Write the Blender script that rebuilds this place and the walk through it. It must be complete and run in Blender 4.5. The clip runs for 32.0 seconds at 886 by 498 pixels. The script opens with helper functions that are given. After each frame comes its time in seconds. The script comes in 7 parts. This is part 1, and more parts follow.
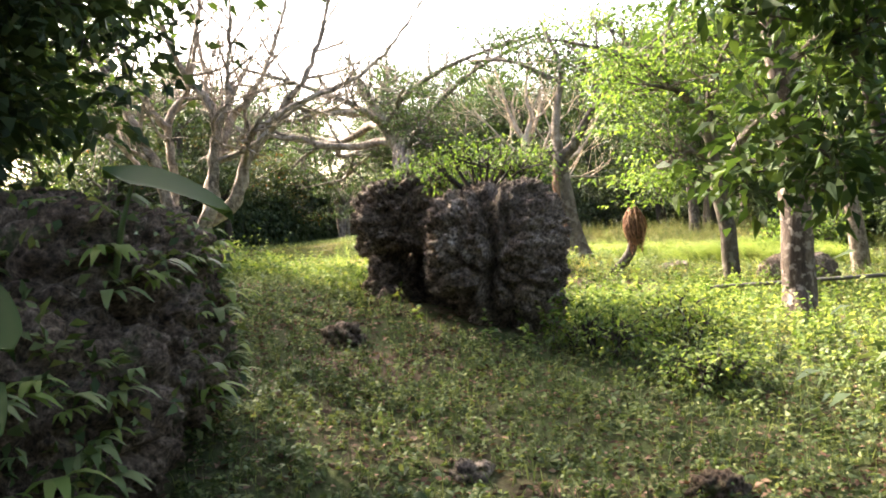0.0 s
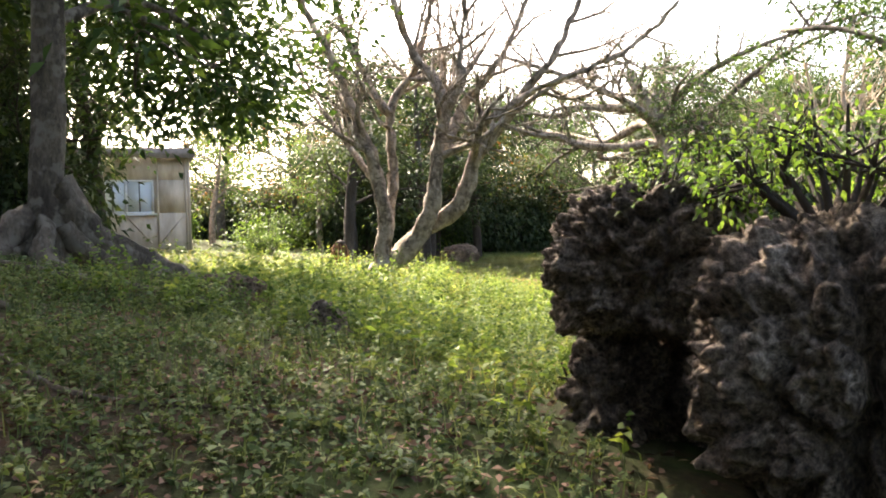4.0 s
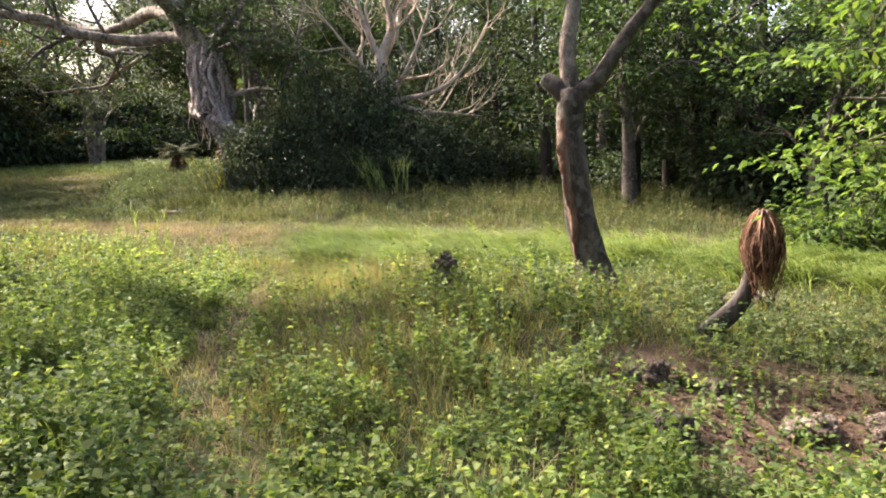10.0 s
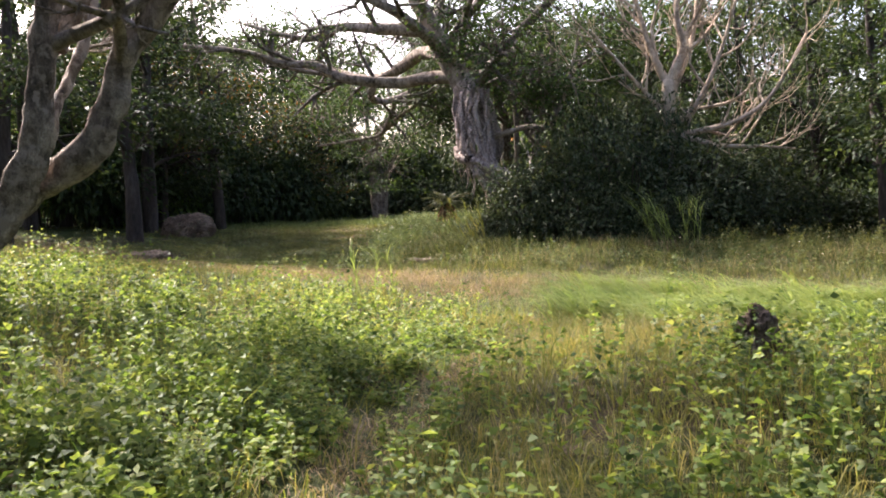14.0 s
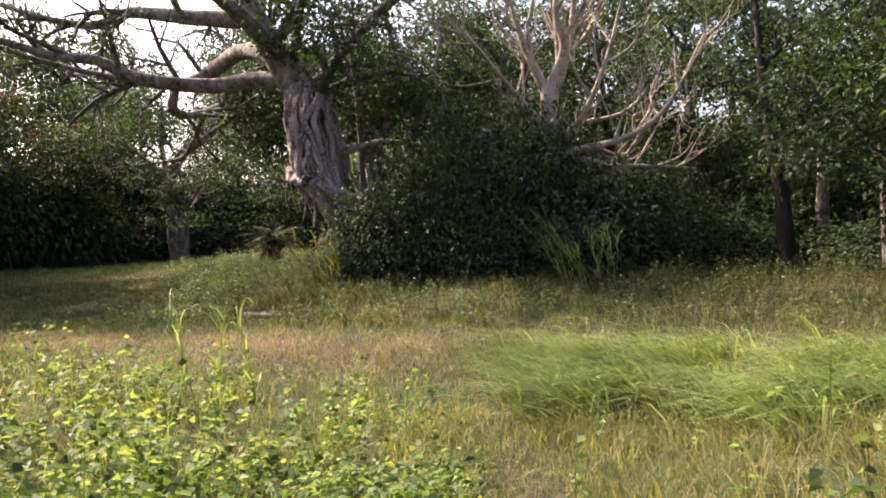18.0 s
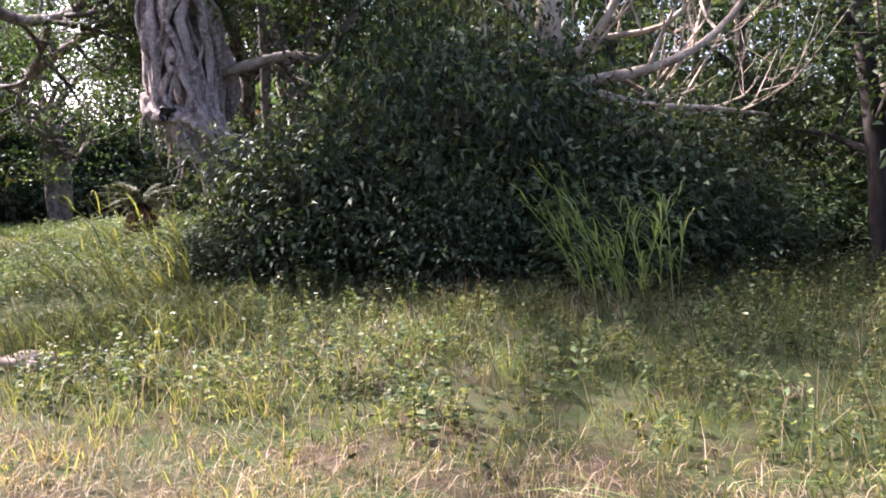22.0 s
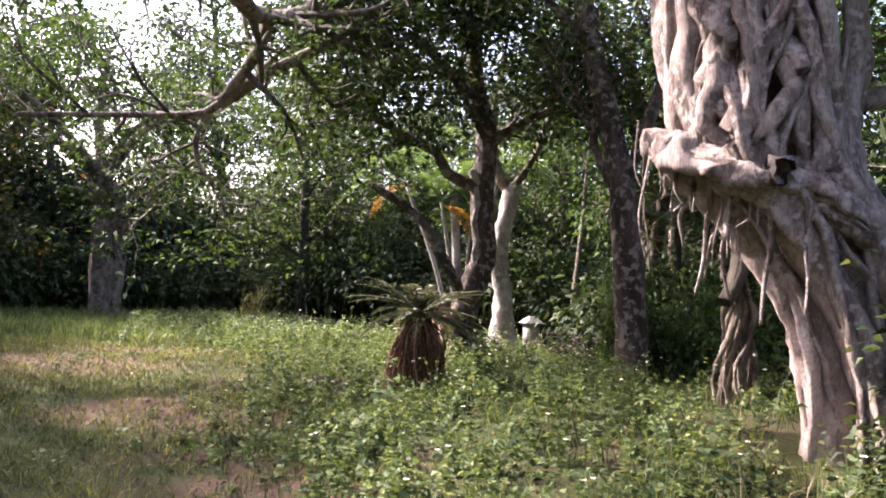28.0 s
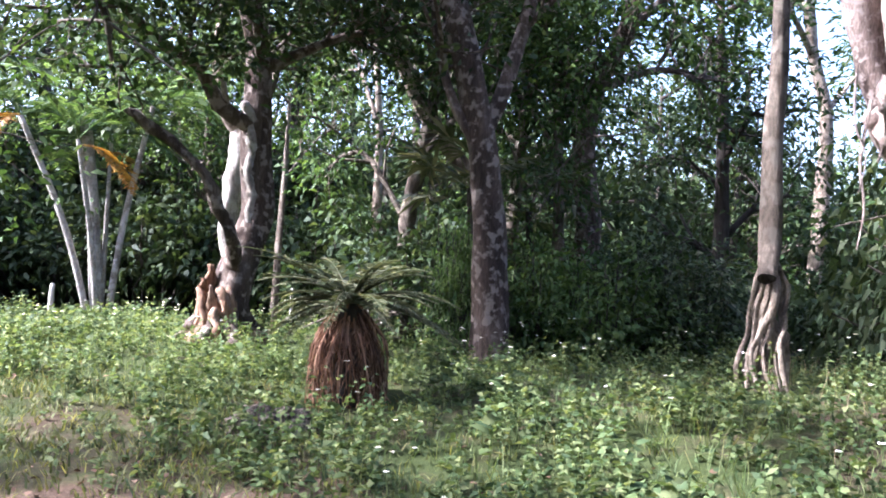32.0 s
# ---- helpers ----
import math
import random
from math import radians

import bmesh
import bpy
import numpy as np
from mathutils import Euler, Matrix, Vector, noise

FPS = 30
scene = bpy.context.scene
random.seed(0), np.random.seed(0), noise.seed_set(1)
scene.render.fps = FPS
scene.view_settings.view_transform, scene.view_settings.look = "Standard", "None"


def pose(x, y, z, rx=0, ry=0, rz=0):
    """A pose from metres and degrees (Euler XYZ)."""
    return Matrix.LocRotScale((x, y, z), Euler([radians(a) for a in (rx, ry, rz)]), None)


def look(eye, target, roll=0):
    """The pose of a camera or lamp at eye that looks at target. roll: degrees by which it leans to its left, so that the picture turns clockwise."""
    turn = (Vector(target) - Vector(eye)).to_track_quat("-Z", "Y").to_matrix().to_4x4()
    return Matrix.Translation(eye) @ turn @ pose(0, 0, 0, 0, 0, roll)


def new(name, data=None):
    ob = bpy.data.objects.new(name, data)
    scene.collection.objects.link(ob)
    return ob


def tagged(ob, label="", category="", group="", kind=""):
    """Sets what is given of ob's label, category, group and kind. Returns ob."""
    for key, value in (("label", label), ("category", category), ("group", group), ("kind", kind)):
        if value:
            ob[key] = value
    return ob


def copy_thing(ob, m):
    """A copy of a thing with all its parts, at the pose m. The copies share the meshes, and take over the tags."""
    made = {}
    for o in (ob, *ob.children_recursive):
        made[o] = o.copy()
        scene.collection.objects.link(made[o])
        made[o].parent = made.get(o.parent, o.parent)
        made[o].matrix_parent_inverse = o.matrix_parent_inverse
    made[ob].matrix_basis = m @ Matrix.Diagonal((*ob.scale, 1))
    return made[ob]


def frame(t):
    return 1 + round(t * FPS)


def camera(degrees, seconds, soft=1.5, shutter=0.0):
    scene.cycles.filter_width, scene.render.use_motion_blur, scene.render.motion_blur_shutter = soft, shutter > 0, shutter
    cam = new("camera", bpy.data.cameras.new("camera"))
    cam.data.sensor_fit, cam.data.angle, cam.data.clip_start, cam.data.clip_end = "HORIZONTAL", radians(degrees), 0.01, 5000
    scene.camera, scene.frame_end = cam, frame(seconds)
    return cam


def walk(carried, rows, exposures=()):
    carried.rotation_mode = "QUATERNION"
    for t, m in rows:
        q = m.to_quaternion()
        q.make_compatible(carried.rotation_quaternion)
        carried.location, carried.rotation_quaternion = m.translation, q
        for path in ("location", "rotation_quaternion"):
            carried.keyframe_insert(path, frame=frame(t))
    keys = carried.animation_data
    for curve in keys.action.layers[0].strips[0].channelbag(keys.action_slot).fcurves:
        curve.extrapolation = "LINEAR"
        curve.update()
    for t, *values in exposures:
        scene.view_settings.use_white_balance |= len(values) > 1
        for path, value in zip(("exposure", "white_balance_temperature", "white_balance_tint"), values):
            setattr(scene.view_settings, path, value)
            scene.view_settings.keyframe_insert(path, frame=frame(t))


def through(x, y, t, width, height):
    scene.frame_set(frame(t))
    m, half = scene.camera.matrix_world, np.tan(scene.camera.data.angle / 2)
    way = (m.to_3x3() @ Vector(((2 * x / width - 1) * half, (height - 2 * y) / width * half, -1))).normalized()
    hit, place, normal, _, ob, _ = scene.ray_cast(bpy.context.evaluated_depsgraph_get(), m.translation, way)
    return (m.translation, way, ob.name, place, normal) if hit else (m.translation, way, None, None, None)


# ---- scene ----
cam = camera(55.6, 32.0, 1.85)
PATH = [
    (0, (0.158, -0.174, 1.401), (0.122, 1.825, 1.336), -6.1),
    (0.5, (0.048, 0.559, 1.446), (-0.119, 2.551, 1.394), -4.3),
    (1, (-0.007, 0.938, 1.498), (-0.101, 2.935, 1.465), -1.3),
    (1.5, (-0.065, 1.519, 1.576), (-0.117, 3.517, 1.518), -2.2),
    (2, (-0.073, 2.082, 1.573), (-0.159, 4.078, 1.471), -2.1),
    (2.5, (0.008, 2.719, 1.537), (-0.249, 4.701, 1.465), -2.6),
    (3, (0.037, 3.368, 1.573), (-0.324, 5.335, 1.539), -2.6),
    (3.5, (0.08, 3.913, 1.601), (-0.446, 5.843, 1.592), -2.1),
    (5.5, (-0.474, 5.833, 1.782), (-1.304, 7.652, 1.725), -1.2),
    (6, (-0.6, 6.291, 1.811), (-1.529, 8.06, 1.726), -0.4),
    (6.5, (-0.918, 6.736, 1.841), (-1.95, 8.446, 1.727), -2.6),
    (7, (-1.168, 7.115, 1.936), (-2.074, 8.892, 1.775), -3.5),
    (7.5, (-1.38, 7.666, 2.184), (-1.98, 9.562, 1.968), -4.4),
    (8, (-1.508, 7.827, 2.327), (-1.852, 9.784, 2.094), -4.5),
    (8.5, (-1.656, 8.054, 2.376), (-1.704, 10.046, 2.206), -3.7),
    (9, (-1.654, 8.52, 2.315), (-1.535, 10.509, 2.142), -3.0),
    (9.5, (-1.733, 8.847, 2.271), (-1.45, 10.812, 2.03), -1.5),
    (10, (-1.782, 9.18, 2.269), (-1.257, 11.088, 1.977), -1.8),
    (10.5, (-1.672, 9.561, 2.231), (-1.115, 11.466, 1.983), -1.4),
    (11, (-1.592, 10.018, 2.165), (-1.068, 11.938, 1.967), -2.4),
    (11.5, (-1.487, 10.371, 2.11), (-1.056, 12.318, 1.959), -3.1),
    (12, (-1.327, 10.751, 2.022), (-0.817, 12.682, 1.922), -2.0),
    (12.5, (-1.154, 11.123, 1.922), (-0.66, 13.059, 1.846), -1.0),
    (13, (-0.967, 11.501, 1.826), (-0.702, 13.481, 1.719), -1.2),
    (13.5, (-0.911, 11.916, 1.694), (-0.893, 13.912, 1.581), -1.5),
    (15.5, (-1.505, 14.039, 1.617), (-1.853, 16.005, 1.5), -6.1),
    (16, (-1.697, 14.556, 1.707), (-1.817, 16.548, 1.566), -6.1),
    (16.5, (-1.986, 15.057, 1.653), (-1.958, 17.055, 1.571), -5.9),
    (17, (-2.168, 15.528, 1.626), (-1.976, 17.519, 1.576), -5.3),
    (17.5, (-2.128, 16.283, 1.532), (-1.721, 18.241, 1.521), -4.3),
    (18, (-2.044, 16.927, 1.523), (-1.706, 18.897, 1.483), -3.5),
    (18.5, (-1.973, 17.674, 1.528), (-1.583, 19.635, 1.489), -3.8),
    (19, (-1.843, 18.407, 1.536), (-1.312, 20.335, 1.478), -3.4),
    (19.5, (-1.829, 19.115, 1.51), (-1.219, 21.018, 1.419), -4.1),
    (20, (-1.664, 19.857, 1.521), (-1.116, 21.775, 1.375), -4.1),
    (20.5, (-1.517, 20.59, 1.556), (-1.052, 22.529, 1.407), -4.5),
    (21, (-1.303, 21.238, 1.568), (-0.871, 23.189, 1.479), -3.7),
    (21.5, (-1.035, 22.097, 1.588), (-0.654, 24.057, 1.488), -3.0),
    (22, (-0.833, 22.857, 1.626), (-0.387, 24.802, 1.488), -1.9),
    (22.5, (-0.789, 23.617, 1.667), (-0.399, 25.576, 1.578), -0.4),
    (23, (-0.831, 24.358, 1.531), (-0.689, 26.353, 1.523), 2.4),
    (23.5, (-0.948, 25.134, 1.585), (-1.126, 27.126, 1.581), 2.2),
    (24, (-1.24, 25.843, 1.708), (-1.507, 27.825, 1.737), -2.7),
    (24.5, (-1.724, 26.433, 1.723), (-2.008, 28.411, 1.815), -5.1),
    (26.5, (-3.873, 28.9, 1.877), (-3.796, 30.897, 1.966), 1.4),
    (27, (-4.427, 29.244, 1.912), (-4.063, 31.21, 1.987), 2.3),
    (27.5, (-4.9, 29.6, 1.92), (-4.362, 31.525, 1.992), 1.9),
    (28, (-5.379, 29.96, 1.916), (-4.761, 31.86, 2.008), 2.6),
    (28.5, (-5.752, 30.503, 1.911), (-5.045, 32.371, 2.012), 2.8),
    (29, (-6.201, 30.938, 1.878), (-5.338, 32.74, 1.975), 3.2),
    (29.5, (-6.575, 31.435, 1.835), (-5.477, 33.106, 1.898), 2.7),
    (30, (-6.922, 32.019, 1.836), (-5.652, 33.565, 1.864), 2.2),
    (30.5, (-7.242, 32.595, 1.893), (-5.847, 34.028, 1.934), 1.5),
    (31, (-7.505, 33.215, 1.853), (-5.985, 34.513, 1.917), 1.5),
    (31.5, (-7.706, 33.808, 1.899), (-6.11, 35.013, 1.947), 1.4),
    (32, (-7.625, 34.387, 1.935), (-6.01, 35.567, 1.968), 2.0),
]
EXPOSURES = [(0, 3.15, 7000, 14), (3, 2.95, 7000, 14), (6, 2.92, 6700, 14), (7.5, 2.58, 6300, 12), (9, 2.1, 6300, 15), (10, 2.15, 6400, 18), (11, 2.05, 6300, 22), (13, 1.97, 6300, 22), (16, 2.02, 6300, 24), (17, 1.92, 6400, 24), (18, 1.72, 6400, 25), (19, 1.82, 6400, 25), (20, 1.95, 6300, 26), (21, 2.3, 6000, 28), (22, 2.5, 5800, 30), (23, 2.75, 5600, 34), (24, 3.08, 5500, 38), (27, 2.2, 6500, 28), (28, 2.42, 6100, 28), (29, 2.55, 5900, 25), (30, 2.7, 5700, 17), (32, 2.87, 5250, 23)]
walk(cam, [(t, look(eye, target, roll)) for t, eye, target, roll in PATH], EXPOSURES)

# ---- world and light ----
world = bpy.data.worlds.new("world")
scene.world = world
world.use_nodes = True
SUN_AZ, SUN_EL = radians(-44), radians(41)
sky = world.node_tree.nodes.new("ShaderNodeTexSky")
sky.sky_type = "NISHITA"
sky.sun_disc = False
sky.sun_elevation = SUN_EL
sky.sun_rotation = SUN_AZ
sky.air_density, sky.dust_density, sky.ozone_density = 1.0, 6.0, 1.0
world.node_tree.links.new(sky.outputs[0], world.node_tree.nodes["Background"].inputs[0])
world.node_tree.nodes["Background"].inputs[1].default_value = 0.15
sun = new("sun", bpy.data.lights.new("sun", "SUN"))
sun.data.energy = 5.0
sun.data.angle = radians(1.5)
sun.data.color = (1.0, 0.93, 0.80)
SUN_WAY = Vector((math.sin(SUN_AZ) * math.cos(SUN_EL), math.cos(SUN_AZ) * math.cos(SUN_EL), math.sin(SUN_EL)))
sun.matrix_world = look((0, 0, 60), Vector((0, 0, 60)) - SUN_WAY)
tagged(sun, "hazy afternoon sun", "sun", kind="structure")
RNG = np.random.default_rng(7)


# ---- materials ----
def material(name):
    m = bpy.data.materials.new(name)
    m.use_nodes = True
    return m, m.node_tree.nodes, m.node_tree.links, m.node_tree.nodes["Principled BSDF"]


def ramp(nodes, stops):
    r = nodes.new("ShaderNodeValToRGB")
    while len(r.color_ramp.elements) < len(stops):
        r.color_ramp.elements.new(0.5)
    for e, (p, c) in zip(r.color_ramp.elements, stops):
        e.position, e.color = p, (*c, 1)
    return r


def tex_noise(nodes, links, scale, detail=4, rough=0.6, stretch=None):
    co = nodes.new("ShaderNodeTexCoord")
    n = nodes.new("ShaderNodeTexNoise")
    n.inputs["Scale"].default_value, n.inputs["Detail"].default_value, n.inputs["Roughness"].default_value = scale, detail, rough
    if stretch:
        mp = nodes.new("ShaderNodeMapping")
        mp.inputs["Scale"].default_value = stretch
        links.new(co.outputs["Object"], mp.inputs[0])
        links.new(mp.outputs[0], n.inputs["Vector"])
    else:
        links.new(co.outputs["Object"], n.inputs["Vector"])
    return n


def mixed(nodes, links, fac, a, b, mode="MIX"):
    x = nodes.new("ShaderNodeMix")
    x.data_type, x.blend_type = "RGBA", mode
    for sock, v in ((x.inputs["Factor"], fac), (x.inputs["A"], a), (x.inputs["B"], b)):
        if isinstance(v, (int, float)):
            sock.default_value = v
        elif isinstance(v, tuple):
            sock.default_value = (*v, 1)
        else:
            links.new(v, sock)
    return x.outputs["Result"]


def bump(nodes, links, b, height, strength, dist):
    n = nodes.new("ShaderNodeBump")
    n.inputs["Strength"].default_value, n.inputs["Distance"].default_value = strength, dist
    links.new(height, n.inputs["Height"])
    links.new(n.outputs[0], b.inputs["Normal"])


def leaf_material(name, dark, mid, light, rough=0.45, through=0.45, warm=None):
    """Foliage: a colour for each leaf, a larger drift over the plant, light through the blade."""
    m, nodes, links, b = material(name)
    geo = nodes.new("ShaderNodeNewGeometry")
    dark, mid, light = (tuple(c * k for c, k in zip(col, (1.08, 1.0, 1.22))) for col in (dark, mid, light))
    stops = [(0.0, dark), (0.55, mid), (1.0, light)]
    if warm:
        stops = [(0.0, dark), (0.5, mid), (0.9, light), (0.965, warm)]
    r = ramp(nodes, stops)
    links.new(geo.outputs["Random Per Island"], r.inputs[0])
    n = tex_noise(nodes, links, 0.8, 3)
    drift = ramp(nodes, [(0.3, (0.62, 0.66, 0.6)), (0.7, (1.15, 1.1, 1.0))])
    links.new(n.outputs[0], drift.inputs[0])
    col = mixed(nodes, links, 1.0, r.outputs[0], drift.outputs[0], "MULTIPLY")
    links.new(col, b.inputs["Base Color"])
    b.inputs["Roughness"].default_value = rough + 0.1
    b.inputs["Specular IOR Level"].default_value = 0.16
    t = nodes.new("ShaderNodeBsdfTranslucent")
    tint = mixed(nodes, links, 1.0, col, (1.45, 1.4, 0.7), "MULTIPLY")
    links.new(tint, t.inputs[0])
    mx = nodes.new("ShaderNodeMixShader")
    mx.inputs[0].default_value = through
    links.new(b.outputs[0], mx.inputs[1])
    links.new(t.outputs[0], mx.inputs[2])
    links.new(mx.outputs[0], nodes["Material Output"].inputs[0])
    return m


def bark_material(name, dark, mid, light, patch=None, scale=1.0, lift=0.5, stretch=(1, 1, 0.25)):
    m, nodes, links, b = material(name)
    big = tex_noise(nodes, links, 2.2 * scale, 5, 0.65, stretch)
    fine = tex_noise(nodes, links, 22 * scale, 6, 0.7, stretch)
    r = ramp(nodes, [(0.3, dark), (0.5, mid), (0.72, light)])
    links.new(big.outputs[0], r.inputs[0])
    f = ramp(nodes, [(0.3, (0.45, 0.45, 0.45)), (0.62, (1.15, 1.15, 1.15))])
    links.new(fine.outputs[0], f.inputs[0])
    col = mixed(nodes, links, 1.0, r.outputs[0], f.outputs[0], "MULTIPLY")
    if patch:
        spots = tex_noise(nodes, links, 4.5 * scale, 3, 0.5)
        mask = ramp(nodes, [(0.52, (0, 0, 0)), (0.62, (1, 1, 1))])
        links.new(spots.outputs[0], mask.inputs[0])
        col = mixed(nodes, links, mask.outputs[0], col, patch)
    links.new(col, b.inputs["Base Color"])
    b.inputs["Roughness"].default_value = 0.85
    b.inputs["Specular IOR Level"].default_value = 0.2
    bump(nodes, links, b, fine.outputs[0], lift, 0.03)
    return m


def rock_material(name, dark, mid, light, moss=None):
    m, nodes, links, b = material(name)
    big = tex_noise(nodes, links, 3.0, 8, 0.7)
    r = ramp(nodes, [(0.3, dark), (0.52, mid), (0.75, light)])
    links.new(big.outputs[0], r.inputs[0])
    co = nodes.new("ShaderNodeTexCoord")
    v = nodes.new("ShaderNodeTexVoronoi")
    v.inputs["Scale"].default_value = 24
    v.inputs["Randomness"].default_value = 1.0
    warp = nodes.new("ShaderNodeVectorMath")
    warp.operation = "MULTIPLY_ADD"
    warp.inputs[1].default_value = (0.12, 0.12, 0.12)
    links.new(big.outputs["Color"], warp.inputs[0])
    links.new(co.outputs["Object"], warp.inputs[2])
    links.new(warp.outputs[0], v.inputs["Vector"])
    pits = ramp(nodes, [(0.1, (0.35, 0.35, 0.35)), (0.5, (1.1, 1.1, 1.1))])
    links.new(v.outputs["Distance"], pits.inputs[0])
    col = mixed(nodes, links, 1.0, r.outputs[0], pits.outputs[0], "MULTIPLY")
    fine = tex_noise(nodes, links, 30, 8, 0.8)
    grit = ramp(nodes, [(0.4, (0.3, 0.28, 0.26)), (0.52, (0.9, 0.88, 0.86)), (0.64, (1.9, 1.85, 1.8))])
    links.new(fine.outputs[0], grit.inputs[0])
    col = mixed(nodes, links, 1.0, col, grit.outputs[0], "MULTIPLY")
    if moss:
        n = tex_noise(nodes, links, 5, 5, 0.7)
        mask = ramp(nodes, [(0.56, (0, 0, 0)), (0.68, (0.8, 0.8, 0.8))])
        links.new(n.outputs[0], mask.inputs[0])
        col = mixed(nodes, links, mask.outputs[0], col, moss)
    links.new(col, b.inputs["Base Color"])
    b.inputs["Roughness"].default_value = 0.95
    b.inputs["Specular IOR Level"].default_value = 0.15
    h = mixed(nodes, links, 0.72, v.outputs["Distance"], fine.outputs[0])
    bump(nodes, links, b, h, 1.0, 0.06)
    return m


def plain_material(name, a, c, scale=8, rough=0.8, metal=0.0, lift=0.3, stretch=None):
    m, nodes, links, b = material(name)
    n = tex_noise(nodes, links, scale, 6, 0.65, stretch)
    r = ramp(nodes, [(0.3, a), (0.7, c)])
    links.new(n.outputs[0], r.inputs[0])
    links.new(r.outputs[0], b.inputs["Base Color"])
    b.inputs["Roughness"].default_value, b.inputs["Metallic"].default_value = rough, metal
    bump(nodes, links, b, n.outputs[0], lift, 0.01)
    return m


M_HERB = leaf_material("herb_leaf", (0.036, 0.074, 0.017), (0.128, 0.205, 0.047), (0.225, 0.285, 0.08), 0.5, 0.45)
# Darker copy of the herb leaf, with shade put into its colour.
M_HERB_SHADE = leaf_material("shaded_weed_leaf", (0.034, 0.062, 0.022), (0.092, 0.142, 0.048), (0.175, 0.215, 0.082), 0.5, 0.33)
M_GRASS_DRY = leaf_material("dry_grass", (0.09, 0.115, 0.04), (0.17, 0.18, 0.065), (0.27, 0.245, 0.11), 0.6, 0.35)
M_GRASS = leaf_material("green_grass", (0.06, 0.088, 0.02), (0.15, 0.178, 0.042), (0.26, 0.25, 0.08), 0.5, 0.45)
M_GRASS_LUSH = leaf_material("lush_grass", (0.08, 0.145, 0.038), (0.168, 0.25, 0.068), (0.3, 0.37, 0.13), 0.4, 0.4)
M_TURF = leaf_material("trodden_turf", (0.045, 0.066, 0.02), (0.105, 0.13, 0.042), (0.19, 0.195, 0.08), 0.6, 0.22)
M_BANK = leaf_material("rank_bank_leaf", (0.026, 0.044, 0.014), (0.085, 0.112, 0.036), (0.18, 0.185, 0.072), 0.55, 0.35)
M_STRAW = leaf_material("straw", (0.17, 0.14, 0.075), (0.28, 0.23, 0.13), (0.40, 0.34, 0.21), 0.7, 0.2)
M_LITTER = leaf_material("fallen_leaf", (0.042, 0.025, 0.015), (0.105, 0.064, 0.036), (0.24, 0.17, 0.105), 0.7, 0.1)
M_PETAL = leaf_material("white_petal", (0.7, 0.7, 0.6), (0.8, 0.8, 0.72), (0.85, 0.85, 0.8), 0.6, 0.3)
# Darker than most leaves: the shade of the wood is put into its colour.
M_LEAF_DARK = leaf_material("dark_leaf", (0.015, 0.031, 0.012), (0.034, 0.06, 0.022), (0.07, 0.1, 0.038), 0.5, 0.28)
M_LEAF_MID = leaf_material("mid_leaf", (0.02, 0.045, 0.012), (0.038, 0.075, 0.019), (0.075, 0.125, 0.03), 0.55, 0.27)
M_LEAF_BRIGHT = leaf_material("bright_leaf", (0.042, 0.085, 0.018), (0.08, 0.15, 0.03), (0.135, 0.205, 0.05), 0.45, 0.5)
M_LEAF_BUSH = leaf_material("bush_leaf", (0.035, 0.072, 0.02), (0.068, 0.125, 0.034), (0.12, 0.18, 0.058), 0.4, 0.35)
M_LEAF_GOLD = leaf_material("turning_leaf", (0.022, 0.036, 0.012), (0.045, 0.066, 0.02), (0.10, 0.10, 0.034), 0.55, 0.3, (0.22, 0.08, 0.02))
M_LEAF_SHRUB = leaf_material("shrub_leaf", (0.012, 0.026, 0.010), (0.044, 0.072, 0.028), (0.092, 0.118, 0.054), 0.5, 0.28)
M_ROCK = rock_material("coral_rock", (0.055, 0.042, 0.032), (0.19, 0.148, 0.117), (0.46, 0.39, 0.33))
M_ROCK_MOSS = rock_material("mossy_rock", (0.05, 0.035, 0.025), (0.165, 0.122, 0.09), (0.36, 0.29, 0.23), (0.06, 0.085, 0.03))
M_ROCK_PALE = rock_material("pale_rock", (0.07, 0.056, 0.046), (0.17, 0.14, 0.118), (0.33, 0.28, 0.24))
M_BARK_PALE = bark_material("pale_bark", (0.03, 0.022, 0.016), (0.19, 0.15, 0.112), (0.5, 0.42, 0.335), (0.27, 0.22, 0.175), 2.4, 1.0, (1, 1, 0.6))
M_BARK_GREY = bark_material("grey_bark", (0.028, 0.021, 0.016), (0.088, 0.07, 0.053), (0.19, 0.155, 0.12), (0.145, 0.125, 0.1), 1.5, 0.9, (1, 1, 0.4))
M_BARK_DARK = bark_material("dark_bark", (0.02, 0.016, 0.013), (0.05, 0.04, 0.033), (0.10, 0.085, 0.07))
M_BARK_BANYAN = bark_material("banyan_bark", (0.06, 0.04, 0.033), (0.30, 0.23, 0.195), (0.54, 0.455, 0.40), (0.44, 0.365, 0.325), 4.0, 1.0, (1, 1, 0.22))
M_BARK_LEG = bark_material("smooth_root_bark", (0.2, 0.145, 0.125), (0.43, 0.33, 0.285), (0.6, 0.5, 0.45), (0.3, 0.225, 0.19), 3.2, 0.8, (1, 1, 0.45))
M_BARK_RED = bark_material("peeling_red_bark", (0.026, 0.018, 0.014), (0.08, 0.056, 0.043), (0.19, 0.15, 0.122), (0.24, 0.2, 0.168), 2.2, 1.0)
M_WOUND = bark_material("bare_wood", (0.06, 0.032, 0.02), (0.19, 0.105, 0.065), (0.36, 0.27, 0.2), None, 2.0)
M_BARK_SILVER = bark_material("silver_bark", (0.14, 0.12, 0.10), (0.32, 0.285, 0.25), (0.50, 0.46, 0.41), (0.40, 0.37, 0.335), 1.6, 0.7, (1, 1, 0.5))
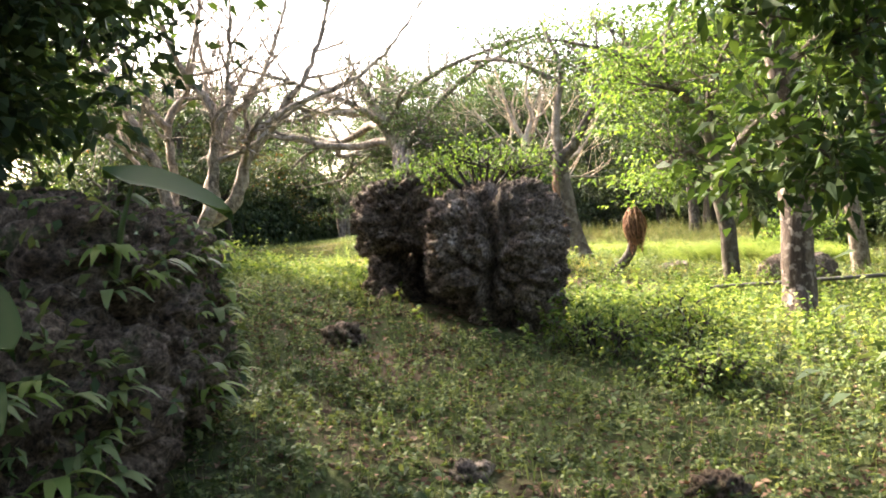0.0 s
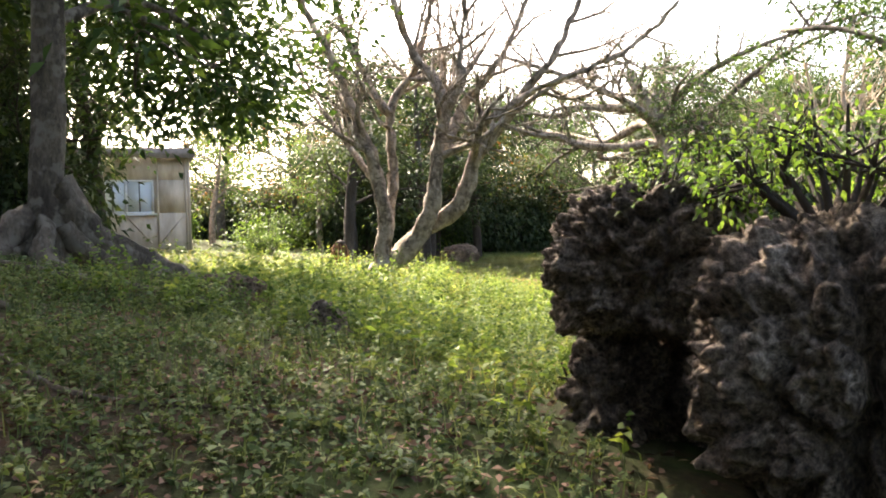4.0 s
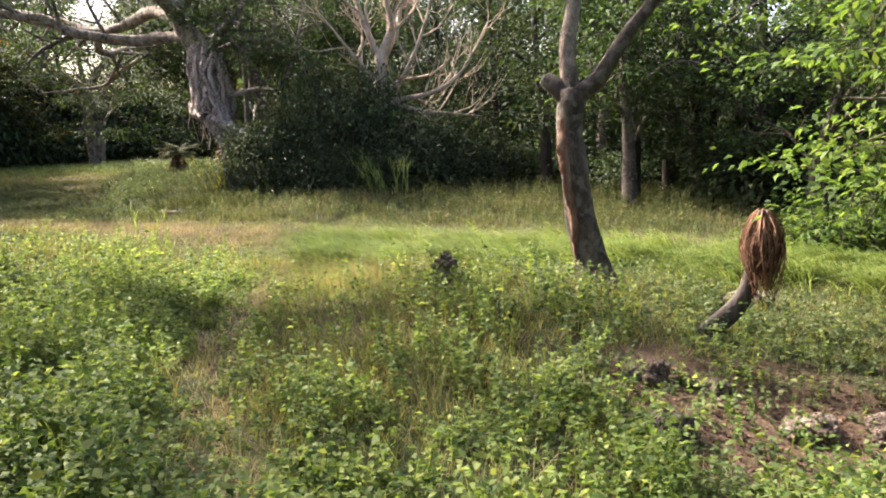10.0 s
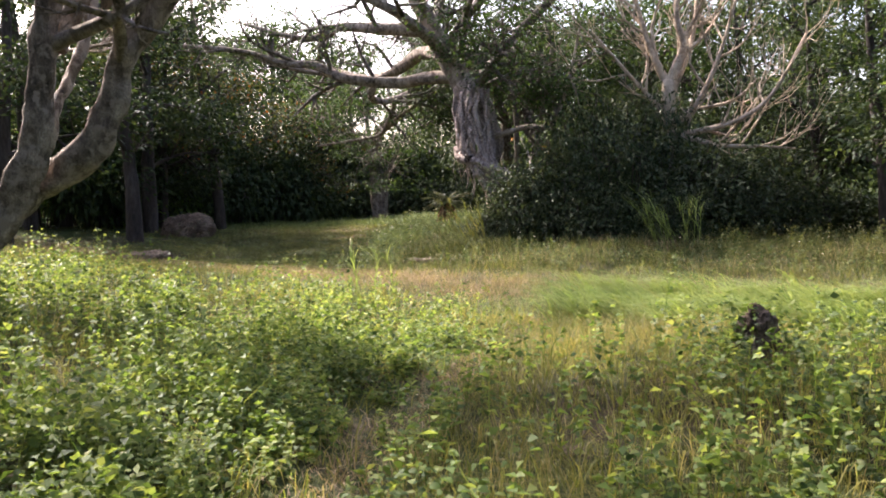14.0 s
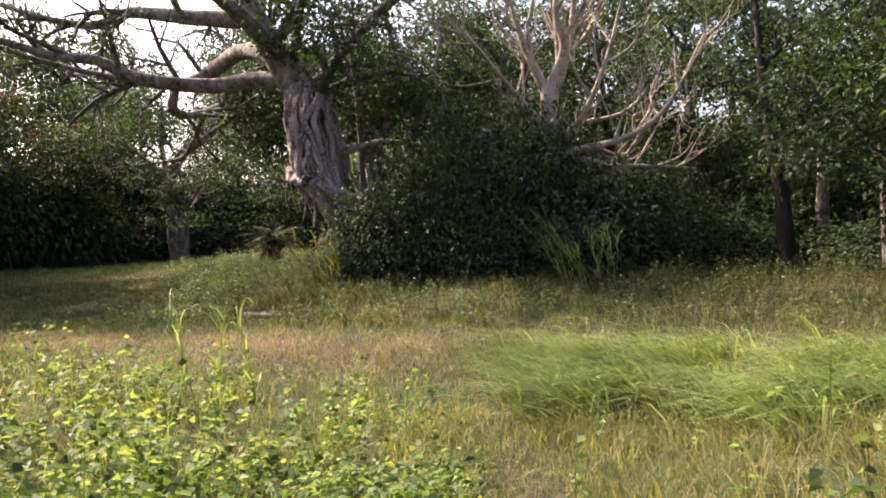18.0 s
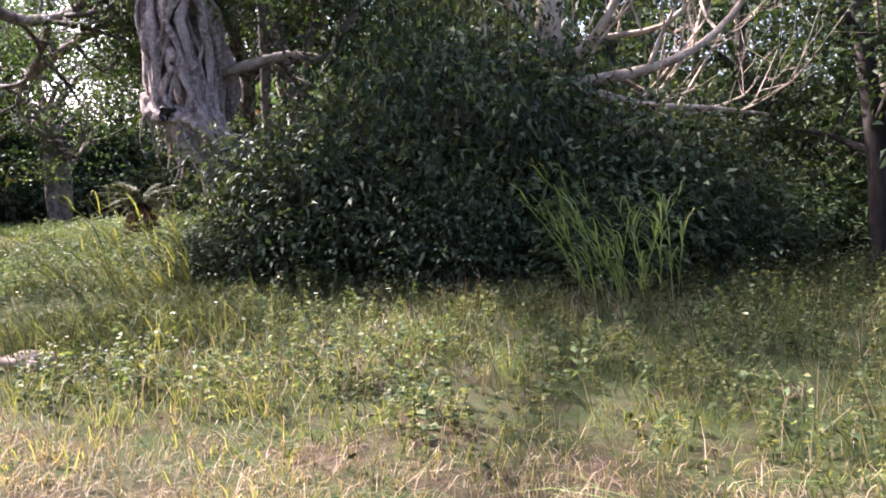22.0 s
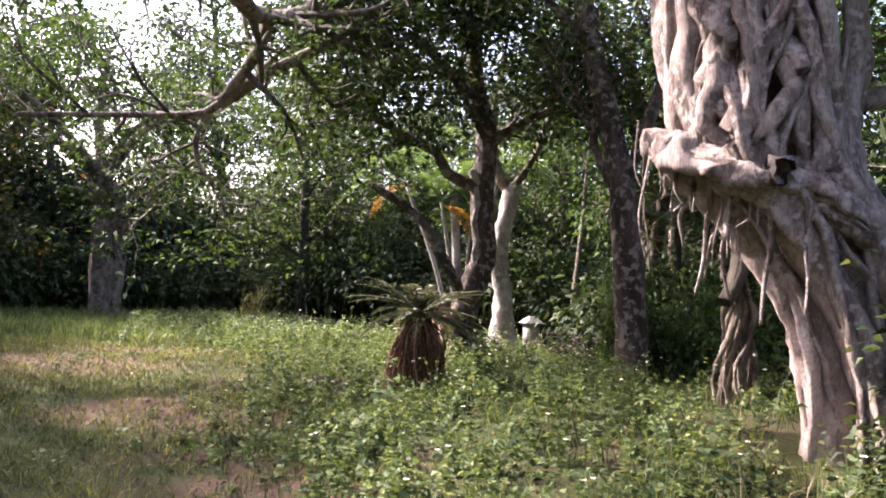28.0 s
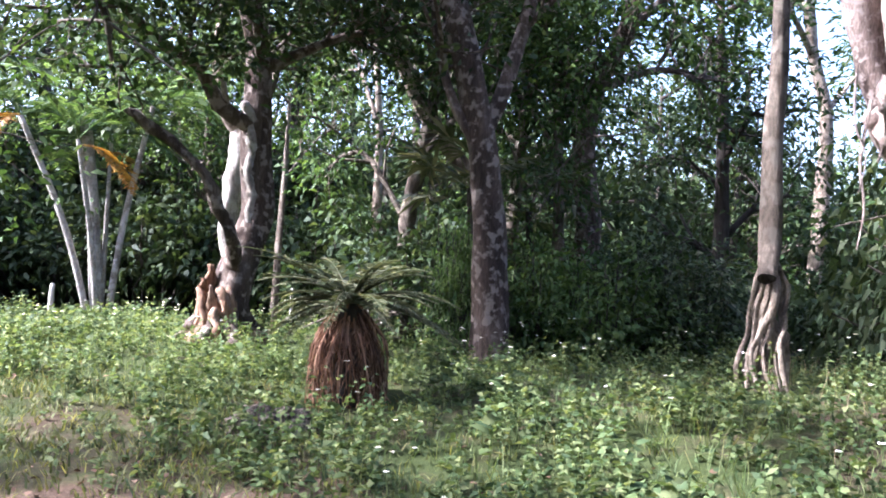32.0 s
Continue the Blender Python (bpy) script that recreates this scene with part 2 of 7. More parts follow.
M_BARK_DEAD = bark_material("weathered_dead_wood", (0.15, 0.11, 0.075), (0.37, 0.285, 0.2), (0.58, 0.47, 0.35), (0.46, 0.365, 0.27), 1.6, 0.7, (1, 1, 0.5))
M_FROND_DEAD = leaf_material("dead_frond", (0.05, 0.027, 0.015), (0.16, 0.09, 0.048), (0.33, 0.21, 0.12), 0.7, 0.1)
M_FROND = leaf_material("palm_frond", (0.045, 0.062, 0.026), (0.095, 0.115, 0.052), (0.17, 0.175, 0.095), 0.35, 0.25)
M_FROND_ORANGE = leaf_material("orange_frond", (0.2, 0.1, 0.02), (0.3, 0.16, 0.025), (0.36, 0.24, 0.05), 0.5, 0.4)
M_CONCRETE = plain_material("weathered_board", (0.31, 0.245, 0.18), (0.55, 0.46, 0.355), 3, 0.85, 0, 0.3, (1, 1, 0.3))
M_TIN = plain_material("stained_fascia", (0.10, 0.08, 0.07), (0.2, 0.17, 0.15), 5, 0.7)
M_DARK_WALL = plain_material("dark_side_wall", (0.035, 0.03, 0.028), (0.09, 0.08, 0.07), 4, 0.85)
M_FRAME = plain_material("window_frame", (0.5, 0.5, 0.48), (0.65, 0.65, 0.62), 10, 0.5)
M_STONE = plain_material("lantern_stone", (0.13, 0.118, 0.1), (0.28, 0.26, 0.225), 20, 0.9)
M_POST = plain_material("pale_post", (0.4, 0.37, 0.33), (0.6, 0.57, 0.52), 12, 0.8)
M_TWIG = plain_material("dry_twig", (0.13, 0.09, 0.06), (0.3, 0.23, 0.17), 12, 0.9)
# Pale pane colour stands in for the sky reflected in the glass.
M_GLASS, _n, _l, _b = material("sky_toned_glass")
_b.inputs["Base Color"].default_value, _b.inputs["Roughness"].default_value = (0.72, 0.78, 0.82, 1), 0.25
_b.inputs["Transmission Weight"].default_value = 0.35


BARE = ((2.6, 15.2, 1.7, 1.5), (-7.2, 40.8, 2.3, 1.1), (-5.5, 42.3, 1.3, 0.5), (-4.5, 35.6, 0.9, 0.5), (-4.9, 37.5, 0.8, 0.45), (-5.7, 38.0, 0.8, 0.6), (-0.6, 6.4, 0.5, 0.4), (-4.2, 8.2, 0.7, 0.5))


def ground_material():
    m, nodes, links, b = material("soil_and_litter")
    big = tex_noise(nodes, links, 0.35, 5, 0.6)
    mid = tex_noise(nodes, links, 2.6, 6, 0.7)
    fine = tex_noise(nodes, links, 26, 8, 0.75)
    soil = ramp(nodes, [(0.3, (0.03, 0.02, 0.014)), (0.55, (0.08, 0.055, 0.035)), (0.75, (0.16, 0.12, 0.08))])
    links.new(fine.outputs[0], soil.inputs[0])
    turf = ramp(nodes, [(0.3, (0.025, 0.035, 0.012)), (0.6, (0.055, 0.07, 0.022)), (0.8, (0.12, 0.115, 0.045))])
    links.new(fine.outputs[0], turf.inputs[0])
    mask = ramp(nodes, [(0.48, (0, 0, 0)), (0.62, (1, 1, 1))])
    both = mixed(nodes, links, 0.55, big.outputs[0], mid.outputs[0])
    links.new(both, mask.inputs[0])
    col = mixed(nodes, links, mask.outputs[0], turf.outputs[0], soil.outputs[0])
    earth = ramp(nodes, [(0.3, (0.045, 0.029, 0.019)), (0.5, (0.115, 0.076, 0.05)), (0.72, (0.21, 0.15, 0.105))])
    links.new(fine.outputs[0], earth.inputs[0])
    co = nodes.new("ShaderNodeTexCoord")
    for x, y, rx, ry in BARE:
        away, wide, far = (nodes.new("ShaderNodeVectorMath") for _ in range(3))
        away.operation, wide.operation, far.operation = "SUBTRACT", "MULTIPLY", "LENGTH"
        away.inputs[1].default_value = (x, y, 0)
        wide.inputs[1].default_value = (1 / rx, 1 / ry, 0)
        links.new(co.outputs["Object"], away.inputs[0])
        links.new(away.outputs[0], wide.inputs[0])
        links.new(wide.outputs[0], far.inputs[0])
        rag = nodes.new("ShaderNodeMath")
        rag.operation = "ADD"
        links.new(far.outputs["Value"], rag.inputs[0])
        links.new(mid.outputs[0], rag.inputs[1])
        scale = nodes.new("ShaderNodeMapRange")
        scale.inputs[1].default_value, scale.inputs[2].default_value = 1.55, 1.2
        links.new(rag.outputs[0], scale.inputs[0])
        col = mixed(nodes, links, scale.outputs[0], col, earth.outputs[0])
    links.new(col, b.inputs["Base Color"])
    b.inputs["Roughness"].default_value = 0.95
    b.inputs["Specular IOR Level"].default_value = 0.1
    bump(nodes, links, b, fine.outputs[0], 0.8, 0.04)
    return m


M_GROUND = ground_material()


# ---- building tools ----
class Geo:
    """Vertices and faces gathered for one mesh."""

    def __init__(self):
        self.v, self.f, self.n = [], {3: [], 4: []}, 0

    def add(self, v, quads=None, tris=None):
        v = np.asarray(v, float).reshape(-1, 3)
        self.v.append(v)
        if quads is not None:
            self.f[4].append(np.asarray(quads, int).reshape(-1, 4) + self.n)
        if tris is not None:
            self.f[3].append(np.asarray(tris, int).reshape(-1, 3) + self.n)
        self.n += len(v)

    def mesh(self, name, mat, smooth=False):
        me = bpy.data.meshes.new(name)
        v = np.concatenate(self.v) if self.v else np.zeros((0, 3))
        sizes, loops = [], []
        for k in (3, 4):
            if self.f[k]:
                f = np.concatenate(self.f[k])
                loops.append(f.ravel())
                sizes.append(np.full(len(f), k))
        loops, sizes = np.concatenate(loops), np.concatenate(sizes)
        me.vertices.add(len(v))
        me.vertices.foreach_set("co", v.ravel())
        me.loops.add(len(loops))
        me.loops.foreach_set("vertex_index", loops.astype(np.int32))
        me.polygons.add(len(sizes))
        me.polygons.foreach_set("loop_start", np.r_[0, np.cumsum(sizes)[:-1]].astype(np.int32))
        me.polygons.foreach_set("loop_total", sizes.astype(np.int32))
        if smooth:
            me.polygons.foreach_set("use_smooth", np.ones(len(sizes), bool))
        me.update(calc_edges=True)
        me.materials.append(mat)
        return me


def part(name, geo, mat, parent=None, label="", smooth=False, kind=""):
    ob = new(name, geo.mesh(name, mat, smooth))
    ob.parent = parent
    return tagged(ob, label, kind=kind)


def thing(name, label, category, group="", at=(0, 0, 0)):
    e = new(name)
    e.empty_display_size = 0.1
    e.location = at
    return tagged(e, label, category, group)


MOUNDS = [(-1.6, 8.6, 0.29, 1.4), (-3, 11, 0.14, 3), (-7, 10, 0.92, 4), (-7, 4, 0.49, 4), (1.5, 8, 0.28, 2), (4, 12, -0.07, 4),
          (2.5, 16.5, 0.10, 2.5)]
LOW_MOUNDS = [(1, 18.8, 0.51, 2), (-1.5, 14, -0.27, 3), (-8, 21, 0.42, 5), (-18, 28, 0.04, 8), (-27, 14, 2.36, 10),
          (-28, 40, 2.08, 12), (-12, 45, -0.31, 9), (-6.5, 33, -0.39, 3.5), (-1, 35.5, 0.46, 2.5), (0, 40, 0.38, 4), (0, 49, 0.66, 8), (-1.5, 38.5, -0.17, 2.2), (1.3, 48.6, -0.25, 3),
          (5, 31, 0.4, 5), (12, 38, -0.71, 8), (16, 14, -1.30, 10), (3, 2, -0.55, 5), (2.8, 14.3, -0.24, 0.9), (-2, 22, -0.45, 4), (9, 25, 0.2, 5)]


def lie(x, y):
    """Height of the ground."""
    x, y = np.asarray(x, float), np.asarray(y, float)
    z = np.full(np.broadcast(x, y).shape, 0.32)
    for a, b, h, r in MOUNDS + LOW_MOUNDS:
        z = z + h * np.exp(-((x - a) ** 2 + (y - b) ** 2) / (2 * r * r))
    z = z + 0.03 * np.sin(1.7 * x + 0.6 * y) * np.sin(1.3 * y - 0.4 * x) + 0.015 * np.sin(4.1 * x + 2) * np.sin(3.7 * y + 1)
    return z


def spline(pts, step):
    """A smooth line through the points, with a place about every step metres."""
    p = np.asarray(pts, float)
    if len(p) == 2:
        n = max(2, int(np.linalg.norm(p[1] - p[0]) / step) + 1)
        u = np.linspace(0, 1, n)[:, None]
        return p[0] * (1 - u) + p[1] * u, np.linspace(0, 1, n)
    q = np.vstack([2 * p[0] - p[1], p, 2 * p[-1] - p[-2]])
    out, par = [], []
    for i in range(len(p) - 1):
        n = max(1, int(np.linalg.norm(p[i + 1] - p[i]) / step))
        u = (np.arange(n) / n)[:, None]
        a, b, c, d = q[i : i + 4]
        out.append(0.5 * (2 * b + (c - a) * u + (2 * a - 5 * b + 4 * c - d) * u**2 + (3 * b - a - 3 * c + d) * u**3))
        par.append((i + u[:, 0]) / (len(p) - 1))
    return np.vstack(out + [p[-1:]]), np.concatenate(par + [[1.0]])


def tube(geo, pts, radii, sides=8, step=0.25, lump=0.08, cap=True):
    """A round limb along a line; radii at the line's points."""
    line, u = spline(pts, step)
    r = np.interp(u, np.linspace(0, 1, len(radii)), radii)
    d = np.gradient(line, axis=0)
    d /= np.linalg.norm(d, axis=1)[:, None] + 1e-9
    ref = np.where(np.abs(d[:, 2:3]) < 0.85, [[0, 0, 1.0]], [[1.0, 0, 0]])
    ref = np.tile(ref[len(ref) // 2], (len(d), 1))
    a = np.cross(d, ref)
    a /= np.linalg.norm(a, axis=1)[:, None] + 1e-9
    b = np.cross(a, d)
    th = np.linspace(0, 2 * np.pi, sides, endpoint=False)
    k = RNG.uniform(0, 6, 4)
    s = np.arange(len(line))[:, None] * step
    rr = r[:, None] * (1 + lump * np.sin(2 * th + k[0] + 1.5 * s) + lump * np.sin(3 * th + k[1] - 2.3 * s) + 0.6 * lump * np.sin(k[2] + 7 * s + th))
    v = line[:, None] + rr[..., None] * (np.cos(th)[None, :, None] * a[:, None] + np.sin(th)[None, :, None] * b[:, None])
    n, m = len(line), sides
    i, j = np.meshgrid(np.arange(n - 1), np.arange(m), indexing="ij")
    q = np.stack([i * m + j, i * m + (j + 1) % m, (i + 1) * m + (j + 1) % m, (i + 1) * m + j], -1).reshape(-1, 4)
    v = v.reshape(-1, 3)
    tris = None
    if cap:
        v = np.vstack([v, line[-1] + d[-1] * r[-1] * 0.4])
        base = (n - 1) * m
        tris = [(base + c, base + (c + 1) % m, n * m) for c in range(m)]
    geo.add(v, q, tris)
    return line, d, r


def gnarl(geo, amount, scale):
    """Knots and hollows: shifts every corner by slow and fast noise."""
    for v in geo.v:
        for k in range(len(v)):
            q = Vector(v[k]) * scale
            v[k] += amount * (np.array(noise.noise_vector(q)[:]) + 0.5 * np.array(noise.noise_vector(q * 2.7)[:]))


def unit(v):
    return v / (np.linalg.norm(v, axis=-1, keepdims=True) + 1e-9)


def leaves(geo, at, way, length, width, droop=0.25):
    """Pointed leaf blades: a folded diamond each, from its stalk along way."""
    n = len(at)
    way = unit(way)
    side = unit(np.cross(way, RNG.normal(0, 1, (n, 3)) * 0.5 + [0, 0, 1]))
    up = np.cross(side, way)
    length = (length * RNG.uniform(0.65, 1.3, n))[:, None]
    w = width / 1.0 * RNG.uniform(0.75, 1.2, n)[:, None]
    mid = at + way * length * 0.45
    v = np.stack([at, mid + side * w * 0.5 + up * w * 0.18, at + way * length - up * length * droop, mid - side * w * 0.5 + up * w * 0.18], 1)
    geo.add(v, np.arange(4 * n).reshape(-1, 4))


def round_leaves(geo, at, way, length, width, droop=0.2):
    """Small oval leaf blades of two folded halves."""
    n = len(at)
    way = unit(way)
    side = unit(np.cross(way, RNG.normal(0, 1, (n, 3)) * 0.4 + [0, 0, 1]))
    up = np.cross(side, way)
    length = (length * RNG.uniform(0.55, 1.3, n))[:, None]
    w = width * RNG.uniform(0.7, 1.2, n)[:, None]
    rows = [at]
    for u, k in ((0.3, 0.46), (0.7, 0.38)):
        mid = at + way * length * u - up * length * droop * u * u
        rows += [mid + side * w * k + up * w * 0.14, mid - side * w * k + up * w * 0.14]
    rows.append(at + way * length - up * length * droop)
    k = np.arange(n)[:, None] * 6
    geo.add(np.stack(rows, 1), k + [[1, 2, 4, 3]], np.concatenate([k + [[0, 2, 1]], k + [[3, 4, 5]]]))


def clumps(geo, tips, each, spread, length, width, flat=0.6, droop=0.25):
    """Leaves gathered about the ends of twigs."""
    tips = np.asarray(tips, float)
    n = len(tips) * each
    off = RNG.normal(0, 1, (n, 3)) * [spread, spread, spread * flat]
    at = np.repeat(tips, each, 0) + off
    way = unit(off + RNG.normal(0, spread * 0.5, (n, 3))) + [0, 0, -0.15]
    leaves(geo, at, way, length, width, droop)


def twigs(geo, line, r, count, length, levels, sides=5, spread=0.9, lift=0.25, start=0.3, shrink=0.6, tips=None, step=0.3):
    """Side branches from a limb, branching again; gathers the ends in tips."""
    tips = [] if tips is None else tips
    n = len(line)
    for c in range(count):
        i = int((start + (1 - start) * (c + RNG.uniform(0.2, 0.9)) / count) * (n - 1))
        i = min(max(i, 1), n - 1)
        d = unit(line[i] - line[i - 1])
        out = unit(np.cross(d, RNG.normal(0, 1, 3)))
        way = unit(d * (1.1 - spread * 0.6) + out * spread + np.array([0, 0, lift]))
        size = length * RNG.uniform(0.6, 1.2)
        bend = RNG.normal(0, 0.16, 3) * size
        p0 = line[i]
        pts = [p0, p0 + way * size * 0.5 + bend, p0 + way * size + bend * 0.6 + np.array([0, 0, lift * 0.35 * size])]
        r0 = max(min(r[i] * 0.62, 0.05 * size + 0.004), 0.006)
        sub, _, rr = tube(geo, pts, [r0, r0 * 0.7, r0 * 0.35], sides, step, 0.05, False)
        if levels > 1:
            twigs(geo, sub, rr, max(2, int(count * 0.7)), size * shrink, levels - 1, max(3, sides - 1), spread, lift, 0.25, shrink, tips, step)
        else:
            tips.append(sub[-1])
            tips.append(sub[len(sub) // 2])
    return tips


def blades(geo, at, height, width, lean, curl=0.5):
    """Grass blades: three triangles each, bending along lean (n x 2, metres at the tip for one metre of height)."""
    n = len(at)
    h = (height * np.ones(n))[:, None]
    w = (width * np.ones(n))[:, None]
    az = RNG.uniform(0, 2 * np.pi, n)
    side = np.stack([np.cos(az), np.sin(az), np.zeros(n)], 1)
    ln = np.concatenate([lean, np.zeros((n, 1))], 1)
    up = np.array([0, 0, 1.0])
    mid = at + up * h * 0.55 + ln * h * 0.28
    tip = at + up * h * (1 - curl * 0.5 * np.linalg.norm(lean, axis=1)[:, None].clip(0, 1.2)) + ln * h
    v = np.stack([at - side * w / 2, at + side * w / 2, mid + side * w * 0.4, mid - side * w * 0.4, tip], 1)
    k = np.arange(n)[:, None] * 5
    geo.add(v, k + [[0, 1, 2, 3]], k + [[3, 2, 4]])


def herbs(geo, at, height, each, length, width, blade=round_leaves):
    """Small leafy weeds: a stalk with leaves spiralling up it."""
    n = len(at)
    h = height * RNG.uniform(0.5, 1.25, n)
    tilt = RNG.normal(0, 0.22, (n, 2))
    k = np.tile(np.linspace(0.2, 1.0, each), n) + RNG.normal(0, 0.06, n * each)
    hh = np.repeat(h, each) * k
    p = np.repeat(at, each, 0) + np.stack([np.repeat(tilt[:, 0], each) * hh, np.repeat(tilt[:, 1], each) * hh, hh], 1)
    az = RNG.uniform(0, 2 * np.pi, n * each)
    way = np.stack([np.cos(az), np.sin(az), RNG.normal(0.25, 0.35, n * each)], 1)
    blade(geo, p, way, length * (1.25 - 0.5 * k), width, 0.25)
    blades(geo, at, h, 0.008, tilt, 0.0)


def strew(box, density, keep=None):
    """Random places on the ground in a rectangle; keep(x, y) gives the share that stays."""
    x0, x1, y0, y1 = box
    n = int((x1 - x0) * (y1 - y0) * density)
    x, y = RNG.uniform(x0, x1, n), RNG.uniform(y0, y1, n)
    if keep is not None:
        ok = RNG.uniform(0, 1, n) < keep(x, y)
        x, y = x[ok], y[ok]
    return np.stack([x, y, lie(x, y) - 0.01], 1)


def smoothstep(a, b, v):
    t = np.clip((v - a) / (b - a), 0, 1)
    return t * t * (3 - 2 * t)


def patchy(x, y, size, seed=0.0):
    """Slow drift between 0 and 1 over the ground."""
    return 0.5 + 0.25 * (np.sin(x / size + seed) * np.cos(y / size * 1.3 - seed) + np.sin(0.6 * x / size - 0.9 * y / size + 2 * seed)) + 0.12 * np.sin(2.3 * x / size + 1.9 * y / size)


def tufts(geo, box, density, each, keep, h0, h1, width, spread=0.06, lean=(0.0, 0.0), loose=0.3, open_out=0.35):
    """Grass in tussocks: blades that spread from shared roots."""
    c = strew(box, density, keep)
    n = len(c)
    size = np.repeat(RNG.uniform(0.55, 1.25, n) * (0.7 + 0.6 * patchy(c[:, 0], c[:, 1], 0.45, 2.0)), each)
    off = RNG.normal(0, 1, (n * each, 2))
    at = np.repeat(c, each, 0) + np.concatenate([off * spread, np.zeros((n * each, 1))], 1)
    way = np.repeat(RNG.normal(0, loose, (n, 2)), each, 0) + off * open_out + RNG.normal(0, 0.15, (n * each, 2)) + lean
    blades(geo, at, RNG.uniform(h0, h1, n * each) * size, width, way)


def arcs(geo, at, length, width, way, droop=0.8, parts=4):
    """Long grass blades that arch over: a narrowing ribbon each, along way (n x 2)."""
    n = len(at)
    ln = (length * np.ones(n))[:, None]
    side = unit(np.concatenate([-way[:, 1:2], way[:, 0:1], np.zeros((n, 1))], 1) + RNG.normal(0, 0.3, (n, 3)) * [1, 1, 0])
    rows = []
    for u in np.linspace(0, 1, parts + 1):
        p = at + np.concatenate([way * ln * u**1.3, ln * (u - 0.5 * droop * u**2.2)], 1)
        w = width * (1 - u) ** 0.7 / 2 + 0.0004
        rows += [p - side * w, p + side * w]
    v = np.stack(rows, 1)
    k = np.arange(n)[:, None] * (2 * parts + 2)
    for i in range(parts):
        geo.f[4].append(k + [[2 * i, 2 * i + 1, 2 * i + 3, 2 * i + 2]] + geo.n)
    geo.add(v)


# ---- ground ----
def ground():
    geo = Geo()
    xs = np.concatenate([-np.geomspace(900, 34, 12), np.arange(-32, 24.1, 0.4), np.geomspace(26, 900, 12)])
    ys = np.concatenate([-np.geomspace(900, 12, 12), np.arange(-10, 62.1, 0.4), np.geomspace(64, 900, 12)])
    x, y = np.meshgrid(xs, ys, indexing="ij")
    v = np.stack([x, y, lie(x, y)], -1).reshape(-1, 3)
    n, m = len(xs), len(ys)
    i, j = np.meshgrid(np.arange(n - 1), np.arange(m - 1), indexing="ij")
    geo.add(v, np.stack([i * m + j, (i + 1) * m + j, (i + 1) * m + j + 1, i * m + j + 1], -1).reshape(-1, 4))
    g = part("ground", geo, M_GROUND, None, "", True)
    tagged(g, "uneven earth with thin turf and leaf litter", "ground", kind="structure")


ground()


# ---- rocks ----
def rock_geo(lobes, detail, rough, pit=0.06, seed=0.0, cut=0.0, cracks=()):
    """Pitted coral rock: rounded blocks (centre, half sizes, squareness) broken up by layered noise; cracks are (x, width, depth)."""
    geo = Geo()
    for c, (cx, cy, cz, hx, hy, hz, sq) in enumerate(lobes):
        bm = bmesh.new()
        bmesh.ops.create_icosphere(bm, subdivisions=detail, radius=1)
        v = np.array([p.co[:] for p in bm.verts])
        f = np.array([[q.index for q in t.verts] for t in bm.faces])
        bm.free()
        s = (np.abs(v) ** sq).sum(1) ** (1 / sq)
        nrm = v.copy()
        v = v / s[:, None] * [hx, hy, hz]
        low = np.clip(-v[:, 2] / hz - 0.2, 0, 1) / 0.8
        v[:, :2] *= (1 - cut * low)[:, None]
        v[:, 0] += 0.7 * cut * hx * low
        out = np.empty(len(v))
        for k, p in enumerate(v):
            q = Vector((p[0] + cx * 3 + seed, p[1] + cy, p[2] + cz))
            w = q + 0.12 * noise.noise_vector(q * 2.3)
            big = noise.fractal(q * 1.4, 1.0, 2.0, 3)
            dist, _ = noise.voronoi(w * 2.6)
            block = min(dist[1] - dist[0], 0.22) / 0.22
            dist, _ = noise.voronoi(w * 11.0)
            knob = min(dist[1] - dist[0], 0.34) / 0.34
            hole = max(0.0, 0.42 - noise.voronoi(q * 7.5 + Vector((7, 3, 1)))[0][0]) * (0.4 + 0.6 * (noise.noise(q * 1.9) > 0.0))
            small = noise.fractal(q * 13.0, 0.8, 2.1, 4)
            out[k] = rough * (1.0 * big + 0.75 * (block - 1) + 0.34 * (knob - 1) + 0.42 * small) - pit * hole * 1.6
            for a, width, depth in cracks:
                out[k] -= depth * math.exp(-(((p[0] + cx - a - 0.06 * math.sin(5 * p[2] + a)) / width) ** 2)) * (p[1] < 0) * min(1.0, max(0.0, 1.2 - abs(p[2]) / hz))
        v = v + nrm * out[:, None] * [1, 1, 0.8] + [cx, cy, cz]
        geo.add(v, None, f)
    return geo


def rock(name, lobes, mat, label, detail=5, rough=0.12, pit=0.06, group=""):
    ob = part(name, rock_geo(lobes, detail, rough, pit, len(name) * 1.3 + lobes[0][0]), mat, None, "", False)
    return tagged(ob, label, "rock", group)


boulder = thing("coral_boulder", "tall dark pitted coral limestone boulder with undercut foot", "rock")
for k, lobe in enumerate([(0.52, 8.27, 0.94, 0.7, 0.72, 0.8, 4.5), (-0.38, 9.05, 1.5, 0.52, 0.62, 0.42, 4.0), (0.1, 9.5, 0.8, 0.5, 0.45, 0.65, 2.5), (-0.62, 9.1, 0.72, 0.32, 0.42, 0.42, 2.4)]):
    part("rock_mass", rock_geo([lobe], 7 if k < 2 else 6, 0.12, 0.2, k * 2.7, 0.5 if k == 0 else 0.0, ((0.42, 0.07, 0.2), (0.05, 0.05, 0.1)) if k == 0 else ()), M_ROCK, boulder, "", False)
OUTCROP = []
outcrop = thing("rock_outcrop", "dark mossy coral outcrop overgrown with ferns", "rock")
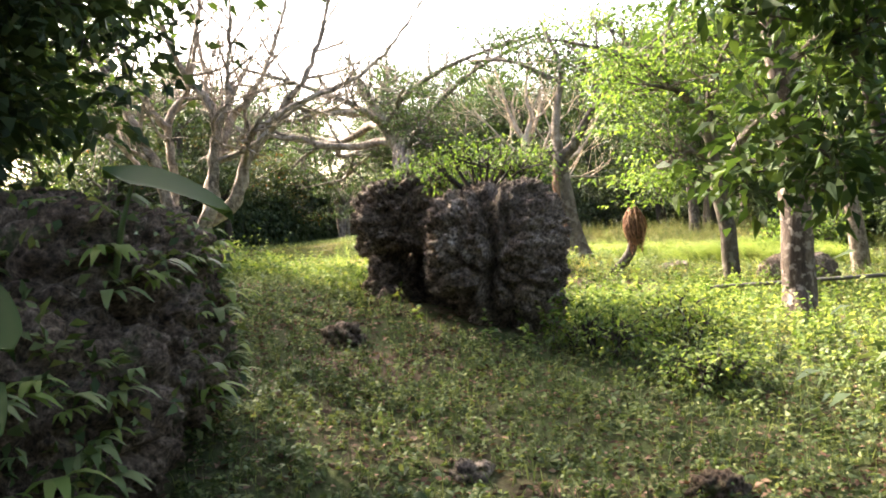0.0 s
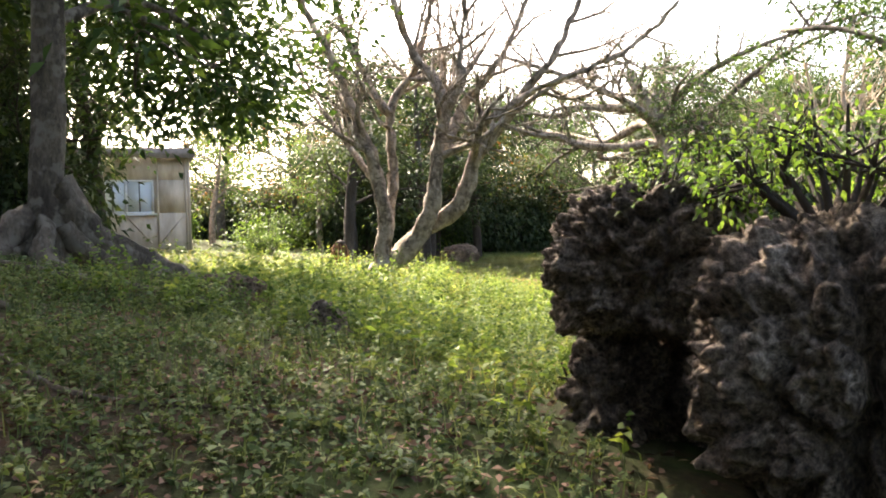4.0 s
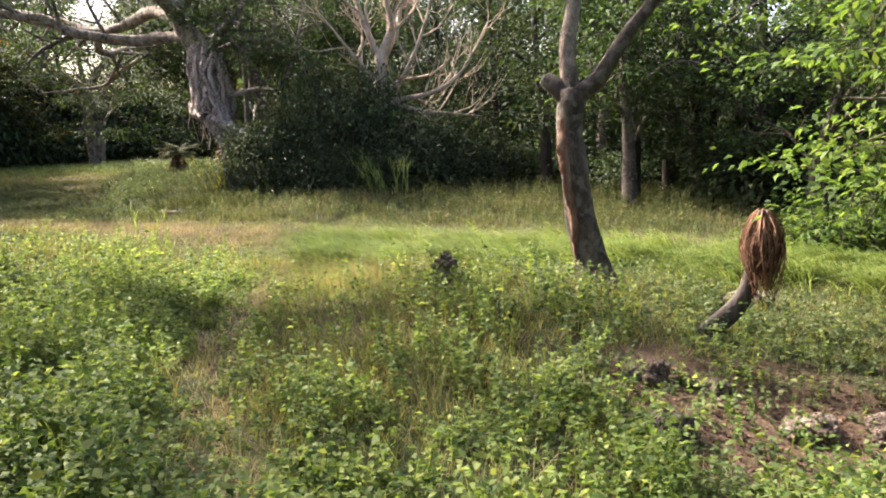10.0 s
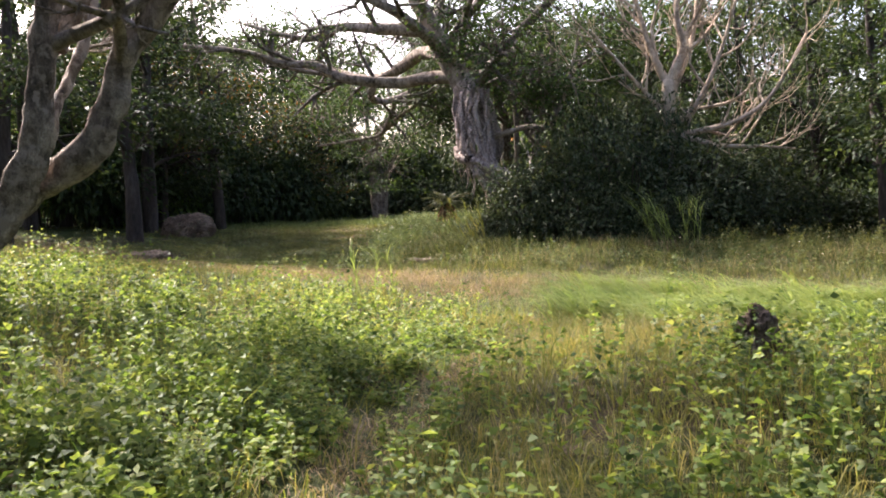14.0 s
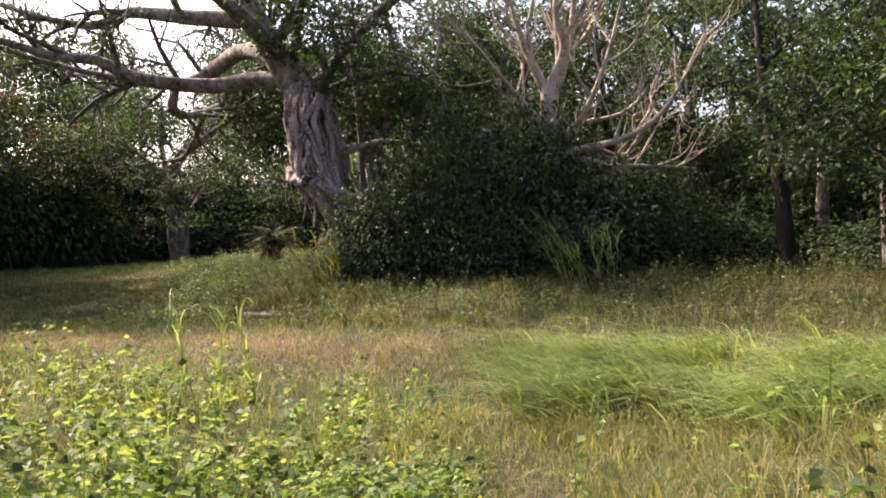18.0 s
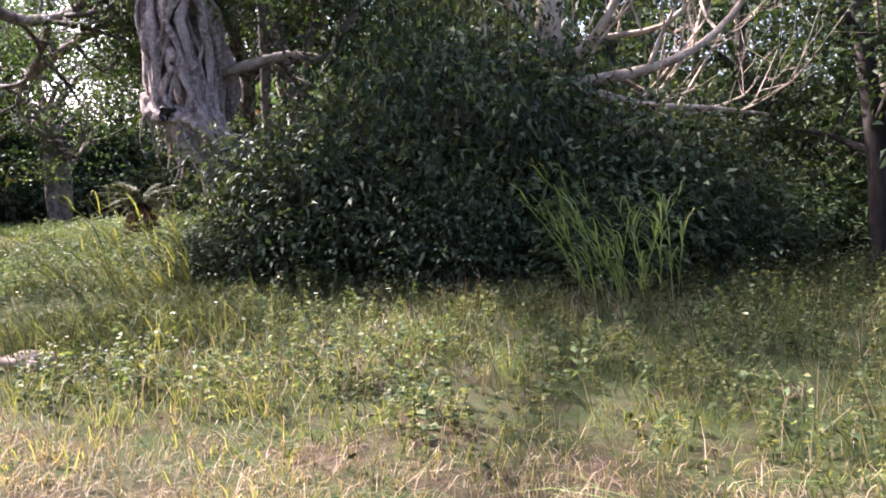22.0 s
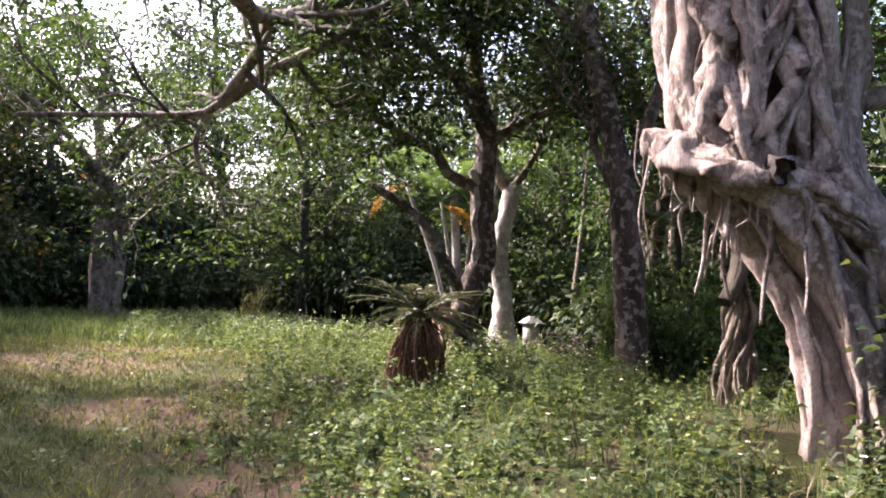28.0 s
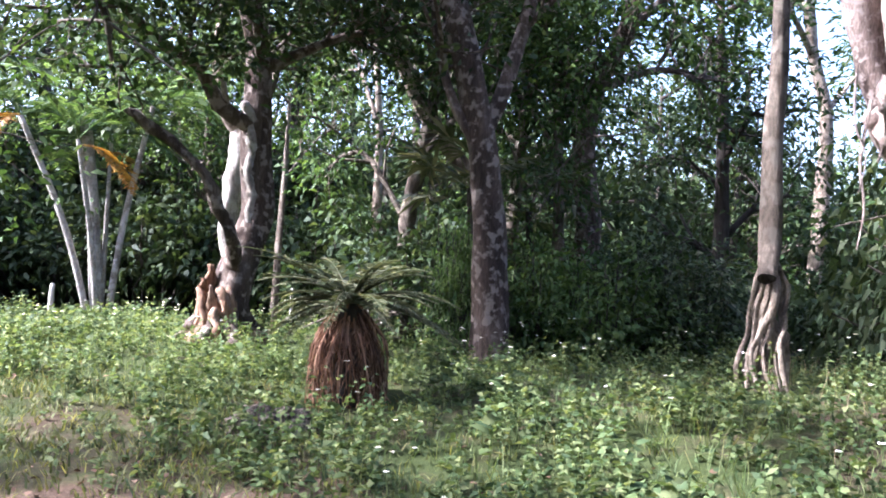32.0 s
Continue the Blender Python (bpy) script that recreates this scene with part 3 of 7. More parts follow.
for k, lobe in enumerate([(-2.4, 4.3, 1.0, 1.22, 1.0, 0.74, 4.0), (-3.7, 3.0, 1.1, 1.6, 1.2, 0.8, 3.0), (-1.85, 3.4, 0.65, 0.6, 0.9, 0.6, 2.5)]):
    mass = rock_geo([lobe], 7 if k == 0 else 6, 0.13, 0.2, 3 + k * 2.7)
    OUTCROP.append((mass.v[0], np.array(lobe[:3])))
    part("rock_mass", mass, M_ROCK_MOSS, outcrop, "", False)
FIELD_ROCKS = ((-2.85, 10.05, 0.2, 0.24, 0.18, M_ROCK_PALE), (-4.5, 11.4, 0.34, 0.22, 0.3, M_ROCK_MOSS), (0.82, 18.6, 0.15, 0.36, 0.15, M_ROCK), (1.5, 14.7, 0.22, 0.24, 0.18, M_ROCK_PALE), (1.95, 15.8, 0.2, 0.16, 0.16, M_ROCK),
                           (6.6, 16.0, 0.75, 0.5, 0.6, M_ROCK), (3.5, 10.6, 0.35, 0.14, 0.25, M_ROCK), (2.9, 11.6, 0.25, 0.1, 0.2, M_ROCK), (4.9, 18.6, 0.4, 0.16, 0.3, M_ROCK_PALE), (-0.9, 6.95, 0.2, 0.13, 0.18, M_ROCK_MOSS))
FAR_ROCKS = ((2.9, 14.9, 0.25, 0.14, 0.2, M_ROCK), (3.6, 14.7, 0.22, 0.13, 0.2, M_ROCK), (2.5, 15.6, 0.18, 0.1, 0.14, M_ROCK), (3.3, 13.9, 0.2, 0.1, 0.16, M_ROCK), (-3.75, 38.6, 0.32, 0.16, 0.26, M_ROCK_PALE), (-10.9, 38.4, 0.85, 0.6, 0.75, M_ROCK_MOSS), (-8.9, 30.5, 0.6, 0.2, 0.5, M_ROCK_MOSS),
                           (0.25, 3.6, 0.16, 0.06, 0.12, M_ROCK_PALE), (0.1, 4.6, 0.12, 0.05, 0.1, M_ROCK_PALE), (1.4, 4.4, 0.2, 0.12, 0.16, M_ROCK_MOSS))
for x, y, s, h, w, mat in FIELD_ROCKS + FAR_ROCKS:
    rock("rock", [(x, y, float(lie(x, y)) + h * 0.25, s, w, h, 2.3)], mat, "weathered grey coral rock half sunk in weeds", 5, 0.08, 0.025, "loose rocks")


# ---- trees ----
def limb(geo, pts, r0, r1, sides=10, lump=0.07, step=0.2):
    k = len(pts)
    return tube(geo, pts, list(np.linspace(r0, r1, k)), sides, step, lump)


def grown(parent, name, pts, r0, r1, mat, label="", sides=10, lump=0.07, knots=0.0, step=0.2):
    g = Geo()
    line, _, r = limb(g, pts, r0, r1, sides, lump, step)
    if knots:
        gnarl(g, knots, 4.0)
    part(name, g, mat, parent, label, True)
    return line, r


def white_tree():
    t = thing("bare_white_tree", "pale many-stemmed bare tree with spreading branches", "tree")
    stems = [([(-7.1, 21.1, 0.5), (-7.06, 21.1, 0.95), (-6.9, 21.12, 1.25), (-6.7, 21.15, 1.45)], 0.36, 0.24),
             ([(-7.0, 21.1, 1.0), (-6.88, 21.1, 1.7), (-6.78, 21.1, 2.3), (-6.86, 21.1, 2.74), (-7.04, 21.1, 3.55), (-7.39, 21.1, 4.44), (-7.68, 21.1, 5.27), (-7.95, 21.1, 5.96), (-8.5, 21.0, 7.0)], 0.2, 0.06),
             ([(-6.85, 21.4, 2.2), (-6.74, 21.5, 3.19), (-6.76, 21.5, 3.96), (-6.74, 21.5, 4.71), (-6.41, 21.5, 5.21), (-6.07, 21.5, 5.71), (-5.8, 21.6, 6.8)], 0.14, 0.05),
             ([(-6.74, 21.45, 4.6), (-7.01, 21.4, 4.94), (-7.31, 21.4, 5.51), (-7.52, 21.4, 5.97), (-7.9, 21.5, 7.0)], 0.1, 0.04),
             ([(-6.75, 21.15, 1.3), (-6.36, 21.2, 1.61), (-5.97, 21.2, 2.09), (-5.71, 21.2, 2.76), (-5.6, 21.2, 3.64), (-5.42, 21.2, 4.55), (-5.62, 21.2, 5.23), (-6.02, 21.2, 5.74), (-6.4, 21.1, 6.8)], 0.21, 0.06),
             ([(-5.42, 21.15, 4.4), (-5.05, 21.0, 4.88), (-4.92, 21.0, 5.26), (-4.97, 21.0, 5.6), (-4.7, 20.8, 6.8)], 0.12, 0.04),
             ([(-6.85, 21.3, 1.35), (-6.12, 21.55, 2.0), (-5.4, 21.6, 2.45), (-5.08, 21.6, 2.95), (-4.88, 21.6, 3.5), (-4.5, 21.6, 3.92), (-3.99, 21.6, 4.53), (-3.55, 21.6, 5.08), (-3.12, 21.6, 5.5), (-2.6, 21.7, 6.6)], 0.2, 0.05),
             ([(-5.0, 21.4, 4.05), (-4.22, 21.3, 4.38), (-3.58, 21.3, 4.74), (-2.98, 21.3, 4.96), (-1.83, 21.3, 5.3), (-0.9, 21.2, 5.9)], 0.09, 0.03),
             ([(-5.62, 21.5, 3.6), (-5.26, 21.9, 4.64), (-4.78, 21.9, 5.12), (-4.31, 21.9, 5.7), (-3.8, 22.1, 6.8)], 0.12, 0.04),
             ([(-6.86, 21.2, 2.9), (-7.5, 21.7, 3.5), (-8.3, 22.1, 4.4), (-9.2, 22.4, 5.6)], 0.08, 0.025),
             ([(-6.0, 21.4, 2.0), (-6.2, 22.4, 3.0), (-6.0, 23.2, 4.4), (-6.3, 23.8, 6.2)], 0.11, 0.035)]
    tips = []
    tw = Geo()
    for k, (pts, r0, r1) in enumerate(stems):
        p = np.array(pts) + [-0.2, 0, -0.06]
        if k:
            p = np.vstack([p, p[-1] + unit(p[-1] - p[-2]) * 1.3 + [0, 0, 0.5]])
        line, r = grown(t, "limb", p, r0, r1 * 0.8, M_BARK_PALE, "", 14, 0.09, 0.05, 0.1)
        if k:
            twigs(tw, line, r, 9, 1.8, 3, 5, 0.85, 0.2, 0.3, 0.6, tips)
    part("twig", tw, M_BARK_PALE, t, "fine bare pale twigs", True, "stuff")


def leafy_tree(name, label, limbs, bark, leaf, count, length, levels, each, spread, size, width, group="", flat=0.45, start=0.4, lift=0.2, limb_name="limb"):
    t = thing(name, label, "tree", group)
    tips, tw, cr = [], Geo(), Geo()
    for k, (pts, r0, r1) in enumerate(limbs):
        line, r = grown(t, "trunk" if k == 0 else limb_name, pts, r0, r1, bark)
        if k or len(limbs) == 1:
            twigs(tw, line, r, count, length, levels, 5, 0.9, lift, start, 0.6, tips)
    part("twig", tw, bark, t, "", True, "stuff")
    clumps(cr, tips, each, spread, size, width, flat)
    part("crown", cr, leaf, t)
    return t


white_tree()


def buttress_tree():
    t = thing("buttressed_tree", "tall grey tree with broad surface roots in shade", "tree")
    g = Geo()
    tube(g, [(-7.3, 11.85, 1.3), (-7.27, 11.9, 1.75), (-7.25, 11.9, 2.4), (-7.2, 11.95, 3.3), (-7.2, 12.0, 5.5), (-7.4, 12.2, 8.0)], [0.5, 0.27, 0.19, 0.18, 0.16, 0.1], 14, 0.2, 0.05)
    part("trunk", g, M_BARK_GREY, t, "", True)
    for pts, r0 in (([(-7.15, 12.0, 2.5), (-6.92, 12.2, 2.0), (-6.6, 12.5, 1.68), (-6.15, 12.85, float(lie(-6.15, 12.85)) + 0.06), (-5.6, 13.2, float(lie(-5.6, 13.2)) + 0.02), (-5.1, 13.4, float(lie(-5.1, 13.4)) - 0.04)], 0.17), ([(-7.35, 11.8, 2.2), (-7.3, 11.3, 1.75), (-7.0, 10.7, 1.55), (-6.6, 10.2, 1.38)], 0.14),
                    ([(-7.4, 11.9, 2.2), (-7.9, 11.7, 1.8), (-8.5, 11.4, 1.6), (-9.2, 11.2, 1.65)], 0.15), ([(-7.2, 11.8, 2.1), (-6.8, 11.4, 1.62), (-6.3, 11.2, 1.42), (-5.7, 11.0, 1.25)], 0.12)):
        for drop, k in ((0.0, 1.0), (0.3, 1.15), (0.55, 1.2)):
            fin = [(x, y, max(z - drop * max(0.0, 1 - i / 3), float(lie(x, y)) - 0.05)) for i, (x, y, z) in enumerate(pts)]
            grown(t, "root", fin, r0 * k, 0.05, M_BARK_GREY, "", 12, 0.14, 0.07, 0.09)
    tips, tw, cr = [], Geo(), Geo()
    # The long second limb is added overhead, out of view, to shade the ground.
    low_limbs = (([(-7.2, 12, 4.6), (-6.2, 11.2, 5.4), (-5.0, 10.6, 5.7), (-3.4, 10.2, 5.9)], 0.1), ([(-7.2, 12, 4.9), (-5.0, 10.2, 5.9), (-2.8, 8.8, 6.5), (-0.4, 7.8, 6.8), (1.4, 7.2, 6.8)], 0.11), ([(-7.3, 12.1, 6.0), (-8.2, 13.4, 6.8), (-9.2, 14.6, 7.0)], 0.1), ([(-7.3, 12.0, 5.0), (-7.6, 13.6, 5.6), (-8.6, 15.4, 5.8), (-10.0, 17.0, 5.6)], 0.1), ([(-7.2, 12, 4.9), (-8.6, 12.6, 5.8), (-10, 13, 6.2)], 0.1), ([(-7.2, 12, 4.3), (-7.05, 13.0, 4.8), (-6.9, 13.8, 4.8), (-6.7, 14.6, 4.5)], 0.08))
    # The last three limbs are added above the view as sun blockers.
    high_limbs = (([(-7.4, 12.2, 7.5), (-7.2, 10.4, 7.6), (-6.6, 8.6, 7.4), (-5.6, 7.2, 7.0)], 0.1), ([(-7.4, 12.2, 7.0), (-8.8, 14.4, 6.8), (-9.6, 16.6, 6.2)], 0.1), ([(-7.3, 12.1, 5.6), (-8.4, 10.6, 6.4), (-9.2, 9.0, 6.6)], 0.09), ([(-7.3, 12.1, 6.6), (-9.0, 13.0, 7.6), (-10.8, 13.4, 7.8)], 0.09), ([(-7.3, 12.1, 6.2), (-7.1, 14.0, 6.9), (-6.6, 15.8, 7.1), (-5.9, 17.4, 6.9)], 0.09), ([(-7.3, 12.1, 6.6), (-6.4, 13.8, 7.2), (-5.4, 15.2, 7.4), (-4.6, 16.2, 7.2)], 0.08), ([(-7.3, 12.1, 6.8), (-7.6, 14.6, 7.4), (-7.7, 16.6, 7.4), (-7.4, 18.2, 7.0)], 0.08))
    for pts, r0 in low_limbs + high_limbs:
        line, r = grown(t, "limb", pts, r0, 0.03, M_BARK_GREY)
        twigs(tw, line, r, 6, 1.9, 2, 5, 0.9, 0.1, 0.3, 0.6, tips)
    line, r = grown(t, "limb", [(-7.3, 12.1, 6.0), (-7.8, 14.6, 7.2), (-8.3, 16.8, 6.9), (-8.5, 17.6, 5.6), (-8.55, 17.9, 4.2)], 0.08, 0.015, M_BARK_GREY)
    twigs(tw, line, r, 7, 0.7, 2, 4, 0.9, -0.1, 0.7, 0.6, tips)
    part("twig", tw, M_BARK_GREY, t, "", True, "stuff")
    clumps(cr, tips, 32, 0.42, 0.19, 0.1, 0.5)
    part("crown", cr, M_LEAF_MID, t)


buttress_tree()


def forked_tree():
    t = thing("forked_tree", "grey forked tree with a long bare bark wound", "tree")
    g = Geo()
    tube(g, [(2.92, 19.0, 0.15), (2.88, 19.03, 0.55), (2.76, 19.1, 1.4), (2.68, 19.15, 2.2), (2.7, 19.13, 2.65)], [0.32, 0.2, 0.175, 0.18, 0.2], 16, 0.12, 0.08)
    part("trunk", g, M_BARK_GREY, t, "", True)
    g = Geo()
    tube(g, [(2.70, 18.95, 0.35), (2.66, 18.98, 0.8), (2.58, 18.99, 1.4), (2.52, 19.01, 2.0), (2.54, 19.0, 2.35)], [0.02, 0.05, 0.045, 0.06, 0.02], 8, 0.08, 0.3)
    gnarl(g, 0.035, 6.0)
    part("bark_wound", g, M_WOUND, t, "strip of bare orange wood", True)
    grown(t, "stub", [(2.68, 19.13, 2.5), (2.55, 19.2, 2.68), (2.4, 19.28, 2.8)], 0.15, 0.1, M_BARK_DARK, "broken dark branch stub")
    tips, tw, cr = [], Geo(), Geo()
    arms = [([(2.7, 19.13, 2.55), (2.66, 19.15, 3.2), (2.76, 19.1, 3.8), (2.9, 19.1, 4.6), (2.6, 19.5, 5.8)], 0.12, M_BARK_PALE),
            ([(2.72, 19.12, 2.55), (3.0, 18.98, 2.78), (3.25, 18.86, 3.2), (3.65, 18.65, 3.75), (4.3, 18.3, 4.4), (5.2, 18.0, 5.0)], 0.13, M_BARK_GREY),
            ([(3.6, 18.65, 3.7), (3.55, 18.9, 4.3), (3.3, 19.2, 5.0)], 0.07, M_BARK_GREY), ([(4.2, 18.3, 4.35), (5.2, 17.4, 4.5), (6.2, 16.6, 4.5)], 0.07, M_BARK_GREY), ([(4.2, 18.3, 4.35), (5.0, 19.4, 4.7), (6.0, 20.6, 4.7)], 0.07, M_BARK_GREY),
            ([(2.8, 19.1, 4.3), (1.9, 19.9, 5.0), (1.0, 20.9, 5.3)], 0.06, M_BARK_GREY)]
    for k, (pts, r0, mat) in enumerate(arms):
        line, r = grown(t, "limb", pts, r0, 0.04, mat)
        if k:
            twigs(tw, line, r, 6, 1.3, 2, 5, 0.95, 0.1, 0.45, 0.6, tips)
    part("twig", tw, M_BARK_GREY, t, "", True, "stuff")
    clumps(cr, tips, 15, 0.3, 0.13, 0.06, 0.3)
    part("crown", cr, M_LEAF_MID, t)


forked_tree()
leafy_tree("clearing_tree", "slender forked tree with layered bright feathery leaves", [
    ([(5.34, 15.85, -0.8), (5.29, 15.85, -0.4), (5.26, 15.85, 0.8), (5.16, 15.85, 1.6)], 0.2, 0.14),
    ([(5.16, 15.85, 1.5), (5.11, 15.85, 2.4), (4.77, 15.85, 3.2), (4.43, 15.85, 3.6), (3.6, 16.0, 4.2), (2.6, 16.1, 4.6)], 0.12, 0.03),
    ([(5.2, 15.85, 1.45), (5.67, 15.85, 2.3), (6.16, 15.85, 2.8), (6.74, 15.85, 3.25), (7.6, 15.8, 3.8)], 0.11, 0.03),
    ([(5.1, 15.85, 2.4), (5.1, 15.4, 3.4), (5.4, 14.8, 4.2)], 0.08, 0.03),
    ([(4.8, 15.9, 3.1), (4.4, 15.2, 3.3), (3.6, 14.4, 3.4)], 0.06, 0.02), ([(5.67, 15.9, 2.3), (5.9, 15.0, 2.7), (6.4, 14.2, 2.9)], 0.06, 0.02), ([(5.1, 15.85, 2.0), (4.6, 15.4, 2.2), (4.1, 15.0, 2.1)], 0.04, 0.02), ([(4.43, 15.85, 3.6), (4.6, 16.2, 4.6), (5.2, 16.4, 5.4)], 0.06, 0.02)],
    M_BARK_GREY, M_LEAF_BRIGHT, 7, 1.25, 2, 22, 0.26, 0.105, 0.048, "", 0.14, 0.4, 0.0)
lean = leafy_tree("leaning_tree", "rough reddish tree with flared roots by the clearing", [
    ([(4.5, 11.0, -1.0), (4.52, 11.0, -0.6), (4.64, 11.0, 0.8), (4.66, 11.0, 2.0), (4.6, 11.0, 3.4), (4.52, 11.0, 4.4)], 0.26, 0.15),
    ([(4.55, 11.0, 3.9), (3.6, 10.6, 4.8), (2.4, 10.2, 5.4)], 0.1, 0.03), ([(4.5, 11, 4.2), (5.2, 10.4, 5.2), (6, 9.8, 5.8)], 0.1, 0.03),
    ([(4.62, 11, 2.9), (5.0, 10.0, 3.3), (5.1, 8.8, 3.3)], 0.06, 0.02), ([(4.55, 11.0, 3.8), (4.5, 12.2, 4.6), (4.0, 13.6, 5.1)], 0.08, 0.03)],
    M_BARK_RED, M_LEAF_MID, 7, 1.2, 2, 26, 0.34, 0.14, 0.07, "", 0.4)
for pts in ([(4.55, 10.95, 0.1), (4.35, 10.75, -0.45), (4.0, 10.5, -0.62), (3.55, 10.3, -0.72)], [(4.5, 10.9, 0.0), (4.55, 10.55, -0.5), (4.7, 10.1, -0.75)], [(4.6, 11.05, 0.0), (4.9, 11.2, -0.55), (5.3, 11.3, -0.8)]):
    grown(lean, "root", pts, 0.15, 0.05, M_BARK_RED)
leafy_tree("overhanging_shrub", "dark leafy branch hanging in beside the way", [
    ([(3.2, 5.0, -0.5), (3.0, 5.0, 0.6), (2.8, 5.0, 1.6), (2.6, 4.9, 2.6)], 0.07, 0.04),
    ([(2.8, 5.0, 1.5), (2.45, 4.7, 1.6), (2.15, 4.4, 1.35)], 0.03, 0.01), ([(2.7, 5.0, 2.1), (2.4, 4.6, 2.3), (2.2, 4.3, 2.1)], 0.03, 0.01), ([(2.6, 4.9, 2.5), (2.3, 4.4, 2.8), (2.0, 4.0, 2.7)], 0.03, 0.01)],
    M_BARK_DARK, M_LEAF_MID, 7, 0.55, 2, 12, 0.13, 0.12, 0.06, "", 0.7)


leafy_tree("shade_tree", "dark leafy tree leaning over the rock outcrop", [
    ([(-4.6, 4.6, 0.8), (-4.5, 4.7, 1.8), (-4.2, 4.8, 2.8), (-3.8, 4.9, 3.6)], 0.1, 0.06),
    ([(-4.2, 4.8, 2.7), (-3.3, 4.7, 2.9), (-2.5, 4.6, 2.85)], 0.04, 0.01), ([(-3.8, 4.9, 3.5), (-3.0, 5.0, 3.5), (-2.1, 5.1, 3.2)], 0.04, 0.01), ([(-4.4, 4.7, 2.2), (-3.7, 4.0, 2.4), (-3.0, 3.6, 2.3)], 0.04, 0.01), ([(-3.8, 4.9, 3.6), (-3.4, 5.8, 3.9), (-2.8, 6.8, 3.7)], 0.04, 0.01), ([(-4.2, 4.8, 2.8), (-4.0, 5.8, 2.9), (-3.9, 6.8, 2.7)], 0.04, 0.01)],
    M_BARK_DARK, M_LEAF_DARK, 8, 0.75, 2, 30, 0.22, 0.13, 0.075, "", 0.7)


# Added tree, never in view: its crown blocks sky light over the start.
leafy_tree("unseen_canopy_tree", "added unseen tree whose crown shades the start of the way", [
    ([(-5.4, -1.2, 0.4), (-5.3, -1.1, 2.5), (-5.0, -0.8, 4.6), (-4.6, -0.4, 6.4)], 0.3, 0.16),
    ([(-4.9, -0.7, 5.0), (-3.0, 0.2, 5.8), (-0.6, 1.0, 6.2), (2.0, 1.6, 6.2)], 0.13, 0.03), ([(-4.7, -0.5, 5.8), (-3.6, 1.8, 6.4), (-2.4, 3.8, 6.8), (-0.8, 5.2, 7.0)], 0.12, 0.03),
    ([(-4.9, -0.7, 5.2), (-3.0, -1.8, 6.0), (-0.8, -2.4, 6.2), (1.6, -2.2, 6.0)], 0.12, 0.03), ([(-4.6, -0.4, 6.4), (-2.2, 0.6, 7.4), (0.6, 2.4, 7.6), (3.0, 3.6, 7.4)], 0.12, 0.03), ([(-4.8, -0.5, 5.6), (-5.2, 1.8, 6.2), (-5.4, 4.0, 6.4)], 0.11, 0.03)],
    M_BARK_DARK, M_LEAF_DARK, 9, 1.8, 2, 24, 0.5, 0.22, 0.12, "", 0.4, 0.2)


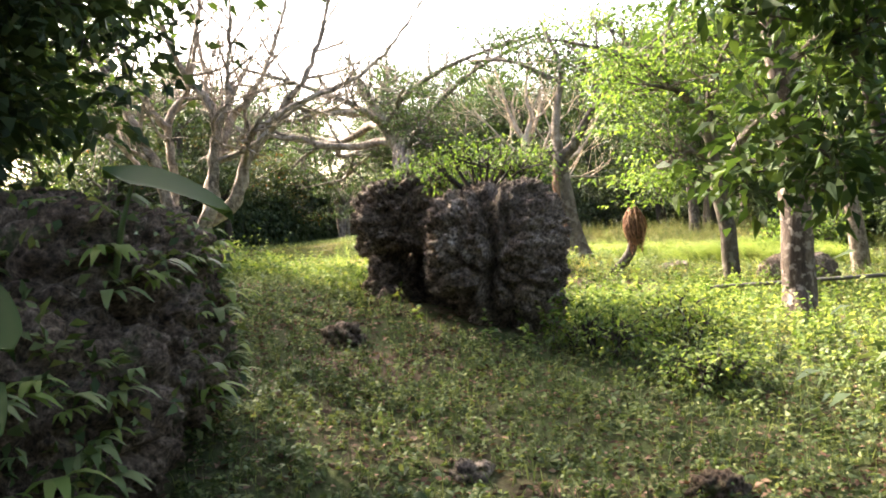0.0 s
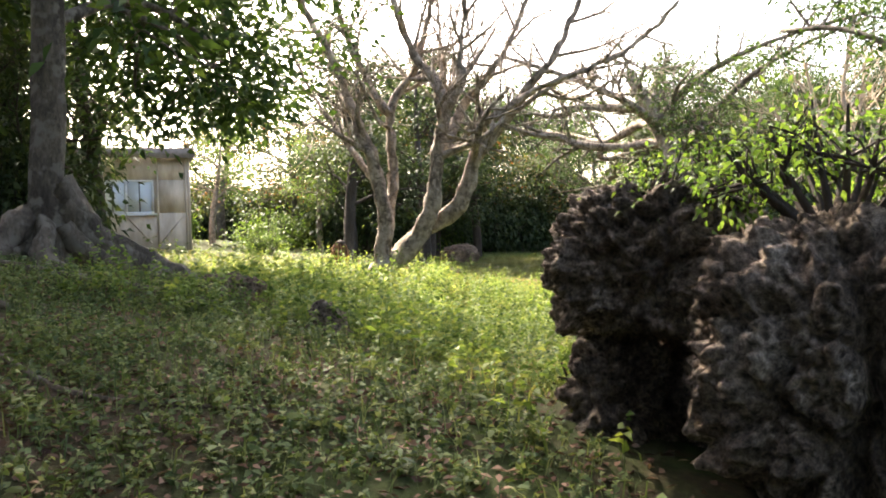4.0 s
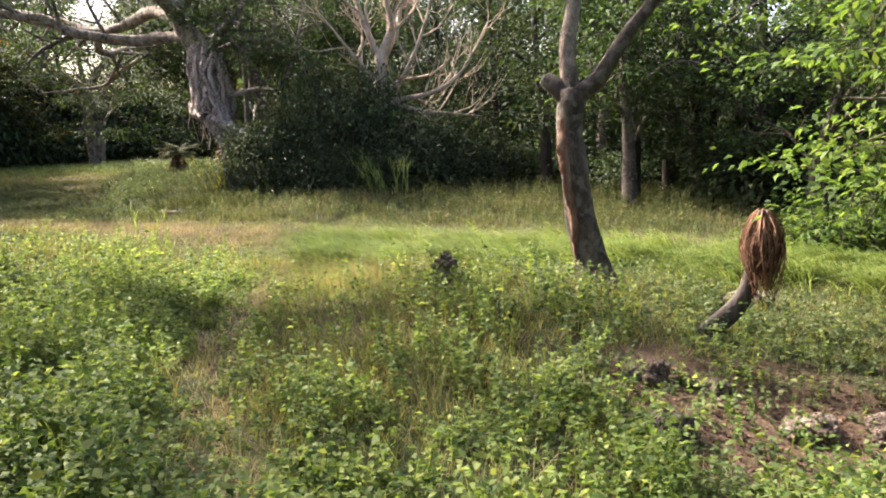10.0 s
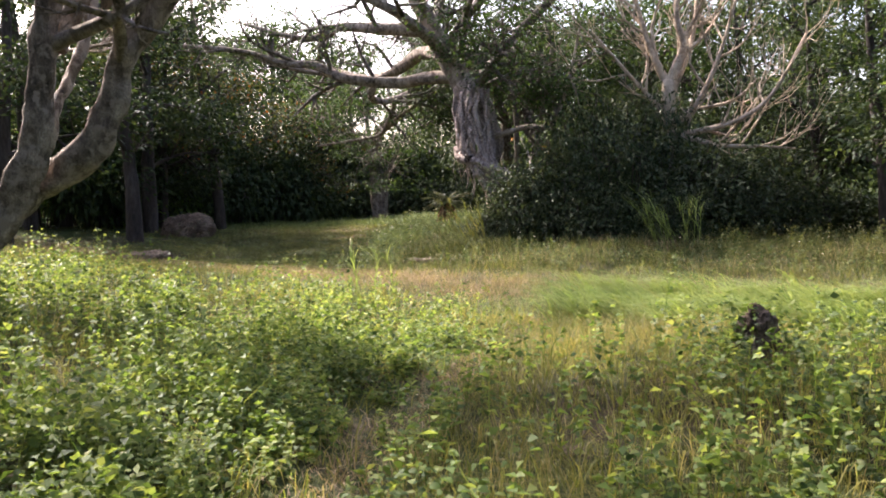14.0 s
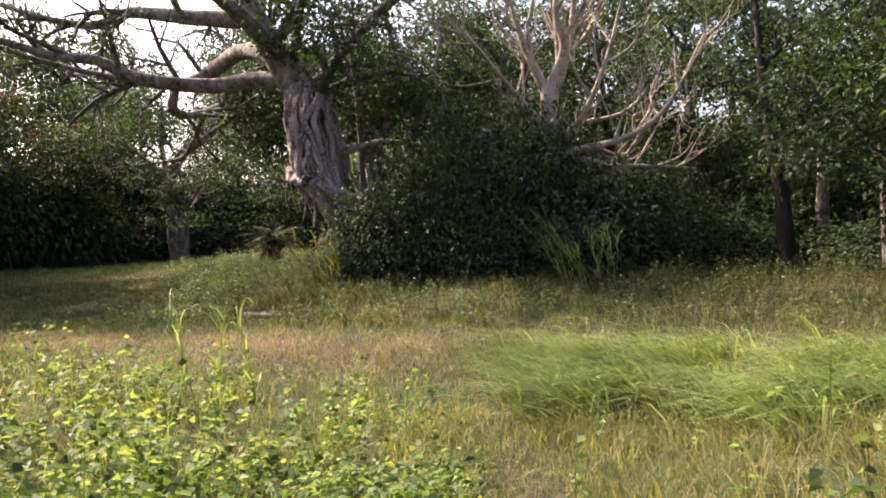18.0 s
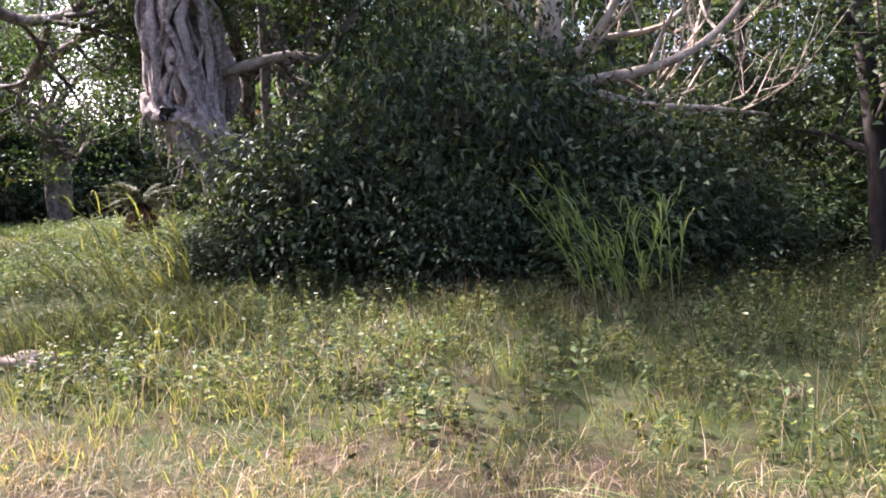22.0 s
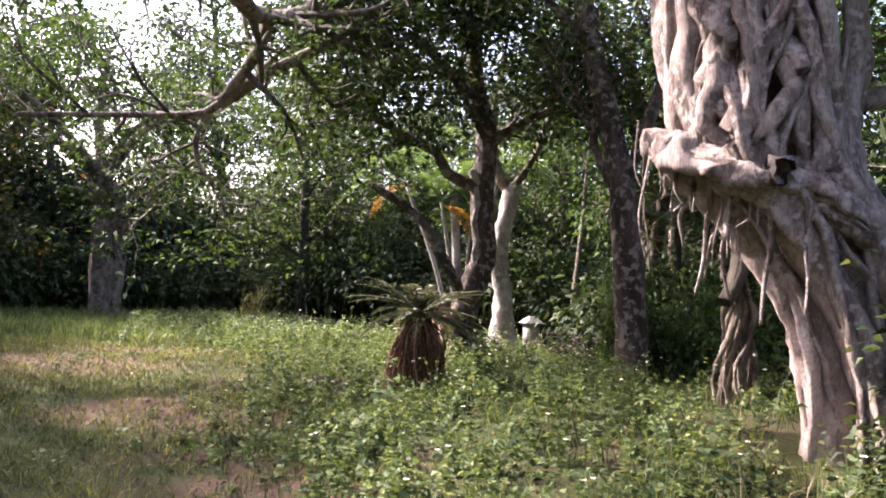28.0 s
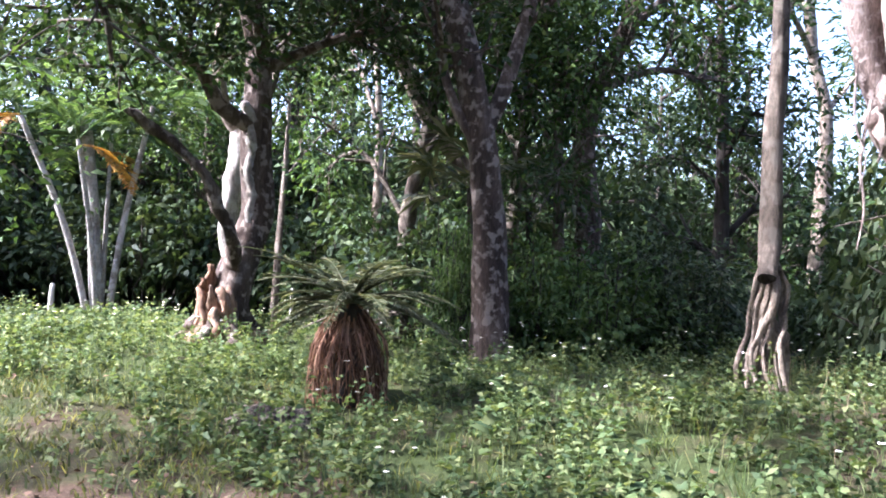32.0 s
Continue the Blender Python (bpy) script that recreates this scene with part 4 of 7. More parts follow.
def banyan():
    t = thing("banyan_tree", "huge pale banyan with fused aerial roots and arching legs", "tree")
    for pts, r0, r1 in (([(-1.15, 34.5, 0.8), (-1.17, 34.53, 1.3), (-1.25, 34.65, 1.85), (-1.4, 34.85, 2.3), (-1.65, 35.05, 2.65), (-1.95, 35.2, 2.9)], 0.16, 0.15),
                        ([(-0.9, 34.15, 0.8), (-0.97, 34.25, 1.4), (-1.1, 34.4, 2.0), (-1.35, 34.55, 2.5)], 0.15, 0.2),
                        ([(-0.55, 34.1, 0.8), (-0.65, 34.25, 1.5), (-1.0, 34.45, 2.2)], 0.18, 0.24), ([(-0.7, 34.5, 0.8), (-0.8, 34.52, 1.5), (-1.1, 34.65, 2.3)], 0.14, 0.24), ([(-0.2, 33.95, 0.8), (-0.22, 34.0, 1.3), (-0.35, 34.1, 1.75), (-0.65, 34.2, 2.05), (-1.0, 34.35, 2.35)], 0.13, 0.16)):
        grown(t, "leg", pts, r0, r1, M_BARK_LEG, "smooth pinkish root leg", 18, 0.1, 0.05, 0.08)
        for k in range(5):
            a, w = k * 1.26 + RNG.uniform(0, 1), r0 * 0.85
            side = [(p[0] + w * math.cos(a + 0.5 * i + RNG.normal(0, 0.3)), p[1] + w * math.sin(a + 0.5 * i + RNG.normal(0, 0.3)), p[2] + RNG.normal(0, 0.03)) for i, p in enumerate(pts)]
            grown(t, "root_strand", side, RNG.uniform(0.03, 0.06), RNG.uniform(0.03, 0.06), M_BARK_LEG, "", 8, 0.16, 0.03, 0.1)
    g = Geo()
    tube(g, [(-1.1, 34.6, 1.9), (-1.3, 34.68, 2.6), (-1.42, 34.78, 3.4), (-1.6, 34.95, 4.2), (-1.9, 35.0, 4.75)], [0.16, 0.2, 0.2, 0.28, 0.32], 18, 0.15, 0.16)
    part("trunk", g, M_BARK_BANYAN, t, "", True)
    g = Geo()
    tube(g, [(-0.95, 34.1, 2.3), (-1.4, 34.2, 2.55), (-1.8, 34.45, 2.75), (-2.0, 34.75, 2.85), (-2.06, 35.0, 2.98), (-2.08, 35.25, 3.06)], [0.1, 0.12, 0.13, 0.12, 0.14, 0.1], 20, 0.035, 0.2)
    gnarl(g, 0.07, 5.0)
    part("shoulder", g, M_BARK_BANYAN, t, "", True)
    ridge = [(-0.95, 34.1, 2.3), (-1.4, 34.2, 2.55), (-1.8, 34.45, 2.75), (-2.0, 34.8, 2.85), (-2.05, 35.05, 2.96), (-2.08, 35.25, 3.04)]
    for k in range(20):
        line, _ = spline(ridge, 0.12)
        a, b = int(RNG.uniform(0, 0.25) * len(line)), int(RNG.uniform(0.65, 1) * len(line))
        turn, start, w = RNG.normal(0, 1.6), RNG.uniform(0, 6.28), RNG.uniform(0.07, 0.12)
        j = [tuple(p + w * np.array([0.6 * math.cos(start + turn * i / 10), 0.5 * math.cos(start + turn * i / 10), math.sin(start + turn * i / 10)]) + RNG.normal(0, 0.012, 3)) for i, p in enumerate(line[a:b])]
        r0 = RNG.uniform(0.02, 0.055)
        g = Geo()
        tube(g, j[::2], [r0 * 0.3, r0, r0 * 1.1, r0, r0 * 0.8, r0 * 0.2], 8, 0.05, 0.25)
        gnarl(g, 0.035, 6.0)
        part("root_strand", g, M_BARK_BANYAN, t, "", True)
    for k in range(22):
        a = RNG.uniform(2.4, 5.4)
        fx, fy = RNG.uniform(-1.25, -0.55), RNG.uniform(34.05, 34.5)
        c = np.array([-1.5, 34.74])
        top = [(c[0] + w * math.cos(a + s), c[1] + w * math.sin(a + s), z) for w, s, z in ((0.5, 0.0, 2.9), (0.52, RNG.normal(0, 0.25), 3.4), (0.54, RNG.normal(0, 0.3), 3.9), (0.42, RNG.normal(0, 0.3), 4.5))]
        low = [(fx, fy - 0.12, float(lie(fx, fy)) - 0.02), (fx - 0.03, fy - 0.08, 1.3), (fx * 0.7 + top[0][0] * 0.3, fy * 0.7 + top[0][1] * 0.3 - 0.08, 1.95), (fx * 0.3 + top[0][0] * 0.7, fy * 0.3 + top[0][1] * 0.7 - 0.07, 2.5)]
        r0 = RNG.choice([0.02, 0.035, 0.05, 0.07])
        grown(t, "aerial_root", low + top, r0, r0 * 0.8, M_BARK_BANYAN, "", 8, 0.2, 0.045, 0.12)
    g = Geo()
    tube(g, [(-1.7, 34.45, 2.75), (-1.78, 34.3, 2.76), (-1.82, 34.18, 2.74)], [0.1, 0.08, 0.075], 12, 0.03, 0.3, False)
    gnarl(g, 0.04, 7.0)
    part("stub", g, M_BARK_DARK, t, "dark hollow branch stub", True)
    for k in range(42):
        a = k * 0.157 * 2.13 + RNG.normal(0, 0.1)
        w, u = RNG.uniform(0.4, 0.52), RNG.uniform(0.42, 0.58)
        z0 = RNG.uniform(2.6, 2.95)
        c0, c1 = np.array([-1.45, 34.8]), np.array([-1.68, 35.0])
        high = RNG.uniform(4.1, 4.75)
        pts = []
        for s in np.linspace(0, 1, 6):
            c = c0 * (1 - s) + c1 * s
            aa = a + RNG.normal(0, 0.16) + 0.4 * s * (1 if k % 3 else -1.5)
            rr = (w * (1 - s) + u * s) * (0.88 if s == 0 else 0.72 if s == 1 else 1.0) + RNG.normal(0, 0.03)
            pts.append((c[0] + rr * math.cos(aa), c[1] + 1.2 * rr * math.sin(aa), z0 + s * (high - z0)))
        r0 = RNG.choice([0.018, 0.026, 0.04, 0.06, 0.095])
        g = Geo()
        tube(g, pts, [r0 * 0.5, r0, r0 * 1.1, r0, r0 * 0.9, r0 * 0.8], 8, 0.14, 0.2)
        gnarl(g, 0.022, 3.0)
        part("aerial_root", g, M_BARK_BANYAN, t, "", True)
    for k in range(26):
        s = RNG.uniform(0, 1) ** 0.8
        p = np.array([-1.5, 34.25, 2.4]) * (1 - s) + np.array([-2.12, 35.35, 2.95]) * s + RNG.normal(0, 0.07, 3)
        q = p + np.array([RNG.normal(0, 0.06), RNG.normal(0, 0.06), -RNG.uniform(0.15, 0.75)])
        w = RNG.choice([0.008, 0.011, 0.016, 0.024])
        grown(t, "hanging_root", [p + [0, 0, 0.15], p * 0.7 + q * 0.3 + RNG.normal(0, 0.035, 3), p * 0.35 + q * 0.65 + RNG.normal(0, 0.035, 3), q], w, w * 0.4, M_BARK_BANYAN, "", 6, 0.15, 0.0, 0.05)
    tips, tw, cr = [], Geo(), Geo()
    arms = [([(-1.35, 34.8, 3.9), (-1.75, 34.95, 4.5), (-2.1, 35.0, 5.2), (-2.45, 35.0, 5.9), (-2.8, 35.0, 6.6), (-3.3, 35.1, 7.6)], 0.36, 0.2),
            ([(-2.0, 35.0, 4.95), (-2.9, 35.4, 5.0), (-3.6, 35.6, 4.95), (-4.3, 35.65, 5.03), (-5.3, 35.7, 5.22), (-6.0, 35.7, 5.58), (-6.9, 35.7, 5.72), (-8.0, 35.8, 6.1), (-9.8, 36.0, 6.4)], 0.2, 0.06),
            ([(-2.6, 35.0, 6.2), (-3.42, 35.6, 6.4), (-4.4, 35.8, 6.52), (-5.3, 35.8, 6.6), (-6.0, 35.8, 6.35), (-6.9, 35.8, 6.5), (-8.0, 36.0, 6.9)], 0.2, 0.05),
            ([(-2.2, 35.1, 5.4), (-3.0, 36.6, 5.9), (-3.9, 37.9, 5.7), (-4.9, 38.86, 5.6), (-6.4, 40.6, 6.2), (-8.2, 43.0, 6.8)], 0.22, 0.07),
            ([(-4.8, 38.8, 5.6), (-4.92, 38.86, 5.0), (-4.6, 39.7, 4.95), (-4.4, 40.23, 5.09), (-4.5, 40.5, 4.7), (-4.75, 40.7, 4.3), (-5.06, 40.89, 3.98), (-6.2, 41.0, 3.85), (-7.2, 41.0, 3.75)], 0.13, 0.03),
            ([(-4.4, 40.23, 5.09), (-3.9, 40.4, 5.3), (-3.6, 40.5, 5.9)], 0.1, 0.06),
            ([(-4.9, 40.8, 4.1), (-4.2, 40.7, 4.6), (-3.6, 40.65, 5.0), (-3.21, 40.65, 5.37), (-3.3, 40.6, 5.9)], 0.08, 0.06),
            ([(-5.0, 40.9, 4.0), (-5.15, 40.95, 3.6), (-5.0, 41.0, 3.2), (-4.5, 41.0, 2.95)], 0.05, 0.012)]
    arms += [([(-2.3, 34.8, 5.6), (-3.4, 33.6, 6.4), (-5.2, 32.4, 7.2), (-7.2, 31.4, 7.9)], 0.16, 0.05),
             ([(-1.5, 34.7, 3.1), (-1.0, 34.45, 3.3), (-0.2, 34.1, 3.45), (0.3, 33.9, 3.4), (0.6, 33.8, 3.9), (0.9, 33.8, 4.8), (1.2, 34, 6.0)], 0.085, 0.03),
             ([(-2.6, 35.0, 6.2), (-2.4, 36.4, 7.4), (-1.8, 38.0, 8.2)], 0.18, 0.05), ([(-4.6, 38.7, 5.5), (-5.8, 38.0, 5.6), (-7.4, 37.2, 5.9), (-9, 36.8, 6.5)], 0.1, 0.04)]
    leafy = [([(-1.7, 34.9, 4.6), (-1.1, 35.0, 5.2), (-0.4, 35.2, 6.0), (0.6, 35.4, 7.0)], 0.16, 0.05), ([(-1.6, 34.8, 4.4), (-0.9, 34.3, 4.7), (0.0, 33.8, 4.8), (1.0, 33.5, 4.5)], 0.11, 0.03),
             ([(-1.5, 34.7, 4.5), (-1.1, 33.9, 5.0), (-0.8, 33.2, 5.2), (-0.7, 32.6, 5.0)], 0.1, 0.03),
             # High limbs added mostly above view, to cast shade on the bank.
             ([(-2.3, 34.9, 5.6), (-1.4, 34.2, 6.6), (0.2, 33.6, 7.4), (2.2, 33.0, 7.9), (4.4, 32.4, 8.2)], 0.14, 0.04), ([(-0.4, 35.2, 6.0), (0.8, 35.0, 7.0), (2.4, 34.6, 7.8), (4.4, 34.2, 8.4)], 0.13, 0.04), ([(-1.9, 34.9, 5.3), (-1.6, 33.4, 6.4), (-1.0, 32.2, 6.9)], 0.1, 0.04)]
    lush_tips = []
    for pts, r0, r1 in leafy:
        line, r = grown(t, "limb", pts, r0, r1, M_BARK_GREY, "", 10, 0.08)
        twigs(tw, line, r, 8, 1.3, 2, 5, 0.9, 0.1, 0.25, 0.6, lush_tips)
    for pts, r0, r1 in arms:
        line, r = grown(t, "limb", pts, r0, r1, M_BARK_PALE, "", 12, 0.08)
        twigs(tw, line, r, 8, 1.5, 2, 5, 0.9, 0.12, 0.22, 0.6, tips)
    part("twig", tw, M_BARK_GREY, t, "", True, "stuff")
    clumps(cr, tips, 12, 0.24, 0.1, 0.05, 0.22)
    part("crown", cr, M_LEAF_MID, t)
    cr = Geo()
    clumps(cr, lush_tips, 15, 0.28, 0.115, 0.055, 0.3)
    part("crown", cr, M_LEAF_MID, t, "dense green leaves over the trunk")


banyan()


def dead_tree():
    t = thing("dead_tree", "dead silvery tree with a fan of bare branches", "tree")
    tw = Geo()
    stems = [([(3.2, 34.1, 0.4), (3.22, 34.0, 2.0), (3.25, 33.9, 3.4), (3.3, 33.8, 4.4)], 0.18, 0.13), ([(3.3, 33.8, 4.3), (3.65, 33.7, 5.2), (3.5, 33.7, 6.0), (3.8, 33.8, 8.0)], 0.11, 0.03), ([(3.28, 33.8, 4.2), (2.8, 33.9, 5.4), (2.4, 34.0, 7.2)], 0.09, 0.03),
             ([(3.25, 33.9, 3.3), (3.8, 33.6, 3.6), (4.4, 33.4, 4.8), (4.9, 33.3, 6.4)], 0.08, 0.02), ([(3.3, 33.9, 3.0), (4.6, 33.2, 3.2), (5.5, 33.0, 3.8), (6.3, 32.8, 5.2)], 0.07, 0.02), ([(3.25, 33.9, 3.1), (4.3, 33.3, 2.7), (5.2, 33.0, 2.6), (6.0, 32.9, 2.5)], 0.06, 0.015),
             ]
    stems += [([(3.25, 33.9, 3.5), (2.4, 33.6, 4.4), (1.4, 33.4, 5.6)], 0.06, 0.02), ([(3.3, 33.8, 4.0), (4.0, 34.4, 5.4), (4.4, 35, 7.4)], 0.08, 0.02)]
    for k, (pts, r0, r1) in enumerate(stems):
        line, r = grown(t, "trunk" if k == 0 else "limb", pts, r0 * 1.25, r1 * 1.3, M_BARK_DEAD)
        if k:
            twigs(tw, line, r, 7, 1.6, 3, 4, 0.7, 0.4, 0.15, 0.62)
    part("twig", tw, M_BARK_DEAD, t, "bare grey twigs", True, "stuff")


dead_tree()


def peeling_tree():
    t = leafy_tree("peeling_tree", "mottled tree with peeling white bark and broken foot", [
        ([(-1.06, 42.4, 0.6), (-1.05, 42.35, 1.1), (-0.97, 42.32, 1.7), (-0.83, 42.3, 2.05), (-0.68, 42.3, 2.4), (-0.73, 42.3, 3.0), (-0.74, 42.3, 3.7), (-0.73, 42.3, 4.4), (-0.94, 42.3, 5.05), (-1.0, 42.3, 6.0)], 0.27, 0.12),
        ([(-0.8, 42.3, 3.5), (-1.34, 42.3, 3.69), (-1.55, 42.3, 4.0), (-2.09, 42.3, 4.21), (-2.6, 42.3, 4.5), (-3.4, 42.4, 5.0)], 0.1, 0.03), ([(-0.74, 42.25, 4.2), (0.0, 41.6, 4.7), (0.9, 41.0, 5.0)], 0.08, 0.02),
        ([(-0.95, 42.2, 5.1), (-1.4, 41.4, 5.9), (-1.8, 40.6, 6.3)], 0.09, 0.02), ([(-0.95, 42.2, 5.2), (-0.6, 43.2, 6.2), (-0.2, 44, 7)], 0.09, 0.02), ([(-0.9, 42.2, 4.8), (-2.0, 41.6, 5.4), (-3.2, 41.0, 5.6)], 0.07, 0.02),
        ([(-1.0, 42.3, 5.6), (-1.8, 42.8, 6.4), (-3.0, 43.2, 6.6), (-4.0, 43.4, 6.4)], 0.07, 0.02), ([(-0.8, 42.2, 4.3), (-1.5, 41.6, 4.9), (-2.2, 41.0, 5.2)], 0.06, 0.02), ([(-0.75, 42.2, 4.0), (-0.2, 42.8, 4.6), (0.4, 43.4, 5.2)], 0.06, 0.02)],
        M_BARK_RED, M_LEAF_DARK, 8, 1.25, 2, 27, 0.33, 0.13, 0.068, "", 0.35)
    for k in range(13):
        a, w = k * 0.48, RNG.uniform(0.12, 0.24)
        x, y, h = -1.17 + w * math.cos(a), 42.27 + w * math.sin(a), RNG.uniform(1.3, 1.95) - 0.6 * max(0.0, math.cos(a + 0.4))
        grown(t, "splinter", [(x + (x + 1.17) * 0.6, y + (y - 42.27) * 0.6, 0.85), (x, y, 1.15), (x - 0.03, y + RNG.normal(0, 0.02), (1.15 + h) / 2), (x - 0.06, y + RNG.normal(0, 0.03), h)], RNG.uniform(0.08, 0.12), 0.03, M_WOUND, "broken pinkish splinter of wood", 8, 0.2, 0.07, 0.06)
    grown(t, "bark_patch", [(-0.98, 42.26, 1.9), (-0.82, 42.25, 2.3), (-0.83, 42.26, 3.0), (-0.85, 42.26, 3.6), (-0.95, 42.26, 3.75)], 0.1, 0.07, M_BARK_SILVER, "bare white patch of wood", 10, 0.2, 0.05, 0.06)
    grown(t, "limb", [(-1.0, 42.3, 1.7), (-1.32, 41.97, 2.1), (-1.55, 41.95, 2.45), (-1.72, 41.95, 2.75), (-2.1, 42.1, 3.15), (-2.58, 42.2, 3.4)], 0.1, 0.045, M_BARK_RED, "", 8, 0.12, 0.05, 0.1)
    for dx, dy in ((-0.5, -0.2), (0.45, -0.25), (0.1, -0.55), (-0.35, 0.4), (-0.3, -0.5)):
        z = float(lie(-1.05 + dx, 42.35 + dy))
        grown(t, "root", [(-1.05, 42.35, 1.5), (-1.05 + dx * 0.55, 42.35 + dy * 0.55, 1.15), (-1.05 + dx * 1.1, 42.35 + dy * 1.1, z - 0.03)], 0.13, 0.05, M_BARK_RED, "", 10, 0.12, 0.06, 0.06)


peeling_tree()


def pale_trunk():
    t = thing("smooth_pale_tree", "smooth cream trunk, bent and broken off above", "tree")
    g = Geo()
    tube(g, [(0.35, 43.9, 0.7), (0.36, 43.9, 1.15), (0.33, 43.9, 1.6), (0.25, 43.95, 2.5), (0.32, 43.9, 3.2), (0.42, 43.9, 3.8)], [0.4, 0.24, 0.16, 0.15, 0.16, 0.18], 16, 0.1, 0.09)
    gnarl(g, 0.05, 3.0)
    part("trunk", g, M_BARK_SILVER, t, "", True)
    grown(t, "limb", [(0.4, 43.9, 3.7), (0.1, 44.0, 4.1), (0.05, 44.05, 5.0), (0.2, 44, 6.2)], 0.12, 0.06, M_BARK_PALE)
    grown(t, "limb", [(0.42, 43.9, 3.75), (0.8, 43.8, 4.4), (1.2, 43.8, 5.6)], 0.08, 0.04, M_BARK_GREY)


pale_trunk()
leafy_tree("straight_tree", "straight mottled brown trunk with dark crown", [
    ([(0.33, 39.5, 0.7), (0.32, 39.5, 1.2), (0.25, 39.55, 2.6), (0.15, 39.6, 3.4), (0.0, 39.75, 4.3), (-0.2, 39.9, 5.2), (-0.4, 40.0, 6.4)], 0.22, 0.13),
    ([(0.15, 39.6, 3.3), (0.35, 39.4, 4.0), (0.6, 39.2, 5.2), (0.8, 39.0, 6.4)], 0.1, 0.05), ([(0.1, 39.6, 3.2), (-0.1, 39.9, 3.9), (-0.05, 40.2, 5.0)], 0.07, 0.04),
    ([(-0.2, 39.9, 5.2), (-1.2, 39.6, 5.8), (-2.2, 39.0, 6.2)], 0.08, 0.03), ([(0.6, 39.2, 5.0), (1.6, 38.6, 5.6), (2.6, 38.2, 6.0)], 0.08, 0.03), ([(-0.4, 40, 6.2), (-0.2, 41, 7), (0.4, 42, 7.4)], 0.08, 0.03), ([(0.8, 39, 6.2), (0.4, 38.2, 7.2), (-0.4, 37.4, 7.6)], 0.08, 0.03)],
    M_BARK_RED, M_LEAF_DARK, 7, 1.3, 2, 15, 0.34, 0.12, 0.065, "", 0.4)


def root_cage_tree():
    t = thing("stilt_root_tree", "slender grey trunk on a cage of twisted stilt roots", "tree")
    g = Geo()
    tube(g, [(-0.7, 36.25, 1.9), (-0.52, 36.28, 2.2), (-0.5, 36.28, 3.0), (-0.48, 36.25, 4.2), (-0.6, 36.3, 6.0)], [0.07, 0.085, 0.08, 0.07, 0.05], 10, 0.12, 0.08)
    part("trunk", g, M_BARK_GREY, t, "", True)
    for k in range(17):
        a = k * 0.42 + RNG.normal(0, 0.1)
        w = RNG.uniform(0.12, 0.26)
        x, y = -0.5 + w * math.cos(a), 36.3 + w * math.sin(a)
        pts = [(-0.5, 36.28, 2.15 + RNG.uniform(-0.15, 0.2)), (-0.5 + 0.6 * w * math.cos(a + 0.6), 36.3 + 0.6 * w * math.sin(a + 0.6), 1.75), (-0.5 + 0.8 * w * math.cos(a - 0.3), 36.3 + 0.8 * w * math.sin(a - 0.3), 1.35), (x, y, float(lie(x, y)) - 0.03)]
        grown(t, "stilt_root", pts, RNG.uniform(0.014, 0.03), 0.018, M_BARK_PALE, "", 7, 0.14, 0.05, 0.08)


root_cage_tree()


def palm_clump():
    t = thing("clumping_palm", "clump of slender ringed palm stems with yellowing fronds", "palm")
    x0, y0, z0 = 1.2, 48.6, 0.5
    fr, fo = Geo(), Geo()
    for dx, dy, h, r in ((-0.15, 0.35, 4.0, 0.14), (-0.95, 0.6, 3.8, 0.07), (-0.5, -0.1, 3.4, 0.06), (0.55, -0.25, 4.2, 0.07), (0.25, 0.3, 3.6, 0.05)):
        top = (x0 + dx * 1.3, y0 + dy * 1.3, z0 + h)
        grown(t, "stem", [(x0 + dx * 0.15, y0 + dy * 0.15, z0), (x0 + dx * 0.6, y0 + dy * 0.6, z0 + h * 0.5), top], r, r * 0.7, M_BARK_SILVER, "", 8, 0.03)
        for k in range(9):
            frond(fr, top, RNG.uniform(0, 6.28), RNG.uniform(1.4, 2.2), RNG.uniform(0.5, 1.4), 0.5, 30, 1.15, 0.05)
    for dx, dy, h, a in ((-0.95, 0.6, 3.8, 3.6), (-0.5, -0.1, 3.3, 5.2), (0.2, 0.3, 3.3, 4.6)):
        frond(fo, (x0 + dx * 1.3, y0 + dy * 1.3, z0 + h), a, 1.2, 0.1, 0.4, 30, 1.0, 0.05)
    part("frond", fr, M_LEAF_BUSH, t, "", False, "stuff")
    part("dying_frond", fo, M_FROND_ORANGE, t, "orange dying fronds", False, "stuff")


def frond(geo, at, az, length, lift, leaf, pairs, droop=0.9, width=0.03):
    """A feather frond that arches over, with leaflets on both sides."""
    at = np.asarray(at, float)
    u = np.linspace(0, 1, 9)
    out = np.stack([np.cos(az) * length * u * 0.9, np.sin(az) * length * u * 0.9, length * (lift * u - droop * u * u * 0.8)], 1)
    line = at + out
    tube(geo, line, [0.014, 0.004], 3, length / 8, 0.0, False)
    k = np.linspace(0.12, 1, pairs)
    p = np.stack([np.interp(k, u, line[:, c]) for c in range(3)], 1)
    d = unit(np.stack([np.interp(k, u, np.gradient(line[:, c])) for c in range(3)], 1))
    side = unit(np.cross(d, [0, 0, 1.0]))
    ln = leaf * np.sin(np.pi * np.clip(k * 0.85 + 0.12, 0, 1))
    for s in (1, -1):
        leaves(geo, p, d * 0.55 + side * s * 0.8 + [0, 0, 0.12], ln, width, 0.15)


palm_clump()


